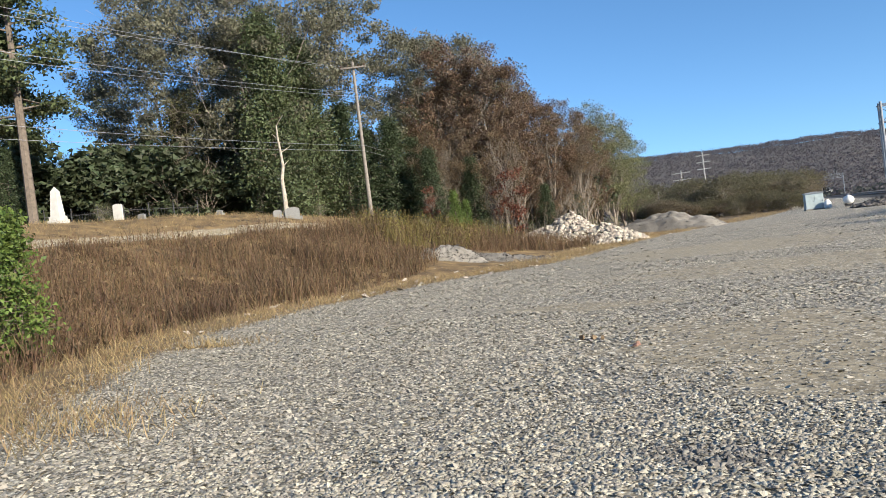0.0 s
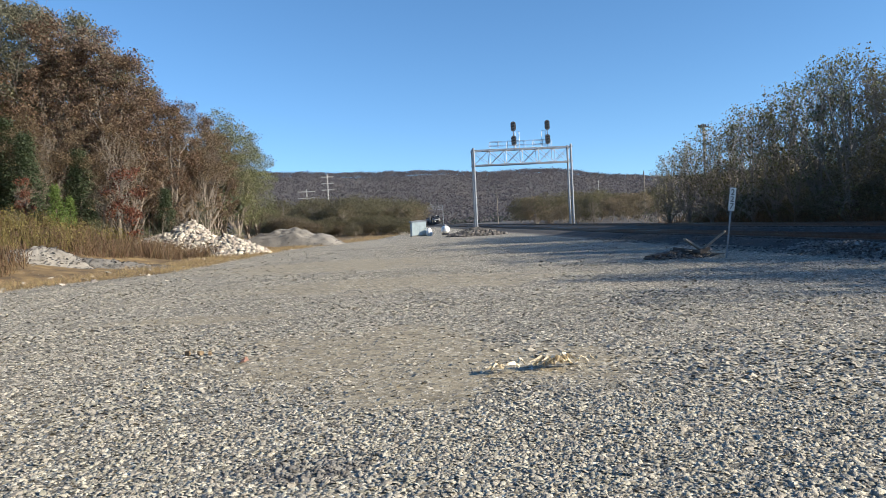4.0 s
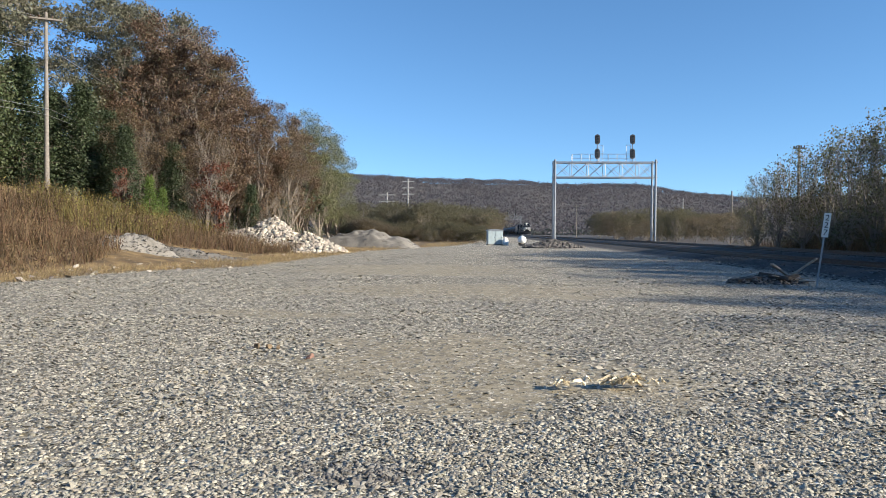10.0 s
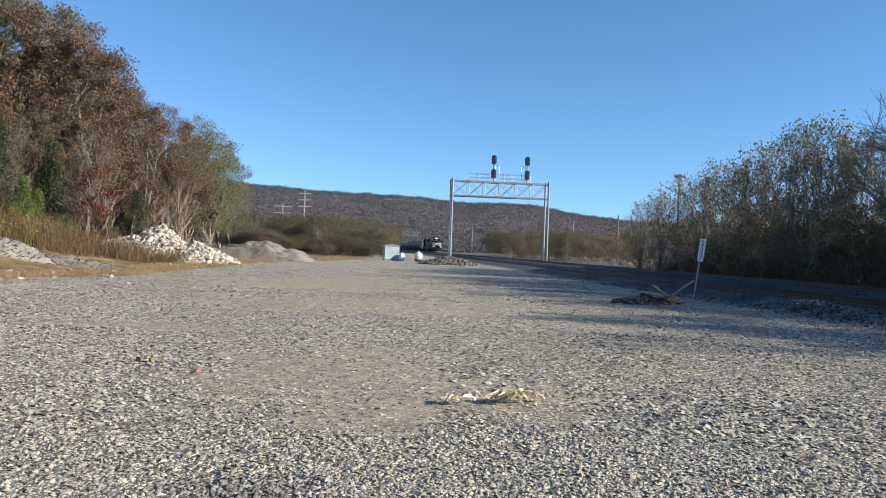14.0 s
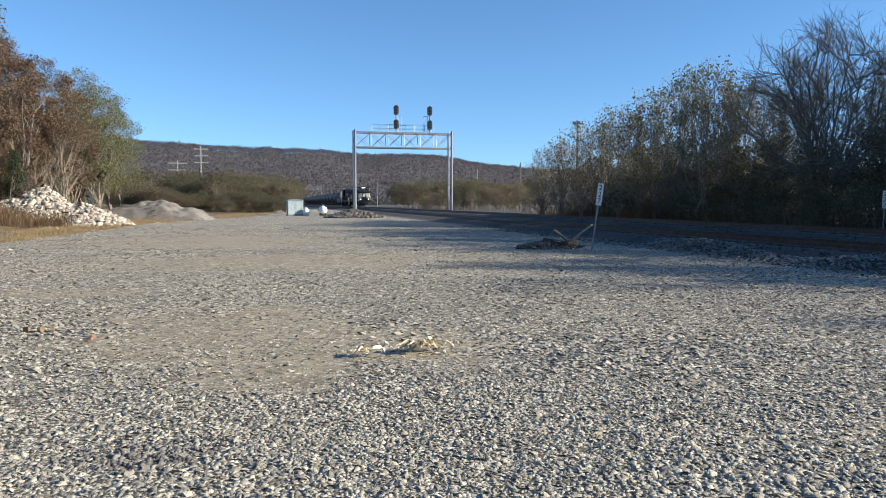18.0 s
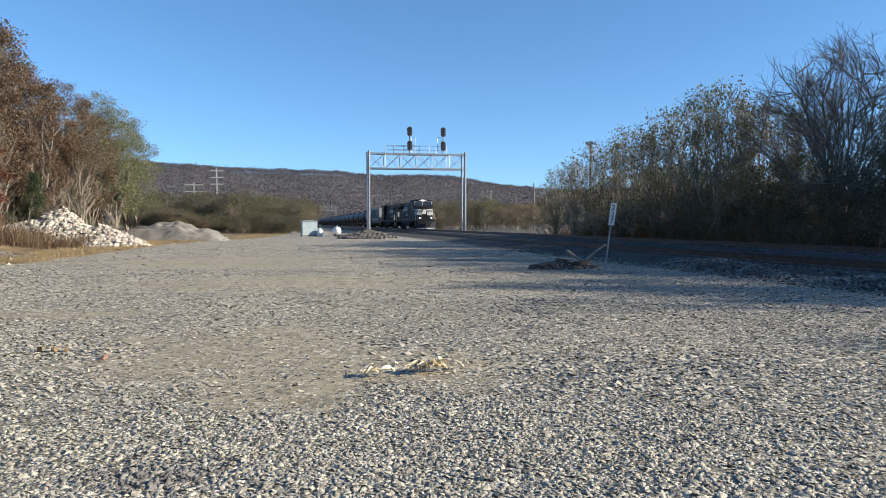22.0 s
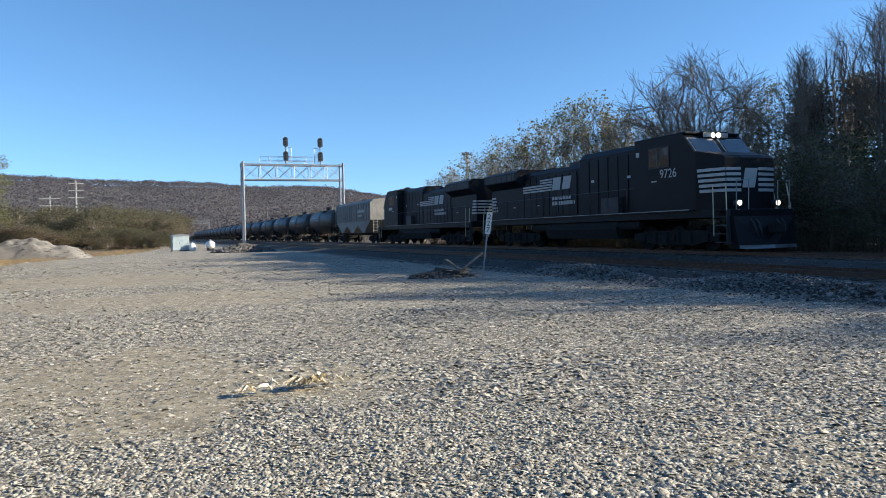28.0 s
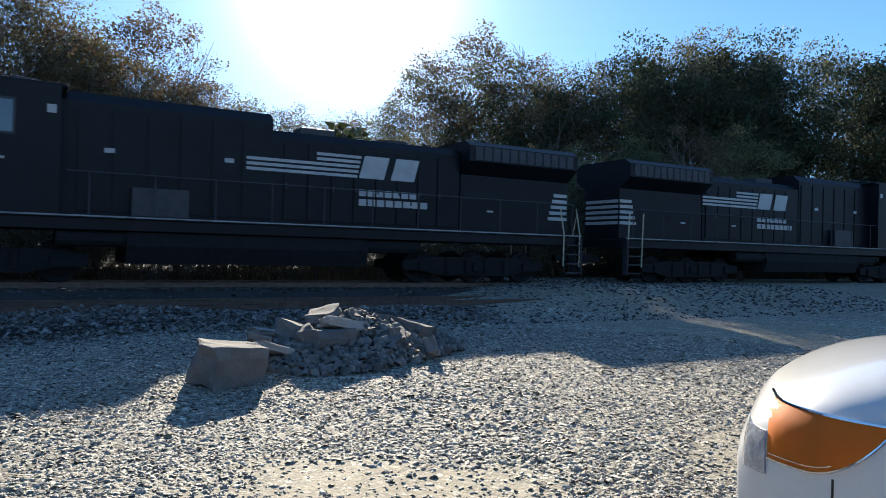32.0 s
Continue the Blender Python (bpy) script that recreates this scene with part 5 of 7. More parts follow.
PX, PY = -32.4, 47.0
utility_pole(pose(PX, PY, ground_z(PX, PY), 0, 0, 30), 16.5 - ground_z(PX, PY), [(16.0 - ground_z(PX, PY), 1.0)], "tall weathered wooden utility pole with one crossarm", 0.17)
for dx, z0, z1, sag in ((-0.9, 16.1, 17.6, 0.6), (-0.3, 16.1, 16.3, 0.5), (0.3, 14.0, 14.4, 0.6), (0.9, 13.6, 13.7, 0.6), (0.2, 9.9, 10.9, 0.5), (0.1, 9.5, 9.7, 0.3)):
    wire((PX + dx, PY + dx * 0.5, z0), (-38 + dx, 3, z1), sag)
    wire((PX + dx, PY + dx * 0.5, z0), (-40 + dx, 96, z0 - 1), sag, label="slack overhead wire running into the wood")
utility_pole(pose(-38, 3, ground_z(-38, 3)), 12.5, [(12.1, 1.0)], "wooden utility pole on the bank", 0.17)
for a, d, z, arms in ((20.02, 70, 9.2, [(8.9, 0.45)]), (15.66, 110, 7.3, []), (4.42, 190, 9.0, [(8.5, 0.8)]), (-12.25, 150, 5.6, []), (8.3, 175, 5.2, []), (16.6, 120, 5.6, [])):
    x, y = polar(a, d)
    utility_pole(pose(x, y, ground_z(x, y), 0, 0, -a), z, arms, "slim wooden pole beyond the tracks")
for z in (9.0, 8.4):
    wire((*polar(20.02, 70), z), (*polar(15.66, 110), z - 2), 0.8, r=0.012, material=FAR_WIRE)
    wire((*polar(15.66, 110), z - 2.2), (*polar(4.42, 190), z), 1.5, r=0.015, material=FAR_WIRE)


def pylon(m, tall, half, label):
    t = thing("transmission_pole", m, label, "pylon", "pylons")
    part("pole", Shape().tube((0, 0, -1), (0, 0, tall), 0.5, 0.3, 8), EDGE_WHITE, t)
    for z in (tall - 1.5, tall - 5.0, tall - 8.5):
        part("crossarm", Shape().box(-half, half, -0.2, 0.2, z - 0.24, z + 0.24), EDGE_WHITE, t)
    return t


P1, P2, P3 = polar(-8.77, 400), polar(-10.41, 400), polar(12.3, 700)
pylon(pose(*P1, 0), 31, 3.4, "tall steel transmission pole with crossarms")
pylon(pose(*P2, 0), 23.5, 4.5, "steel transmission pole with wide crossarms")
pylon(pose(*P3, 0), 34, 0.8, "thin distant mast above the ridge")
for dz in (0, 3.5, 7):
    wire((P1[0], P1[1], 29.5 - dz), (*polar(9, 520), 30 - dz), 7, "transmission_line", 0.035, "sagging transmission line across the valley", FAR_WIRE)
    wire((P2[0], P2[1], 22 - dz * 0.6), (*polar(-24, 380), 24 - dz), 4, "transmission_line", 0.035, "sagging transmission line across the valley", FAR_WIRE)


# ---- cemetery on the bank ----
def headstone(x, y, w, h, label, turn=0.0, d=0.16, material=GRANITE):
    pts = [(-w / 2, 0), (w / 2, 0)] + [(w / 2 * math.cos(a), h - w * 0.18 + w * 0.18 * math.sin(a)) for a in np.linspace(0, math.pi, 9)]
    t = thing("headstone", pose(x, y, ground_z(x, y) - 0.03, 0, 0, turn), label, "gravestone", "gravestones")
    part("stone", Shape().prism(pts, -d / 2, d / 2), material, t)
    part("plinth", Shape().box(-w * 0.65, w * 0.65, -d, d, -0.1, 0.14, bevel=0.015), material, t)


def obelisk(x, y, h):
    t = thing("obelisk", pose(x, y, ground_z(x, y) - 0.05, 0, 0, 20), "white marble obelisk monument on a stepped base", "monument")
    part("shaft", Shape().add([(a * s, b * s, z) for s, z in ((0.27, 0.45), (0.17, h - 0.28)) for a, b in ((-1, -1), (1, -1), (1, 1), (-1, 1))] + [(0, 0, h)], [(0, 1, 5, 4), (1, 2, 6, 5), (2, 3, 7, 6), (3, 0, 4, 7), (4, 5, 8), (5, 6, 8), (6, 7, 8), (7, 4, 8)]), MARBLE, t)
    part("base", Shape().box(-0.42, 0.42, -0.42, 0.42, 0, 0.25, bevel=0.02).box(-0.34, 0.34, -0.34, 0.34, 0.25, 0.46, bevel=0.02), MARBLE, t)


obelisk(-38.5, 25.1, 2.15)
headstone(-37.6, 28.3, 0.55, 1.15, "upright pale tablet headstone on the grass", 20, material=MARBLE)
headstone(-37.2, 29.6, 0.5, 0.45, "small low grey headstone", 10)
headstone(-30.6, 35.6, 0.9, 0.75, "broad grey granite headstone", 30)
headstone(-31.3, 35.0, 0.5, 0.5, "small grey headstone on the grass", 30)
headstone(-27.5, 38.3, 0.45, 0.35, "small low grey headstone", 25)
headstone(-34.0, 32.8, 0.4, 0.35, "small low grey headstone", 15)
headstone(-24.6, 39.9, 0.5, 0.3, "small low grey headstone", 25)


def snag(x, y, h):
    rnd = random.Random(3)
    s, p = Shape(), Vector((0, 0, -0.2))
    for k in range(7):
        q = p + Vector((rnd.gauss(0, 0.07), rnd.gauss(0, 0.07), h / 7))
        s.tube(p, q, 0.17 - 0.018 * k, 0.155 - 0.018 * k, 8)
        if k > 1:
            s.tube(q, q + Vector((rnd.uniform(-1, 1), rnd.uniform(-1, 1), rnd.uniform(0.1, 0.8))), 0.04, 0.012, 4)
        p = q
    t = thing("dead_tree", pose(x, y, ground_z(x, y)), "dead tree stem with pale bare wood and broken limbs", "tree")
    part("trunk", s, mat("bleached_wood", (0.33, 0.29, 0.24), 0.9, 0, 0.35, 5, 0.5, 30), t)


snag(-31.4, 35.9, 6.2)


def iron_fence(a, b):
    t = thing("iron_fence", pose(0, 0, 0), "thin dark iron cemetery fence with pickets", "fence")
    a, b = Vector(a), Vector(b)
    n = int((b - a).length / 0.16)
    bar = Shape()
    for z in (0.25, 1.05):
        pts = [(p.x, p.y, ground_z(p.x, p.y) + z) for p in (a.lerp(b, k / 12) for k in range(13))]
        bar.path(pts, 0.018, 4)
    part("rail", bar, DARK_STEEL, t)
    picket = Shape().tube((0, 0, 0), (0, 0, 1.2), 0.011, 0.006, 4).data("picket", DARK_STEEL)
    for k in range(n + 1):
        p = a.lerp(b, k / n)
        part("picket", picket, None, t, at=pose(p.x, p.y, ground_z(p.x, p.y)))
    post = Shape().tube((0, 0, -0.1), (0, 0, 1.4), 0.035, n=6).lathe([(0.02, 1.4), (0.05, 1.44), (0.02, 1.5)], 6).data("post", DARK_STEEL)
    for k in range(0, 7):
        p = a.lerp(b, k / 6)
        part("post", post, None, t, at=pose(p.x, p.y, ground_z(p.x, p.y)))


iron_fence((-43.5, 27.5, 0), (-37.8, 34.6, 0))


# ---- heaps along the verge ----
def heap_stones(name, rng, cx, cy, lx, ly, h, n, lo, hi, material, label, turn=0.0, peaks=((0, 0, 1.0),)):
    """Stones heaped in overlapping cones."""
    pts = []
    while len(pts) < n:
        u, w = rng.uniform(-1, 1, 2)
        z = max(p[2] * max(0, 1 - math.hypot((u - p[0]) * p[3], (w - p[1]) * 1.1)) for p in peaks)
        if z <= 0.02:
            continue
        x, y = u * lx, w * ly
        c, s = math.cos(turn), math.sin(turn)
        X, Y = cx + x * c - y * s, cy + x * s + y * c
        pts.append((X, Y, ground_z(X, Y) + z * h * (0.86 + 0.14 * rng.uniform()) + 0.02))
    v, f = stones(rng, np.array(pts), rng.uniform(lo, hi, n), 0.9, BLOCK_F, BLOCK, 0.56)
    return tagged(new(name, bulk(name, v, f, material)), label, "stone heap", kind="stuff")


RX, RY = polar(-18.6, 56)
heap_stones("rubble_heap", np.random.default_rng(41), RX, RY, 4.8, 3.2, 2.5, 3400, 0.14, 0.38, RUBBLE, "heap of pale broken stone rubble with brown leaves", math.radians(-8), ((-0.12, 0, 1.0, 1.25), (0.42, 0.05, 0.62, 1.5), (-0.55, 0, 0.5, 1.6)))


def mound(name, cx, cy, lx, ly, h, seed, label, material=GRAVEL_HEAP, turn=0.0, humps=2):
    rng = np.random.default_rng(seed)
    n, v = 40, []
    for j in range(n + 1):
        for i in range(n + 1):
            u, w = 2 * i / n - 1, 2 * j / n - 1
            e = max(0.0, 1 - abs(w) ** 1.6) * max(0.0, 1 - abs(u) ** 3)
            z = h * e * (0.93 + 0.07 * math.cos(u * math.pi * humps)) * (1 + 0.32 * noise.noise((u * 3.1, w * 2.3, seed)) + 0.15 * noise.noise((u * 8, w * 6, seed + 3)))
            x, y = u * lx, w * ly
            c, s = math.cos(turn), math.sin(turn)
            X, Y = cx + x * c - y * s, cy + x * s + y * c
            v.append((X, Y, ground_z(X, Y) - 0.08 + z + 0.05 * noise.noise((X * 2.2, Y * 2.2, seed))))
    f = [(j * (n + 1) + i, j * (n + 1) + i + 1, (j + 1) * (n + 1) + i + 1, (j + 1) * (n + 1) + i) for j in range(n) for i in range(n)]
    sh = Shape()
    sh.add(v, f)
    t = tagged(new(name, sh.data(name, material, True)), label, "mound", "mounds")
    top = np.array(v)[rng.integers(0, len(v), 900)] + rng.normal(0, 0.06, (900, 3)) * np.array([1, 1, 0.2])
    vv, ff = stones(rng, top, rng.uniform(0.04, 0.13, 900), 0.8)
    part("loose_stone", bulk("loose_stone", vv, ff, BALLAST), None, t)["kind"] = "stuff"
    return t


mound("dirt_mound", *polar(-11.8, 74), 5.4, 2.2, 1.75, 3, "long grey gravel heap in the dry grass", turn=radians(-14))
mound("dirt_mound", *polar(-28.7, 39.5), 2.0, 1.1, 0.8, 5, "lumpy pale grey heap of gravel and dirt", turn=radians(25), humps=1)
mound("dirt_mound", *polar(-24.6, 41), 3.4, 1.0, 0.42, 8, "low pale grey bank of dumped gravel", turn=radians(-5))
rng_v = np.random.default_rng(44)
vp = []
while len(vp) < 170:
    y_ = rng_v.uniform(10, 90)
    x_ = lerp(y_, EDGE) + rng_v.uniform(-4, 1.0)
    vp.append((x_, y_, ground_z(x_, y_) + 0.02))
vv_, vf_ = stones(rng_v, np.array(vp), rng_v.uniform(0.07, 0.26, 170), 0.6)
tagged(new("verge_stones", bulk("verge_stones", vv_, vf_, RUBBLE)), "scattered pale stones in the dry verge", "stones", kind="stuff")


# ---- lineside case and tank far down the lot ----
def relay_case(m):
    t = thing("relay_case", m, "pale steel relay cabinet with a peaked cap", "equipment cabinet")
    part("body", Shape().box(-0.95, 0.95, -0.6, 0.6, 0.12, 1.85, bevel=0.02), GREEN_CASE, t)
    part("roof", Shape().prism([(-1.05, 1.85), (1.05, 1.85), (1.0, 1.95), (0, 2.08), (-1.0, 1.95)], -0.7, 0.7), STEEL, t)
    for x in (-0.47, 0.47):
        d = part("door", Shape().box(x - 0.44, x + 0.44, -0.63, -0.6, 0.2, 1.78, bevel=0.008), GREEN_CASE, t)
        part("handle", Shape().box(x + 0.3, x + 0.34, -0.67, -0.63, 0.9, 1.1), DARK_STEEL, d)
    part("footing", Shape().box(-1.0, 1.0, -0.65, 0.65, -0.1, 0.13), CONCRETE, t)
    return t


relay_case(pose(-3.15, 93.2, ground_z(-3, 93), 0, 0, 12))
bag = thing("white_sack", pose(-1.75, 92.4, ground_z(-1.7, 92)), "crumpled white sack leaning by the cabinet", "sack")
part("sack", Shape().lathe([(0.30, 0), (0.42, 0.2), (0.40, 0.55), (0.22, 0.9), (0.08, 1.0)], 10), WHITE, bag, smooth=True)


def propane_tank(m):
    t = thing("gas_tank", m, "small white gas tank on steel feet", "tank")
    prof = [(0.02, -1.1), (0.25, -1.06), (0.42, -0.9), (0.48, -0.7), (0.48, 0.7), (0.42, 0.9), (0.25, 1.06), (0.02, 1.1)]
    part("shell", Shape().lathe(prof, 20, pose(0, 0, 0.72, 90)), WHITE, t, smooth=True)
    part("dome", Shape().lathe([(0.14, 1.15), (0.15, 1.32), (0.08, 1.38)], 12), STEEL, t)
    for y in (-0.6, 0.6):
        part("foot", Shape().box(-0.35, 0.35, y - 0.05, y + 0.05, -0.05, 0.34), DARK_STEEL, t)


propane_tank(pose(0.32, 91.0, ground_z(0.3, 91), 0, 0, 6))


# ---- broken ties and boards by the milepost ----
def tie_pile():
    rnd = random.Random(8)
    t = thing("tie_pile", pose(0, 0, 0), "loose pile of rotten ties and grey boards", "timber pile")
    for k in range(20):
        x, y = 8.2 + rnd.gauss(0, 0.5), 24.9 + rnd.gauss(0, 0.45)
        L = rnd.uniform(0.4, 1.15)
        big = rnd.random() < 0.45
        s = Shape().box(-L / 2, L / 2, -0.08 if big else -0.05, 0.08 if big else 0.05, -0.05 if big else -0.015, 0.05 if big else 0.015, bevel=0.008)
        part("timber", s, TIE_WOOD if big else OLD_WOOD, t, at=pose(x, y, ground_z(x, y) + rnd.uniform(0.02, 0.24) * math.exp(-((x - 8) ** 2 + (y - 24.6) ** 2) / 2.5) + 0.06, rnd.uniform(-8, 8), rnd.uniform(-7, 7), rnd.uniform(-60, 40)))
    part("timber", Shape().box(-0.75, 0.75, -0.07, 0.07, -0.03, 0.03, bevel=0.006), OLD_WOOD, t, "pale splintered board standing askew", pose(8.9, 24.6, 0.38, 0, -38, -35))
    part("timber", Shape().box(-0.6, 0.6, -0.07, 0.07, -0.03, 0.03, bevel=0.006), OLD_WOOD, t, "pale splintered board standing askew", pose(8.55, 24.7, 0.34, 0, 30, 25))


tie_pile()
heap_stones("dark_spoil", np.random.default_rng(47), 8.1, 24.9, 1.4, 1.0, 0.3, 420, 0.05, 0.13, BALLAST, "low spread of dark spoil under the timbers", 0.3, ((0, 0, 1.0, 1.0),))
heap_stones("dark_spoil", np.random.default_rng(48), 3.6, 79, 3.4, 2.6, 0.9, 900, 0.12, 0.4, BALLAST, "low heap of dark spoil below the signal bridge", 0.3, ((0, 0, 1.0, 1.0),))


# ---- scrap of husks in the lot ----
def husks():
    rnd = random.Random(12)
    t = thing("husk_scrap", pose(0.88, 7.6, 0.03, 0, 0, 8), "crumpled strip of dry yellow husks on the gravel", "litter")
    for k in range(34):
        u = rnd.choice((-0.48, -0.3, 0.02, 0.08, 0.12, 0.15, 0.18, 0.2, 0.24, 0.3, 0.5)) + rnd.gauss(0, 0.04)
        L, w = rnd.uniform(0.07, 0.27), rnd.uniform(0.012, 0.06)
        n, v = 6, []
        for i in range(n + 1):
            f = i / n
            half = w * math.sin(math.pi * (0.12 + 0.8 * f))
            z = rnd.uniform(0.02, 0.075) * math.sin(math.pi * f) * rnd.uniform(0.4, 1) + 0.01
            for s, dz in ((-1, 0.012), (0, -0.008), (1, 0.014)):
                v.append(((f - 0.5) * L, s * half + rnd.gauss(0, 0.004), z + dz))
        fcs = [(i * 3 + j, i * 3 + j + 1, i * 3 + j + 4, i * 3 + j + 3) for i in range(n) for j in range(2)]
        part("husk", Shape().add(v, fcs), HUSK, t, at=pose(u, rnd.gauss(0, 0.045) + 0.12 * u, rnd.uniform(0, 0.05), rnd.uniform(-30, 30), rnd.uniform(-15, 15), rnd.uniform(-50, 50)))


husks()


def clod(x, y, size, material, label, seed):
    rnd = random.Random(seed)
    t = thing("clod", pose(x, y, ground_z(x, y)), label, "litter")
    for k in range(3):
        part("lump", Shape().rock((rnd.gauss(0, size * 0.5), rnd.gauss(0, size * 0.3), size * 0.2), size, rnd, 0.5), material, t)


clod(-3.4, 9.65, 0.10, mat("brown_earth", (0.16, 0.115, 0.07), 0.95, 0, 0.4, 9, 0.6, 50), "crumbling brown clod of earth on the gravel", 2)
clod(-2.62, 9.0, 0.07, mat("faded_red_brick", (0.20, 0.115, 0.09), 0.9, 0, 0.4, 9, 0.5, 50), "flat broken pieces of reddish brick on the gravel", 5)


# ---- broken concrete by the crossing ----
def concrete_pile():
    rnd = random.Random(15)

    def chunk(x, y, z, sx, sy, sz, rx=0, ry=0, rz=0, material=CONCRETE, label="rough broken block of grey concrete"):
        sx, sy, sz = sx * 0.85, sy * 0.85, sz * 0.9
        bm = bmesh.new()
        bmesh.ops.create_cube(bm, size=1)
        bmesh.ops.subdivide_edges(bm, edges=bm.edges[:], cuts=3, use_grid_fill=True)
        for q in bm.verts:
            n = noise.noise_vector(q.co * 2.1 + Vector((x * 3, y * 3, z)))
            q.co = Vector((q.co.x * sx, q.co.y * sy, q.co.z * sz)) + Vector((n.x * sx, n.y * sy, n.z * sz * 0.7)) * 0.16
        bmesh.ops.bevel(bm, geom=[e for e in bm.edges if e.calc_face_angle(0) > 0.9], offset=0.012, segments=1, affect="EDGES")
        me = bpy.data.meshes.new("concrete_block")
        bm.to_mesh(me)
        bm.free()
        me.materials.append(material)
        ob = new("concrete_block", me)
        ob.matrix_basis = pose(x * 0.91, y * 0.91, 0.14 + z * 0.70, rx, ry, rz)
        tagged(ob, label, "concrete block", "concrete blocks")

    chunk(9.5, -1.75, 0.21, 0.62, 0.85, 0.52, 4, -3, 25, label="large broken concrete block lying apart on the gravel")
    chunk(10.55, -3.35, 0.24, 0.55, 0.85, 0.5, 0, 8, 20)
    chunk(10.95, -3.05, 0.42, 0.7, 0.5, 0.3, 10, -14, 40)
    chunk(10.75, -3.65, 0.62, 0.35, 0.75, 0.16, 12, 14, 15, PALE_CONCRETE, "pale slab of broken concrete lying atop the pile")
    chunk(11.3, -3.5, 0.72, 0.5, 0.6, 0.25, -10, 12, 60)
    chunk(11.5, -4.2, 0.55, 0.6, 0.8, 0.3, 8, 10, 10)
    chunk(10.7, -4.4, 0.25, 0.5, 0.7, 0.35, -12, 6, 75)
    chunk(11.4, -5.1, 0.3, 0.7, 0.6, 0.4, 10, -10, 30)
    chunk(10.2, -2.45, 0.3, 0.3, 0.62, 0.1, 18, 10, 30, PALE_CONCRETE, "thin pale slab of broken concrete tipped up")
    chunk(10.4, -2.75, 0.2, 0.25, 0.6, 0.1, -16, 8, 50, PALE_CONCRETE, "thin pale slab of broken concrete tipped up")
    chunk(12.0, -2.9, 0.3, 0.4, 0.9, 0.12, 10, 5, 20, PALE_CONCRETE, "thin pale slab of broken concrete tipped up")
    for k in range(16):
        chunk(11.1 + rnd.gauss(0, 0.65), -4.0 + rnd.gauss(0, 0.95), rnd.uniform(0.08, 0.5), rnd.uniform(0.18, 0.4), rnd.uniform(0.15, 0.4), rnd.uniform(0.1, 0.3), rnd.uniform(-40, 40), rnd.uniform(-40, 40), rnd.uniform(0, 180))
    heap_stones("rubble_heap", np.random.default_rng(51), 10.2, -3.65, 1.85, 1.25, 0.6, 2200, 0.04, 0.15, SPOIL, "heap of grey dirt and broken stone under the blocks", radians(-60), ((0, 0, 1.0, 1.15), (-0.4, 0, 0.6, 1.5), (0.45, 0, 0.55, 1.4)))


concrete_pile()


# ---- the train; local x forward, z = 0 at the rail head ----
def wheelset(parent, x, r):
    w = Shape()
    prof = [(0.08, -0.86), (r * 0.45, -0.83), (r * 0.8, -0.80), (r, -0.80), (r, -0.69), (r + 0.025, -0.68), (r + 0.025, -0.655), (r * 0.8, -0.66), (r * 0.4, -0.70), (0.09, -0.70)]
    for side in (1, -1):
        w.lathe([(a, z * side) for a, z in prof], 14, pose(0, 0, 0, 90))
    w.tube((0, -0.7, 0), (0, 0.7, 0), 0.09, n=10)
    for k in range(6):
        a = k * math.pi / 3
        for side in (-0.84, 0.84):
            w.box(-0.03, 0.03, -0.02, 0.02, r * 0.5, r * 0.72, pose(0, side, 0) @ pose(0, 0, 0, 0, math.degrees(a)))
    return part("wheelset", w, GRIME, parent, at=pose(x, 0, r))


def bogie(parent, x, gaps, r, long_):
    sides = Shape()
    for y in (-1.0, 1.0):
        pts = [(-long_ / 2, r + 0.18), (-long_ / 2, r - 0.1), (-long_ * 0.36, r - 0.16), (-long_ * 0.24, r - 0.28), (long_ * 0.24, r - 0.28), (long_ * 0.36, r - 0.16), (long_ / 2, r - 0.1), (long_ / 2, r + 0.18), (long_ * 0.3, r + 0.32), (-long_ * 0.3, r + 0.32)]
        sides.prism(pts, y - 0.08, y + 0.08)
        for g in gaps:
            sides.box(g - 0.16, g + 0.16, y - 0.16, y + 0.16, r - 0.14, r + 0.16, bevel=0.03)
        for g in np.linspace(gaps[0] * 0.55, gaps[-1] * 0.55, 4):
            sides.tube((g, y * 1.08, r - 0.2), (g, y * 1.08, r + 0.26), 0.09, n=8)
    sides.box(-0.25, 0.25, -1.0, 1.0, r - 0.1, r + 0.35)
    b = part("truck_frame", sides, GRIME, parent, at=pose(x, 0, 0))
    return [wheelset(b, g, r) for g in gaps]


def coupler(parent, x, s):
    part("coupler", Shape().box(min(x, x + 0.75 * s), max(x, x + 0.75 * s), -0.11, 0.11, 0.75, 1.0, bevel=0.02).box(min(x + 0.55 * s, x + 0.95 * s), max(x + 0.55 * s, x + 0.95 * s), -0.2, 0.2, 0.7, 1.05, bevel=0.04), GRIME, parent)


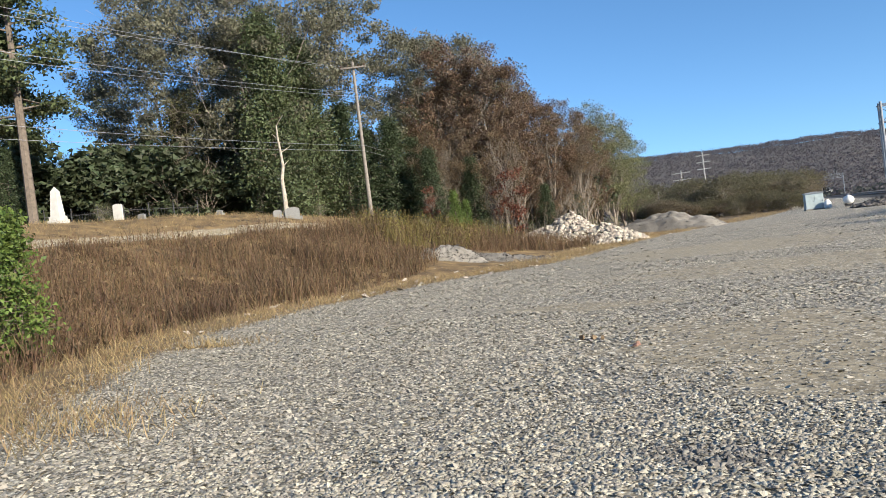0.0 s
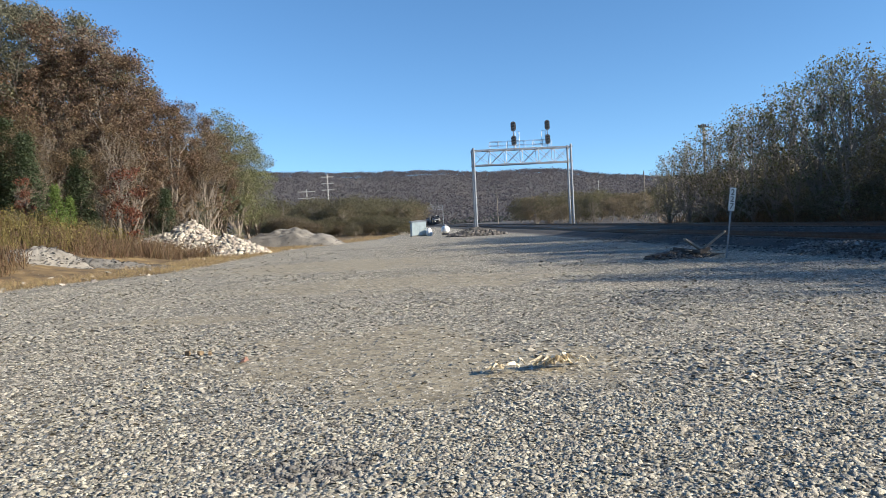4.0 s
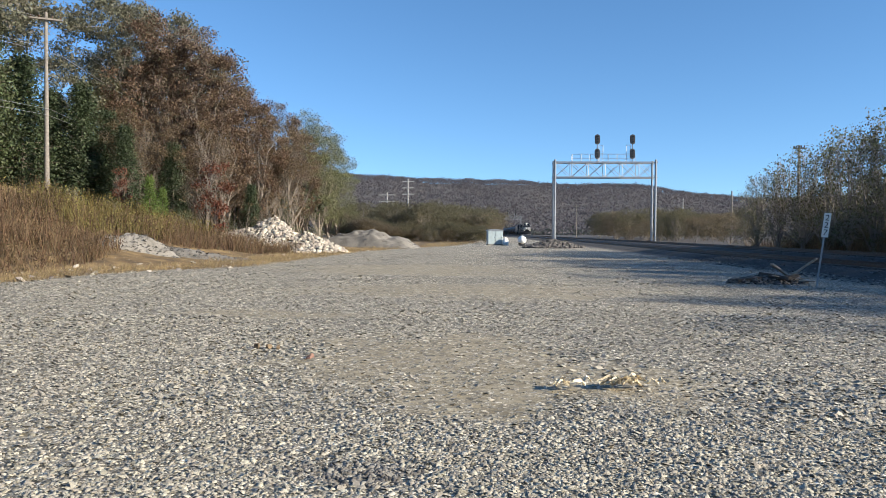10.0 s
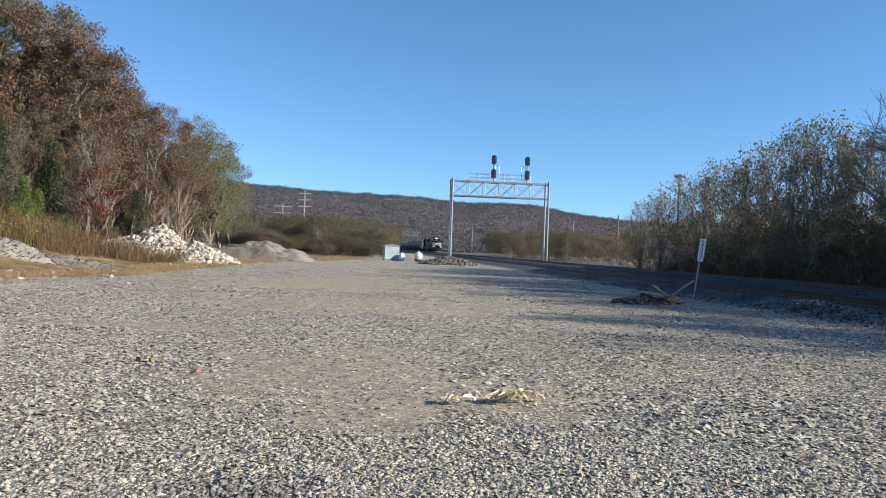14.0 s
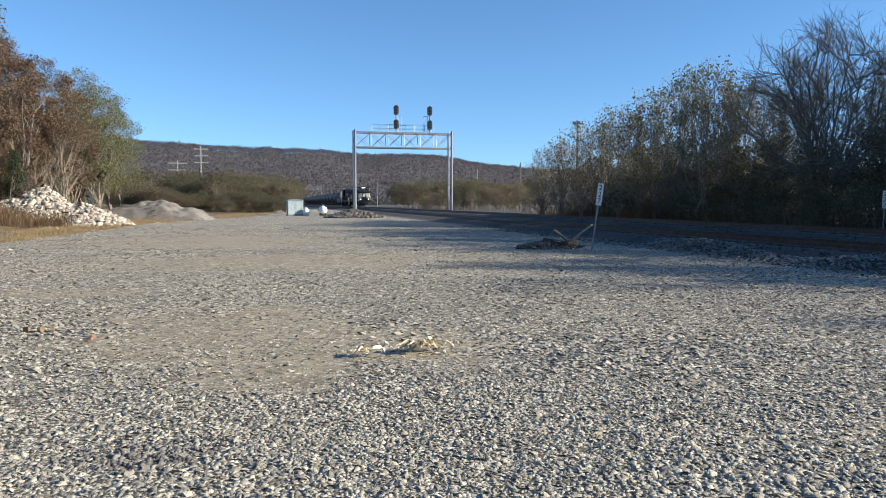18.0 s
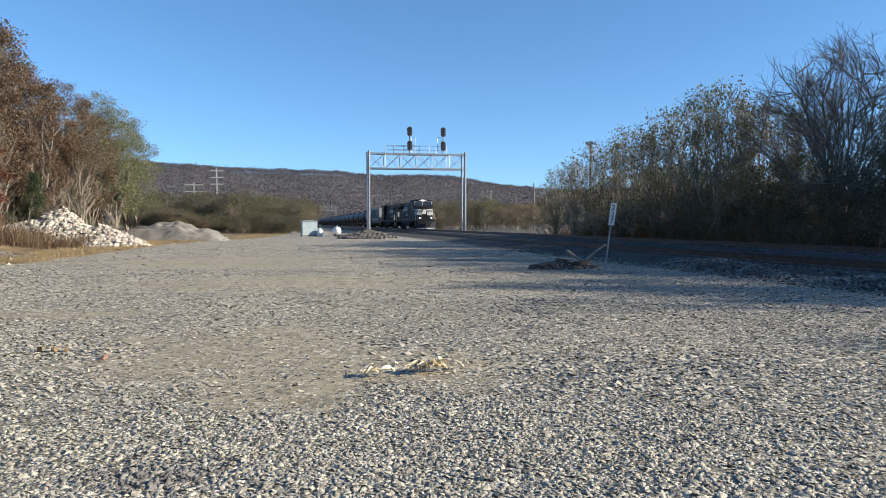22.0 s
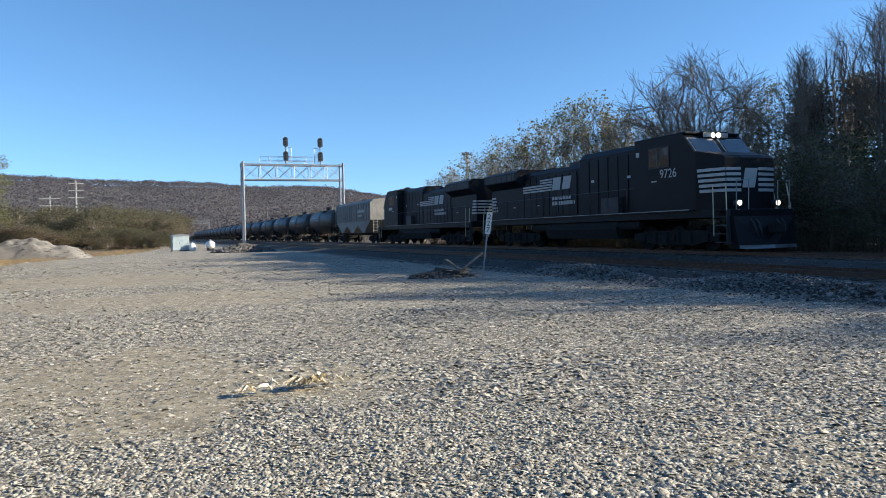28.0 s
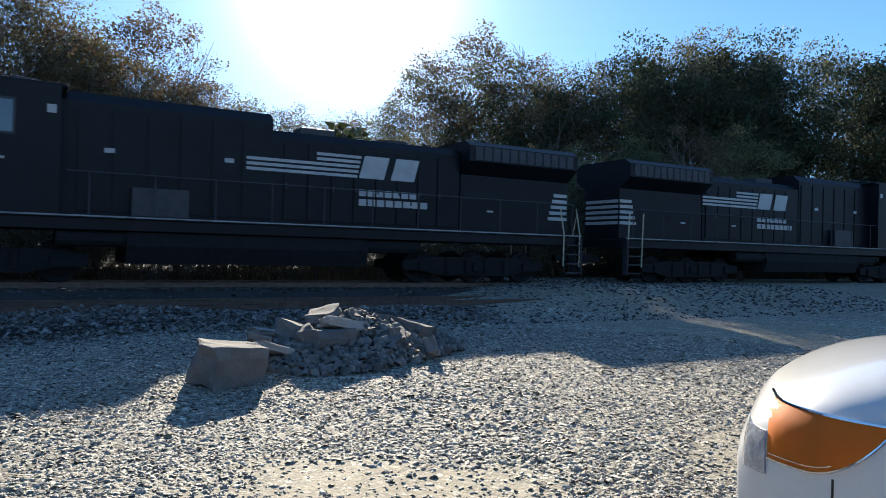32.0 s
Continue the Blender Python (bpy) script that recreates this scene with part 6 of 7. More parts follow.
def locomotive(lead, label):
    t = thing("locomotive", pose(0, 0, 0), label, "locomotive", "locomotives")
    wheels = []
    for x in (6.85, -7.35):
        wheels += bogie(t, x, (-2.0, 0.0, 2.0), 0.52, 5.4)
    part("underframe", Shape().box(-11.5, 10.6, -1.45, 1.45, 1.32, 1.62, bevel=0.02), LOCO_BLACK, t)
    for y in (-1.53, 1.53):
        deck = part("walkway", Shape().box(-11.4, 8.6, min(y, y * 0.62), max(y, y * 0.62), 1.62, 1.68), LOCO_BLACK, t)
        part("edge_stripe", Shape().box(-11.4, 8.4, y * 1.006 - 0.006, y * 1.006 + 0.006, 1.645, 1.683), EDGE_WHITE, deck, "thin grimy white edge line")
    part("fuel_tank", Shape().prism([(-1.35, 1.3), (-1.5, 0.95), (-1.35, 0.5), (1.35, 0.5), (1.5, 0.95), (1.35, 1.3)], -3.3, 3.3, "x"), GRIME, t)
    for x in (-4.2, 4.0):
        for y in (-1.2, 1.2):
            part("air_reservoir", Shape().tube((x - 0.9, y, 1.1), (x + 0.9, y, 1.1), 0.2, n=12), GRIME, t)
    # hoods
    hood = part("high_hood", Shape().prism([(-0.98, 1.66), (-0.98, 4.55), (-0.7, 4.82), (0.7, 4.82), (0.98, 4.55), (0.98, 1.66)], -0.5, 4.85, "x"), LOCO_BLACK, t)
    low = part("engine_hood", Shape().prism([(-0.96, 1.66), (-0.96, 4.15), (-0.75, 4.36), (0.75, 4.36), (0.96, 4.15), (0.96, 1.66)], -6.7, -0.5, "x"), LOCO_BLACK, t)
    rad = part("radiator_hood", Shape().prism([(-0.96, 1.66), (-0.96, 3.55), (-1.5, 3.95), (-1.5, 4.45), (-1.2, 4.62), (1.2, 4.62), (1.5, 4.45), (1.5, 3.95), (0.96, 3.55), (0.96, 1.66)], -11.2, -6.75, "x"), LOCO_BLACK, t)
    for y in (-1.505, 1.505):
        for k in range(12):
            x = -10.85 + 0.34 * k
            part("radiator_louvre", Shape().box(x - 0.14, x + 0.14, y - 0.012, y + 0.012, 4.0, 4.42), DARK_STEEL, rad)
    # white stripes round the tail of the hood
    for k in range(5):
        z = 2.2 + 0.205 * k
        for y in (-0.968, 0.968):
            part("tail_stripe", Shape().box(-11.18, -10.35 - 0.06 * k, y - 0.008, y + 0.008, z, z + 0.115), LOCO_WHITE, rad)
        part("tail_stripe", Shape().box(-11.215, -11.2, -0.9, 0.9, z, z + 0.115), LOCO_WHITE, rad)
    for y in (-0.985, 0.985):
        for k in range(8):
            x = -6.2 + 0.72 * k
            d = part("hood_door", Shape().box(x - 0.33, x + 0.33, y - 0.018, y + 0.018, 1.8, 4.0, bevel=0.01), LOCO_BLACK, low)
            part("latch", Shape().box(x + 0.24, x + 0.29, y - 0.04, y + 0.04, 2.7, 2.85), DARK_STEEL, d)
        for k in range(6):
            x = 0.0 + 0.82 * k
            part("hood_panel", Shape().box(x - 0.36, x + 0.36, y * 1.012 - 0.015, y * 1.012 + 0.015, 1.8, 4.4, bevel=0.01), LOCO_BLACK, hood)
        part("equipment_box", Shape().box(1.8, 3.2, y * 1.16 - 0.13, y * 1.16 + 0.13, 1.7, 2.45, bevel=0.02), DARK_STEEL, t, "grey equipment locker")
    part("exhaust_stack", Shape().box(-2.6, -1.5, -0.35, 0.35, 4.34, 4.62, bevel=0.03), DARK_STEEL, t)
    part("roof_fan", Shape().tube((-4.6, 0, 4.34), (-4.6, 0, 4.48), 0.6, n=20), DARK_STEEL, t)
    part("roof_fan", Shape().tube((-8.8, 0, 4.6), (-8.8, 0, 4.7), 0.75, n=20), DARK_STEEL, t)
    # cab and nose
    cab = part("cab", Shape().prism([(4.85, 1.66), (8.75, 1.66), (8.75, 3.9), (8.1, 4.62), (7.9, 4.78), (4.85, 4.78)], -1.5, 1.5), LOCO_BLACK, t)
    part("cab_roof", Shape().box(4.7, 8.05, -1.42, 1.42, 4.76, 4.86, bevel=0.04).box(5.4, 6.8, -0.6, 0.6, 4.85, 5.02, bevel=0.05), LOCO_BLACK, cab)
    nose = Shape()
    a = [(8.72, 1.55), (10.05, 1.55), (10.05, 3.6), (9.9, 3.72), (8.72, 3.98)]
    n = len(a)
    v = [(u + 0.0, y * (0.80 if u > 9 and abs(y) > 1 else 1.0), w) for y in (-1.5, 1.5) for u, w in a]
    mid = [(u + (0.12 if u > 9 else 0), y, w) for y in (-0.55, 0.55) for u, w in a]
    allv = v[:n] + mid[:n] + mid[n:] + v[n:]
    fc = [tuple(range(n)), tuple(range(4 * n - 1, 3 * n - 1, -1))]
    for s in range(3):
        fc += [(s * n + i, s * n + (i + 1) % n, (s + 1) * n + (i + 1) % n, (s + 1) * n + i) for i in range(n)]
    nose.add(allv, fc)
    snout = part("nose", nose, LOCO_BLACK, t)
    for y in (-0.77, 0.77):
        pane = part("windshield", Shape().box(-0.40, 0.40, -0.60, 0.60, -0.015, 0.015, pose(8.46, y, 4.26, 0, 48, 0), bevel=0.01), WINDOW, cab, "sky-bright sloping windshield")
        part("windshield_gasket", Shape().box(-0.45, 0.45, -0.65, 0.65, -0.012, 0.006, pose(8.45, y, 4.25, 0, 48, 0)), LOCO_WHITE, pane, "pale window surround")
    for y in (-1.512, 1.512):
        for x0, x1 in ((5.85, 6.45), (6.52, 7.12)):
            p = part("side_window", Shape().box(x0, x1, y - 0.012, y + 0.012, 3.55, 4.32, bevel=0.008), WINDOW, cab)
            fr = Shape().box(x0 - 0.05, x0, y - 0.02, y + 0.02, 3.5, 4.37).box(x1, x1 + 0.05, y - 0.02, y + 0.02, 3.5, 4.37).box(x0, x1, y - 0.02, y + 0.02, 3.5, 3.55).box(x0, x1, y - 0.02, y + 0.02, 4.32, 4.37)
            part("window_frame", fr, DARK_STEEL, p)
        part("cab_badge", Shape().box(4.95, 5.15, y - 0.01, y + 0.01, 4.1, 4.3), LOCO_WHITE, cab, "small white square")
        part("cab_badge", Shape().box(6.0, 6.35, y - 0.01, y + 0.01, 2.92, 2.98), LOCO_WHITE, cab, "small white bar")
    for i, y in enumerate((-1.52, 1.52)):
        part("road_number", lettering("9726", 0.54, LOCO_WHITE), None, cab, "white road number", pose(7.1, y, 3.22, 0, 0, 0 if y < 0 else 180)) if lead else part("road_number", Shape().box(6.35, 7.4, y - 0.006, y + 0.006, 3.08, 3.32), LOCO_WHITE, cab, "white number bar")
    # white nose stripes on both flanks and on the face
    for k in range(5):
        z = 2.30 + 0.205 * k
        for y in (-1, 1):
            x0 = 8.98 - 0.035 * k
            part("nose_stripe", Shape().add([(x0, y * 1.515, z), (9.0, y * 1.515, z), (10.06, y * 1.212, z), (10.06, y * 1.212, z + 0.115), (9.0, y * 1.515, z + 0.115), (x0, y * 1.515, z + 0.115), (x0, y * 1.45, z), (10.02, y * 1.15, z), (10.02, y * 1.15, z + 0.115), (x0, y * 1.45, z + 0.115)], [(0, 1, 4, 5), (1, 2, 3, 4), (6, 9, 8, 7), (0, 5, 9, 6), (2, 7, 8, 3), (0, 6, 7, 2, 1), (5, 4, 3, 8, 9)]), LOCO_WHITE, snout)
            part("nose_stripe", Shape().add([(10.065, y * 1.17, z), (10.185, y * 0.56, z), (10.185, y * 0.56, z + 0.115), (10.065, y * 1.17, z + 0.115), (10.03, y * 1.15, z), (10.15, y * 0.56, z), (10.15, y * 0.56, z + 0.115), (10.03, y * 1.15, z + 0.115)], [(0, 1, 2, 3), (4, 7, 6, 5), (0, 4, 5, 1), (3, 2, 6, 7), (0, 3, 7, 4), (1, 5, 6, 2)]), LOCO_WHITE, snout)
        part("nose_stripe", Shape().box(10.172, 10.19, 0.30, 0.55, z, z + 0.115), LOCO_WHITE, snout)
    part("nose_emblem", Shape().prism([(-0.5, 2.45), (0.1, 2.45), (0.25, 3.2), (-0.35, 3.2)], 10.172, 10.195, "x"), LOCO_WHITE, snout, "white slanted emblem block")
    # hood emblem: stripes that run into two slanted blocks, with bars for the words below
    for y in (-1, 1):
        yy = y * 1.012
        # the emblem reads from the left on either flank
        flip = (lambda u: u) if y < 0 else (lambda u: (-8.1 if lead else -6.5) - u)
        for k in range(5):
            x0 = -6.75 if k < 3 else -4.7
            u0, u1 = sorted((flip(x0), flip(-3.42 + 0.03 * k)))
            part("hood_stripe", Shape().box(u0, u1, yy - 0.008, yy + 0.008, 3.16 + 0.145 * k, 3.245 + 0.145 * k), LOCO_WHITE, low)
        for x0, x1 in ((-3.36, -2.44), (-2.30, -1.4)):
            part("emblem_block", Shape().prism([(flip(x0), 3.16), (flip(x1 - 0.1), 3.16), (flip(x1 + 0.08), 3.84), (flip(x0 + 0.18), 3.84)], yy - 0.008, yy + 0.008), LOCO_WHITE, low, "white slanted emblem block")
        for z, x0, x1, m_ in ((2.62, -3.35, -1.35, 7), (2.33, -3.35, -0.95, 8)):
            for k in range(m_):
                w = (x1 - x0) / m_
                u0, u1 = sorted((flip(x0 + k * w), flip(x0 + (k + 0.8) * w)))
                part("word_bar", Shape().box(u0, u1, yy - 0.006, yy + 0.006, z, z + 0.2), LOCO_WHITE, low)
        for x in (-8.0, -5.0, 0.6, 3.6):
            part("small_plate", Shape().box(x, x + 0.25, y * 1.03 - 0.006, y * 1.03 + 0.006, 2.35 if x < 0 else 3.3, 2.41 if x < 0 else 3.42), LOCO_WHITE, t)
    # lights
    brow = part("light_housing", Shape().box(7.75, 8.22, -0.62, 0.62, 4.6, 4.88, bevel=0.03), LOCO_BLACK, cab)
    for y in (-0.14, 0.14):
        part("headlight", Shape().tube((8.2, y, 4.72), (8.25, y, 4.72), 0.1, n=14), LAMP if lead else LENS_OFF, brow, "lit headlight" if lead else "")
    for y in (-0.43, 0.43):
        part("number_board", Shape().box(8.215, 8.23, y - 0.2, y + 0.2, 4.63, 4.82), EDGE_WHITE, brow, "pale number board")
    for y in (-0.95, 0.95):
        ditch = part("ditch_light", Shape().tube((10.3, y, 1.85), (10.5, y, 1.85), 0.13, n=14), DARK_STEEL, t)
        part("ditch_lens", Shape().tube((10.49, y, 1.85), (10.52, y, 1.85), 0.1, n=14), LAMP if lead else LENS_OFF, ditch)
    # front end
    part("front_platform", Shape().box(10.0, 10.75, -1.45, 1.45, 1.35, 1.6, bevel=0.02), LOCO_BLACK, t)
    part("pilot", Shape().add([(10.75, -1.5, 1.35), (10.75, 1.5, 1.35), (10.95, 1.4, 0.12), (11.25, 0, 0.12), (10.95, -1.4, 0.12), (10.4, -1.5, 1.35), (10.4, 1.5, 1.35), (10.5, 1.4, 0.12), (10.5, -1.4, 0.12), (10.85, 0, 1.35)], [(0, 4, 3, 9), (1, 9, 3, 2), (5, 8, 4, 0), (6, 1, 2, 7), (5, 6, 7, 8), (8, 7, 2, 3, 4), (0, 9, 1, 6, 5)]), LOCO_BLACK, t, "black snow plough pilot")
    part("pilot_edge", Shape().add([(10.95, -1.4, 0.12), (11.27, 0, 0.12), (10.95, 1.4, 0.12), (10.95, 1.41, 0.26), (11.25, 0, 0.26), (10.95, -1.41, 0.26), (10.85, 0, 0.2)], [(0, 1, 4, 5), (1, 2, 3, 4), (0, 5, 6), (2, 6, 3), (3, 6, 4), (4, 6, 5), (0, 6, 1), (1, 6, 2)]), STEEL, t, "bright worn steel edge")
    coupler(t, 10.6, 1), coupler(t, -11.4, -1)
    for y in (-0.75, -0.5, 0.5, 0.75):
        part("air_hose", Shape().path([(10.8, y, 1.25), (11.0, y, 1.05), (11.1, y * 0.95, 0.75), (11.05, y * 0.8, 0.55)], 0.035, 6), TRIM_BLACK, t)
    for x0, s in ((10.55, 1), (-11.35, -1)):
        for y in (-1, 1):
            st = Shape()
            for k in range(4):
                st.box(min(x0 - 0.65 * s, x0), max(x0 - 0.65 * s, x0), y * 1.5 - 0.12, y * 1.5 + 0.12, 0.35 + 0.32 * k, 0.39 + 0.32 * k)
            st.box(x0 - 0.02, x0 + 0.02, y * 1.5 - 0.13, y * 1.5 + 0.13, 0.3, 1.6)
            part("step", st, DARK_STEEL, t)
            hr = Shape()
            for dx in (0.05, 0.75):
                hr.path([(x0 - dx * s, y * 1.56, 0.6), (x0 - dx * s, y * 1.58, 1.7), (x0 - (dx + 0.12) * s, y * 1.5, 2.6)], 0.022, 6)
            part("grab_rail", hr, YELLOW, t, "pale grab rail")
    for y in (-1, 1):
        hr = Shape()
        hr.tube((-11.0, y * 1.5, 2.75), (4.7, y * 1.5, 2.75), 0.02, n=5)
        for k in range(11):
            hr.tube((-11.0 + 1.52 * k, y * 1.5, 1.68), (-11.0 + 1.52 * k, y * 1.5, 2.75), 0.02, n=5)
        part("handrail", hr, DARK_STEEL, t)
    for y in (-1.3, 1.3):
        part("front_handrail", Shape().path([(10.7, y, 1.6), (10.72, y, 2.7), (10.72, y * 0.55, 2.7), (10.7, y * 0.55, 1.6)], 0.022, 6), STEEL, t)
    part("horn", Shape().tube((5.3, 0.3, 5.05), (5.9, 0.3, 5.05), 0.03, 0.09).tube((5.3, 0.1, 5.05), (5.8, 0.1, 5.05), 0.03, 0.08), DARK_STEEL, cab)
    return t, wheels


def hopper_wagon(label, paint):
    t = thing("covered_hopper", pose(0, 0, 0), label, "freight wagon", "freight wagons")
    wheels = bogie(t, 6.4, (-0.87, 0.87), 0.46, 2.5) + bogie(t, -6.4, (-0.87, 0.87), 0.46, 2.5)
    part("body", Shape().prism([(-7.4, 2.4), (-4.9, 1.1), (-4.2, 1.1), (-2.3, 1.9), (-0.4, 1.1), (0.4, 1.1), (2.3, 1.9), (4.2, 1.1), (4.9, 1.1), (7.4, 2.4), (7.4, 4.2), (-7.4, 4.2)], -1.52, 1.52), paint, t)
    part("roof", Shape().prism([(-1.52, 4.2), (-1.1, 4.5), (1.1, 4.5), (1.52, 4.2)], -7.4, 7.4, "x"), paint, t)
    rib = Shape().box(-0.05, 0.05, -0.05, 0.05, 2.3, 4.2).data("rib", paint)
    for k in range(15):
        for y in (-1.56, 1.56):
            part("rib", rib, None, t, at=pose(-7.0 + k, y, 0))
    for x in (-5.2, -1.8, 1.8, 5.2):
        part("hatch", Shape().box(x - 1.3, x + 1.3, -0.35, 0.35, 4.48, 4.62, bevel=0.02), paint, t)
    part("sill", Shape().box(-8.4, 8.4, -0.3, 0.3, 0.85, 1.1).box(-8.4, -6.6, -1.4, 1.4, 1.05, 1.12).box(6.6, 8.4, -1.4, 1.4, 1.05, 1.12), GRIME, t)
    for s in (-1, 1):
        lad = Shape()
        for y in (-1.45, -1.0):
            lad.tube((s * 8.2, y, 1.1), (s * 8.2, y, 4.3), 0.025, n=5)
        for k in range(10):
            lad.tube((s * 8.2, -1.45, 1.3 + 0.3 * k), (s * 8.2, -1.0, 1.3 + 0.3 * k), 0.018, n=5)
        lad.tube((s * 8.2, -1.45, 4.25), (s * 7.4, -1.45, 4.25), 0.025, n=5)
        part("end_ladder", lad, paint, t)
        coupler(t, s * 8.4, s)
    part("lettering_bar", Shape().box(2.9, 5.6, -1.63, -1.61, 3.2, 3.5).box(2.9, 4.6, -1.63, -1.61, 2.8, 3.0), LOCO_WHITE, t, "faded pale lettering bars")
    return t, wheels


def tank_wagon():
    t = thing("tank_wagon", pose(0, 0, 0), "black tank wagon with a railed hatch platform", "freight wagon", "freight wagons")
    wheels = bogie(t, 5.7, (-0.87, 0.87), 0.46, 2.5) + bogie(t, -5.7, (-0.87, 0.87), 0.46, 2.5)
    prof = [(0.05, -7.35), (0.8, -7.2), (1.3, -6.9), (1.52, -6.4), (1.54, -0.1), (1.54, 0.1), (1.52, 6.4), (1.3, 6.9), (0.8, 7.2), (0.05, 7.35)]
    part("tank", Shape().lathe(prof, 28, pose(0, 0, 2.72, 0, 90)), TANK_BLACK, t, smooth=True)
    part("hatch", Shape().tube((0, 0, 4.15), (0, 0, 4.55), 0.5, n=16).tube((0, 0, 4.55), (0, 0, 4.62), 0.54, n=16), TANK_BLACK, t)
    pl = Shape().box(-1.2, 1.2, -1.2, -0.55, 4.12, 4.16).box(-1.2, 1.2, 0.55, 1.2, 4.12, 4.16)
    for y in (-1.2, 1.2):
        pl.tube((-1.2, y, 4.9), (1.2, y, 4.9), 0.02, n=5)
        for x in (-1.2, 0, 1.2):
            pl.tube((x, y, 4.12), (x, y, 4.9), 0.02, n=5)
    part("platform", pl, DARK_STEEL, t)
    part("sill", Shape().box(-8.0, -5.0, -0.3, 0.3, 0.85, 1.12).box(-7.9, -6.6, -1.4, 1.4, 1.1, 1.17), GRIME, t)
    part("sill", Shape().box(5.0, 8.0, -0.3, 0.3, 0.85, 1.12).box(6.6, 7.9, -1.4, 1.4, 1.1, 1.17), GRIME, t)
    for x in (-5.7, 5.7):
        part("saddle", Shape().prism([(-1.3, 1.15), (1.3, 1.15), (1.35, 2.1), (0.9, 1.55), (0, 1.35), (-0.9, 1.55), (-1.35, 2.1)], x - 0.25, x + 0.25, "x"), GRIME, t)
    for y in (-1.56, 1.56):
        lad = Shape()
        for x in (-0.25, 0.25):
            lad.path([(x, y, 0.9), (x, y, 2.9), (x, y * 0.78, 4.12)], 0.022, 5)
        for k in range(9):
            lad.tube((-0.25, y, 1.0 + 0.24 * k), (0.25, y, 1.0 + 0.24 * k), 0.016, n=4)
        part("ladder", lad, DARK_STEEL, t)
    for s in (-1, 1):
        coupler(t, s * 7.9, s)
        er = Shape()
        for y in (-1.35, 1.35):
            er.tube((s * 7.85, y, 1.15), (s * 7.85, y, 2.1), 0.02, n=5)
        er.tube((s * 7.85, -1.35, 2.1), (s * 7.85, 1.35, 2.1), 0.02, n=5)
        part("end_rail", er, DARK_STEEL, t)
    part("lettering_bar", Shape().box(-4.4, -2.6, -1.45, -1.40, 3.1, 3.35), LOCO_WHITE, t, "faded pale lettering bar")
    return t, wheels


TRAIN = []          # thing, its centre behind the train's front, wheelsets, wheel radius, 1 forwards or -1 backwards
lo, wh = locomotive(True, "black diesel locomotive with white stripes, headlights lit")
TRAIN.append((lo, 11.15, wh, 0.52, 1))
lo, wh = locomotive(False, "black diesel locomotive with white stripes, coupled tail to tail")
TRAIN.append((lo, 36.05, wh, 0.52, -1))
hop, hw = hopper_wagon("light grey covered hopper wagon with a railed end", HOPPER_GREY)
TRAIN.append((hop, 57.15, hw, 0.46, 1))
back = 66.15
tank, tw = tank_wagon()
for k in range(22):
    TRAIN.append((tank if k == 0 else copy_thing(tank, pose(0, 0, 0)), back + 8.6, tw if k == 0 else [], 0.46, 1))
    back += 17.2

SPEED, PASSES = 15.55, 29.408


def motions():
    """The train runs past on the main track; the engines' wheels turn with it."""
    run = math.hypot(1, track_slope(0))
    head = math.degrees(math.atan2(-1, -track_slope(0)))
    times = [0, 0.1] + [0.1 + 1.06 * k for k in range(1, 30)] + [31.9, 32.0]
    for t_, behind, wheels_, r, way in TRAIN:
        rows = []
        for s in times:
            y = (SPEED * (PASSES - s) + behind) / run
            rows.append((s, pose(track_x(y), y, RAIL_Z + 0.005, 0, 0, head if way > 0 else head + 180)))
        walk(t_, rows)
    for t_, behind, wheels_, r, way in TRAIN[:2]:
        for w in wheels_:
            base = w.matrix_basis.translation.copy()
            walk(w, [(k / FPS, pose(*base, 0, math.degrees(way * SPEED * k / FPS / r) % 360, 0)) for k in range(0, 32 * FPS + 1)])


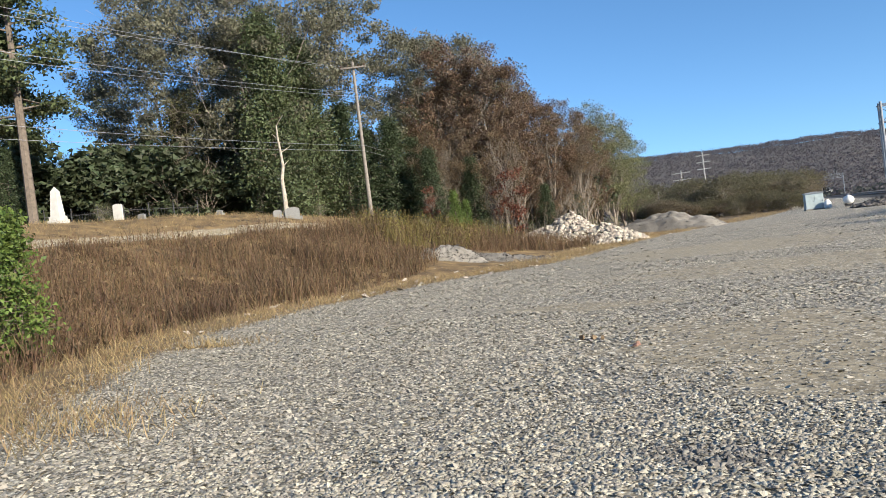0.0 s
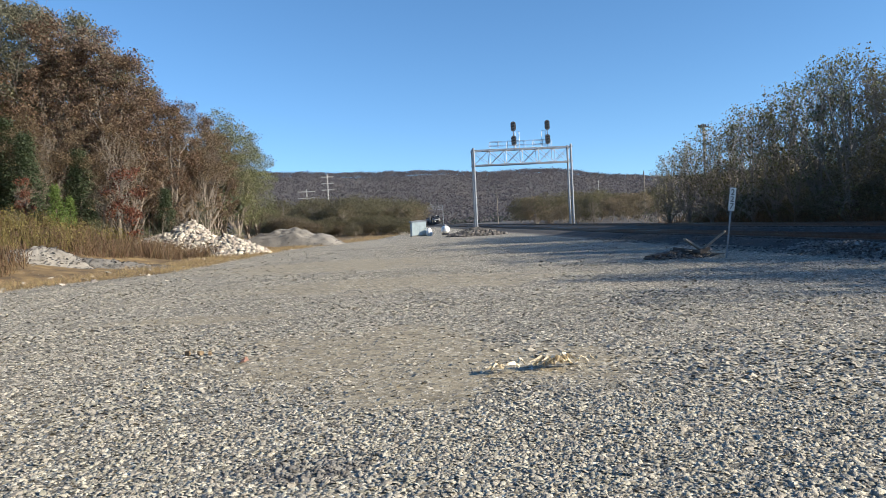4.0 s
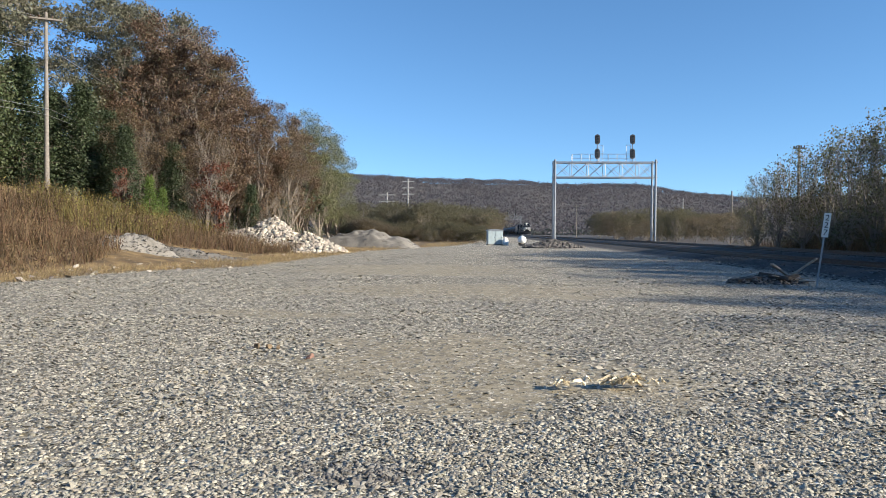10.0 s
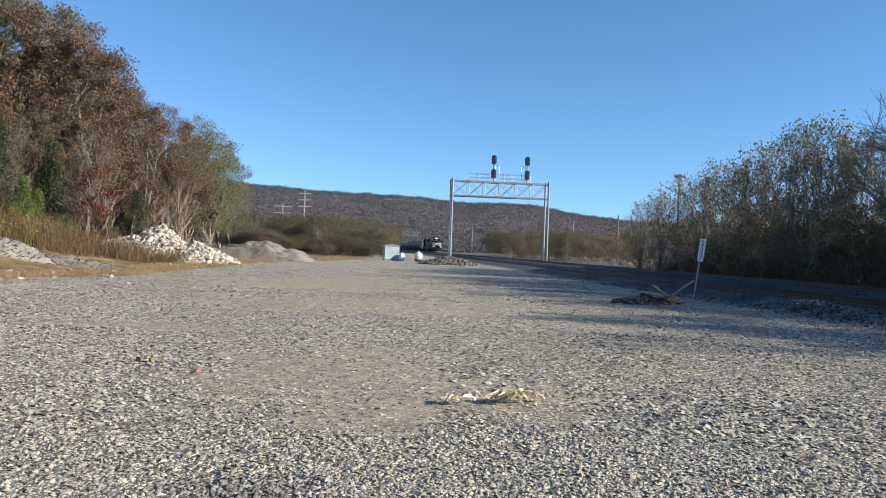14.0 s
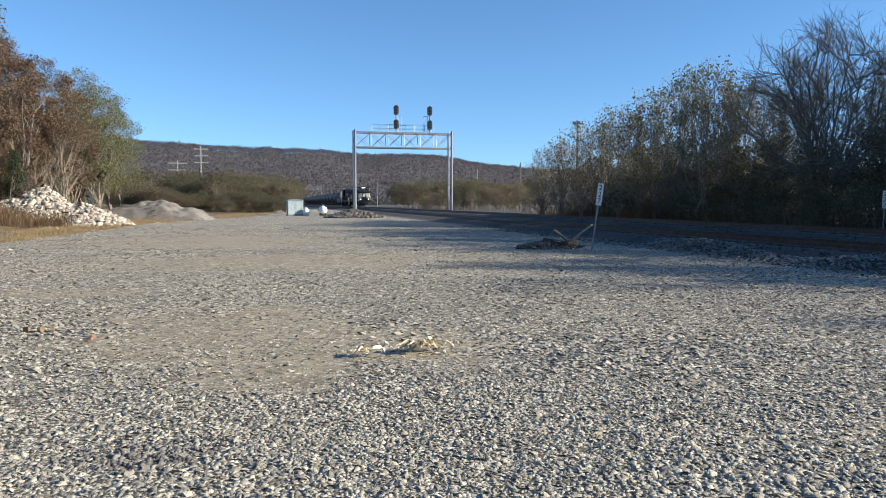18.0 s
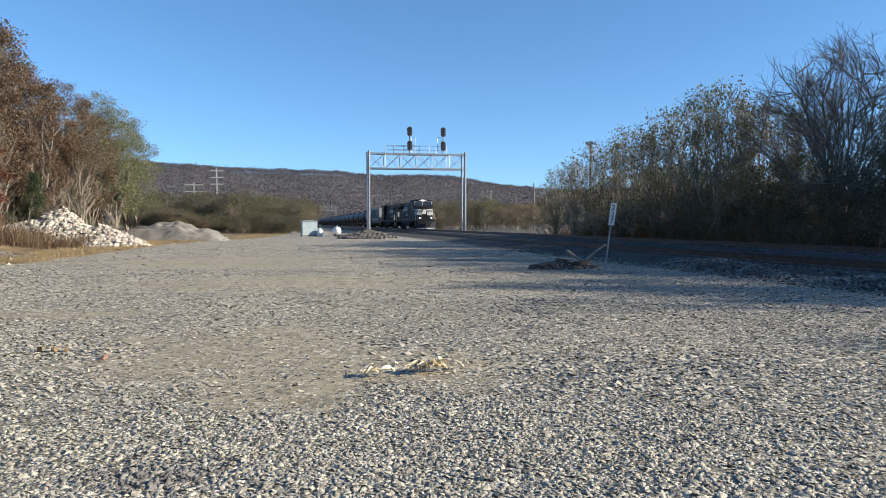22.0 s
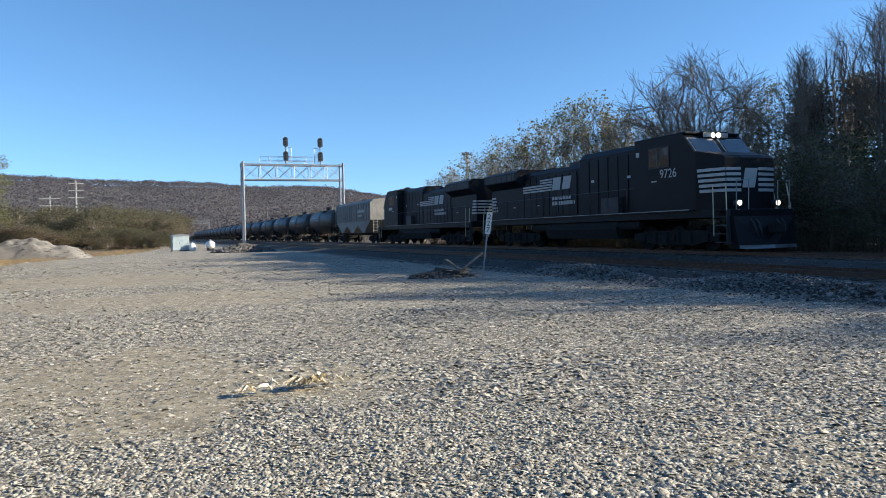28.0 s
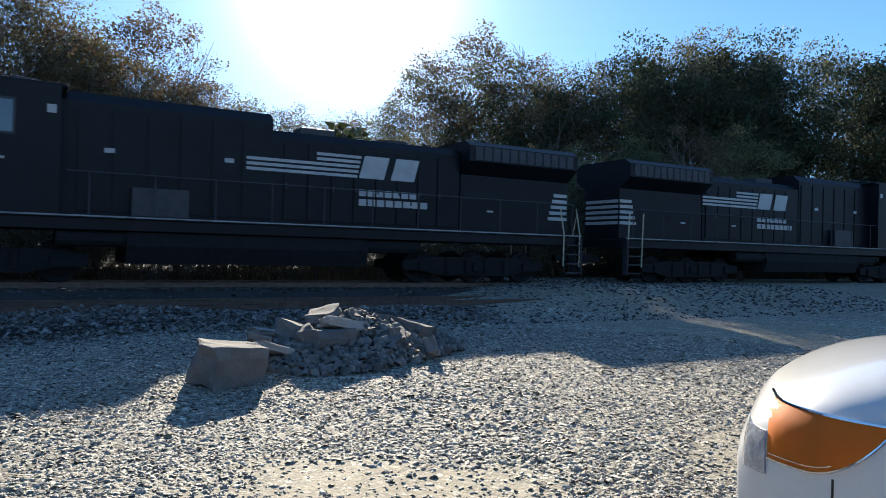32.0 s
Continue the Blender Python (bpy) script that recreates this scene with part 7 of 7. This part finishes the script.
# ---- parked car beside the camera ----
def parked_car(m):
    """A white sport-utility car; local x forward, seen by its front corner."""
    t = thing("car", m, "white sport utility car parked on the gravel", "car")
    def half(x, z):
        """Half width of the body at a place along it and a height."""
        w = 0.97 * (1 - 0.45 * max(0.0, (x - 1.7) / 0.8) ** 3 - 0.2 * max(0.0, (-2.0 - x) / 0.45) ** 3)
        lo, hi = low(x), high(x)
        q = min(1.0, abs(z - (lo + hi) / 2) / ((hi - lo) / 2))
        return w * (1 - q ** 4) ** 0.25

    def high(x):
        return lerp(x, [(-2.45, 0.98), (-2.38, 1.1), (-2.2, 1.18), (-1.0, 1.24), (1.2, 1.26), (1.7, 1.25), (1.9, 1.235), (2.0, 1.215), (2.1, 1.185), (2.2, 1.145), (2.3, 1.09), (2.38, 1.03), (2.44, 0.96), (2.48, 0.86)])

    def low(x):
        return lerp(x, [(-2.45, 0.6), (-2.3, 0.42), (-1.9, 0.34), (1.7, 0.34), (2.2, 0.38), (2.4, 0.44), (2.48, 0.54)])

    def skin(x0, x1, z_of, sides, off, nx=18, nz=6):
        """A panel lying just proud of the body between two heights."""
        sh = Shape()
        v = []
        for k in range(nx + 1):
            x = x0 + (x1 - x0) * k / nx
            a, b = z_of(x)
            for g in (off, -0.03):
                v += [(x, sides * (half(x, a + (b - a) * m / nz) + g * (1 if g < 0 or 0 < k < nx else 0.1)), a + (b - a) * m / nz) for m in range(nz + 1)]
        n = 2 * (nz + 1)
        f = []
        for k in range(nx):
            for g in (0, nz + 1):
                f += [(k * n + g + m, k * n + g + m + 1, (k + 1) * n + g + m + 1, (k + 1) * n + g + m) for m in range(nz)]
            f += [(k * n, k * n + nz + 1, (k + 1) * n + nz + 1, (k + 1) * n), (k * n + nz, k * n + 2 * nz + 1, (k + 1) * n + 2 * nz + 1, (k + 1) * n + nz)]
        return sh.add(v, f)

    secs = [-2.45, -2.42, -2.38, -2.3, -2.2, -2.0, -1.5, -0.5, 0.5, 1.2] + [1.5 + 0.04 * k for k in range(24)] + [2.45, 2.47, 2.48]
    v, n = [], 40
    for x in secs:
        zc, h = (low(x) + high(x)) / 2, (high(x) - low(x)) / 2
        w = half(x, zc)
        for k in range(n):
            a = 2 * math.pi * k / n
            c, s_ = math.cos(a), math.sin(a)
            v.append((x, w * math.copysign(abs(c) ** 0.5, c), zc + h * math.copysign(abs(s_) ** 0.5, s_)))
    f = [(k * n + i, k * n + (i + 1) % n, (k + 1) * n + (i + 1) % n, (k + 1) * n + i) for k in range(len(secs) - 1) for i in range(n)]
    f += [tuple(range(n - 1, -1, -1)), tuple(range((len(secs) - 1) * n, len(secs) * n))]
    body = part("body", Shape().add(v, f), CAR_WHITE, t, smooth=True)
    cab = Shape()
    cv = []
    for z, x0, x1, w in ((1.12, -2.25, 1.0, 0.90), (1.45, -2.1, 0.55, 0.83), (1.74, -1.8, 0.05, 0.70), (1.78, -1.5, -0.2, 0.6)):
        cv += [(x0, -w, z), (x1, -w * 0.96, z), (x1, w * 0.96, z), (x0, w, z)]
    cf = [(4 * k + i, 4 * k + (i + 1) % 4, 4 * k + 4 + (i + 1) % 4, 4 * k + 4 + i) for k in range(3) for i in range(4)] + [(12, 13, 14, 15)]
    cab.add(cv, cf)
    part("glasshouse", cab, WINDOW, t, "dark tinted windows")
    part("roof", Shape().box(-1.95, 0.1, -0.72, 0.72, 1.74, 1.81, bevel=0.03), CAR_WHITE, t)
    for y in (-0.85, 0.85):
        pil = Shape()
        for x0, x1 in ((1.0, 0.05), (-0.5, -0.6), (-2.2, -1.85)):
            pil.tube((x0, y * 1.03, 1.12), (x1, y * 0.84, 1.76), 0.045, 0.04, 6)
        part("window_pillar", pil, CAR_WHITE, t)
    for x in (-1.45, 1.45):
        for y in (-0.88, 0.88):
            w = part("wheel", Shape().lathe([(0.30, -0.12), (0.36, -0.10), (0.37, 0), (0.36, 0.10), (0.30, 0.12)], 28, pose(x, y, 0.37, 90)), TYRE, t)
            part("rim", Shape().lathe([(0.05, -0.125), (0.27, -0.12), (0.29, 0), (0.27, 0.12), (0.05, 0.125)], 20, pose(x, y, 0.37, 90)), CHROME, w)
            part("wheel_arch", Shape().lathe([(0.40, -0.09), (0.46, -0.1), (0.46, 0.1), (0.40, 0.09)], 28, pose(x, y * 1.03, 0.40, 90)), TRIM_BLACK, t)
    part("grille", Shape().box(2.40, 2.495, -0.40, 0.40, 0.60, 0.80, bevel=0.02), TRIM_BLACK, t)
    for s in (-1, 1):
        # wrap-round lamp: amber flank ending in a point, clear front, bright rim
        def foot(x):
            return 0.835 + 0.185 * (max(0.0, 2.24 - x) / 0.27) ** 2
        hl = part("headlight", skin(1.975, 2.36, lambda x: (foot(x), 1.035), s, 0.010, 22), AMBER, t, "amber wrap-round side lamp", smooth=True)
        part("clear_lamp", skin(2.365, 2.455, lambda x: (0.77, 0.93), s, 0.014), LAMP_CLEAR, hl, "clear chrome-backed lamp", smooth=True)
        xs = [1.975 + 0.385 * k / 16 for k in range(17)]
        part("lamp_rim", Shape().path([(x, s * (half(x, 1.04) + 0.008), 1.04) for x in xs], 0.007, 6).path([(x, s * (half(x, foot(x)) + 0.008), foot(x)) for x in xs], 0.005, 6), CHROME, hl)
        part("lamp_rim", Shape().path([(x, s * (half(x, foot(x) + 0.02) + 0.011), foot(x) + 0.02) for x in xs[7:]], 0.003, 5), CHROME, hl)
        part("panel_gap", skin(2.135, 2.143, lambda x: (0.42, 0.832), s, 0.002, 2, 12), TRIM_BLACK, body)
        part("panel_gap", skin(1.20, 1.206, lambda x: (0.45, 1.15), s, 0.002, 2, 12), TRIM_BLACK, body)
        mir = part("door_mirror", Shape().box(0.55, 0.75, s * 1.1 - 0.12, s * 1.1 + 0.12, 1.12, 1.28, bevel=0.04), CAR_WHITE, t)
    return t


parked_car(pose(0.655, -4.42, 0.02, 0, 0, 36))


motions()
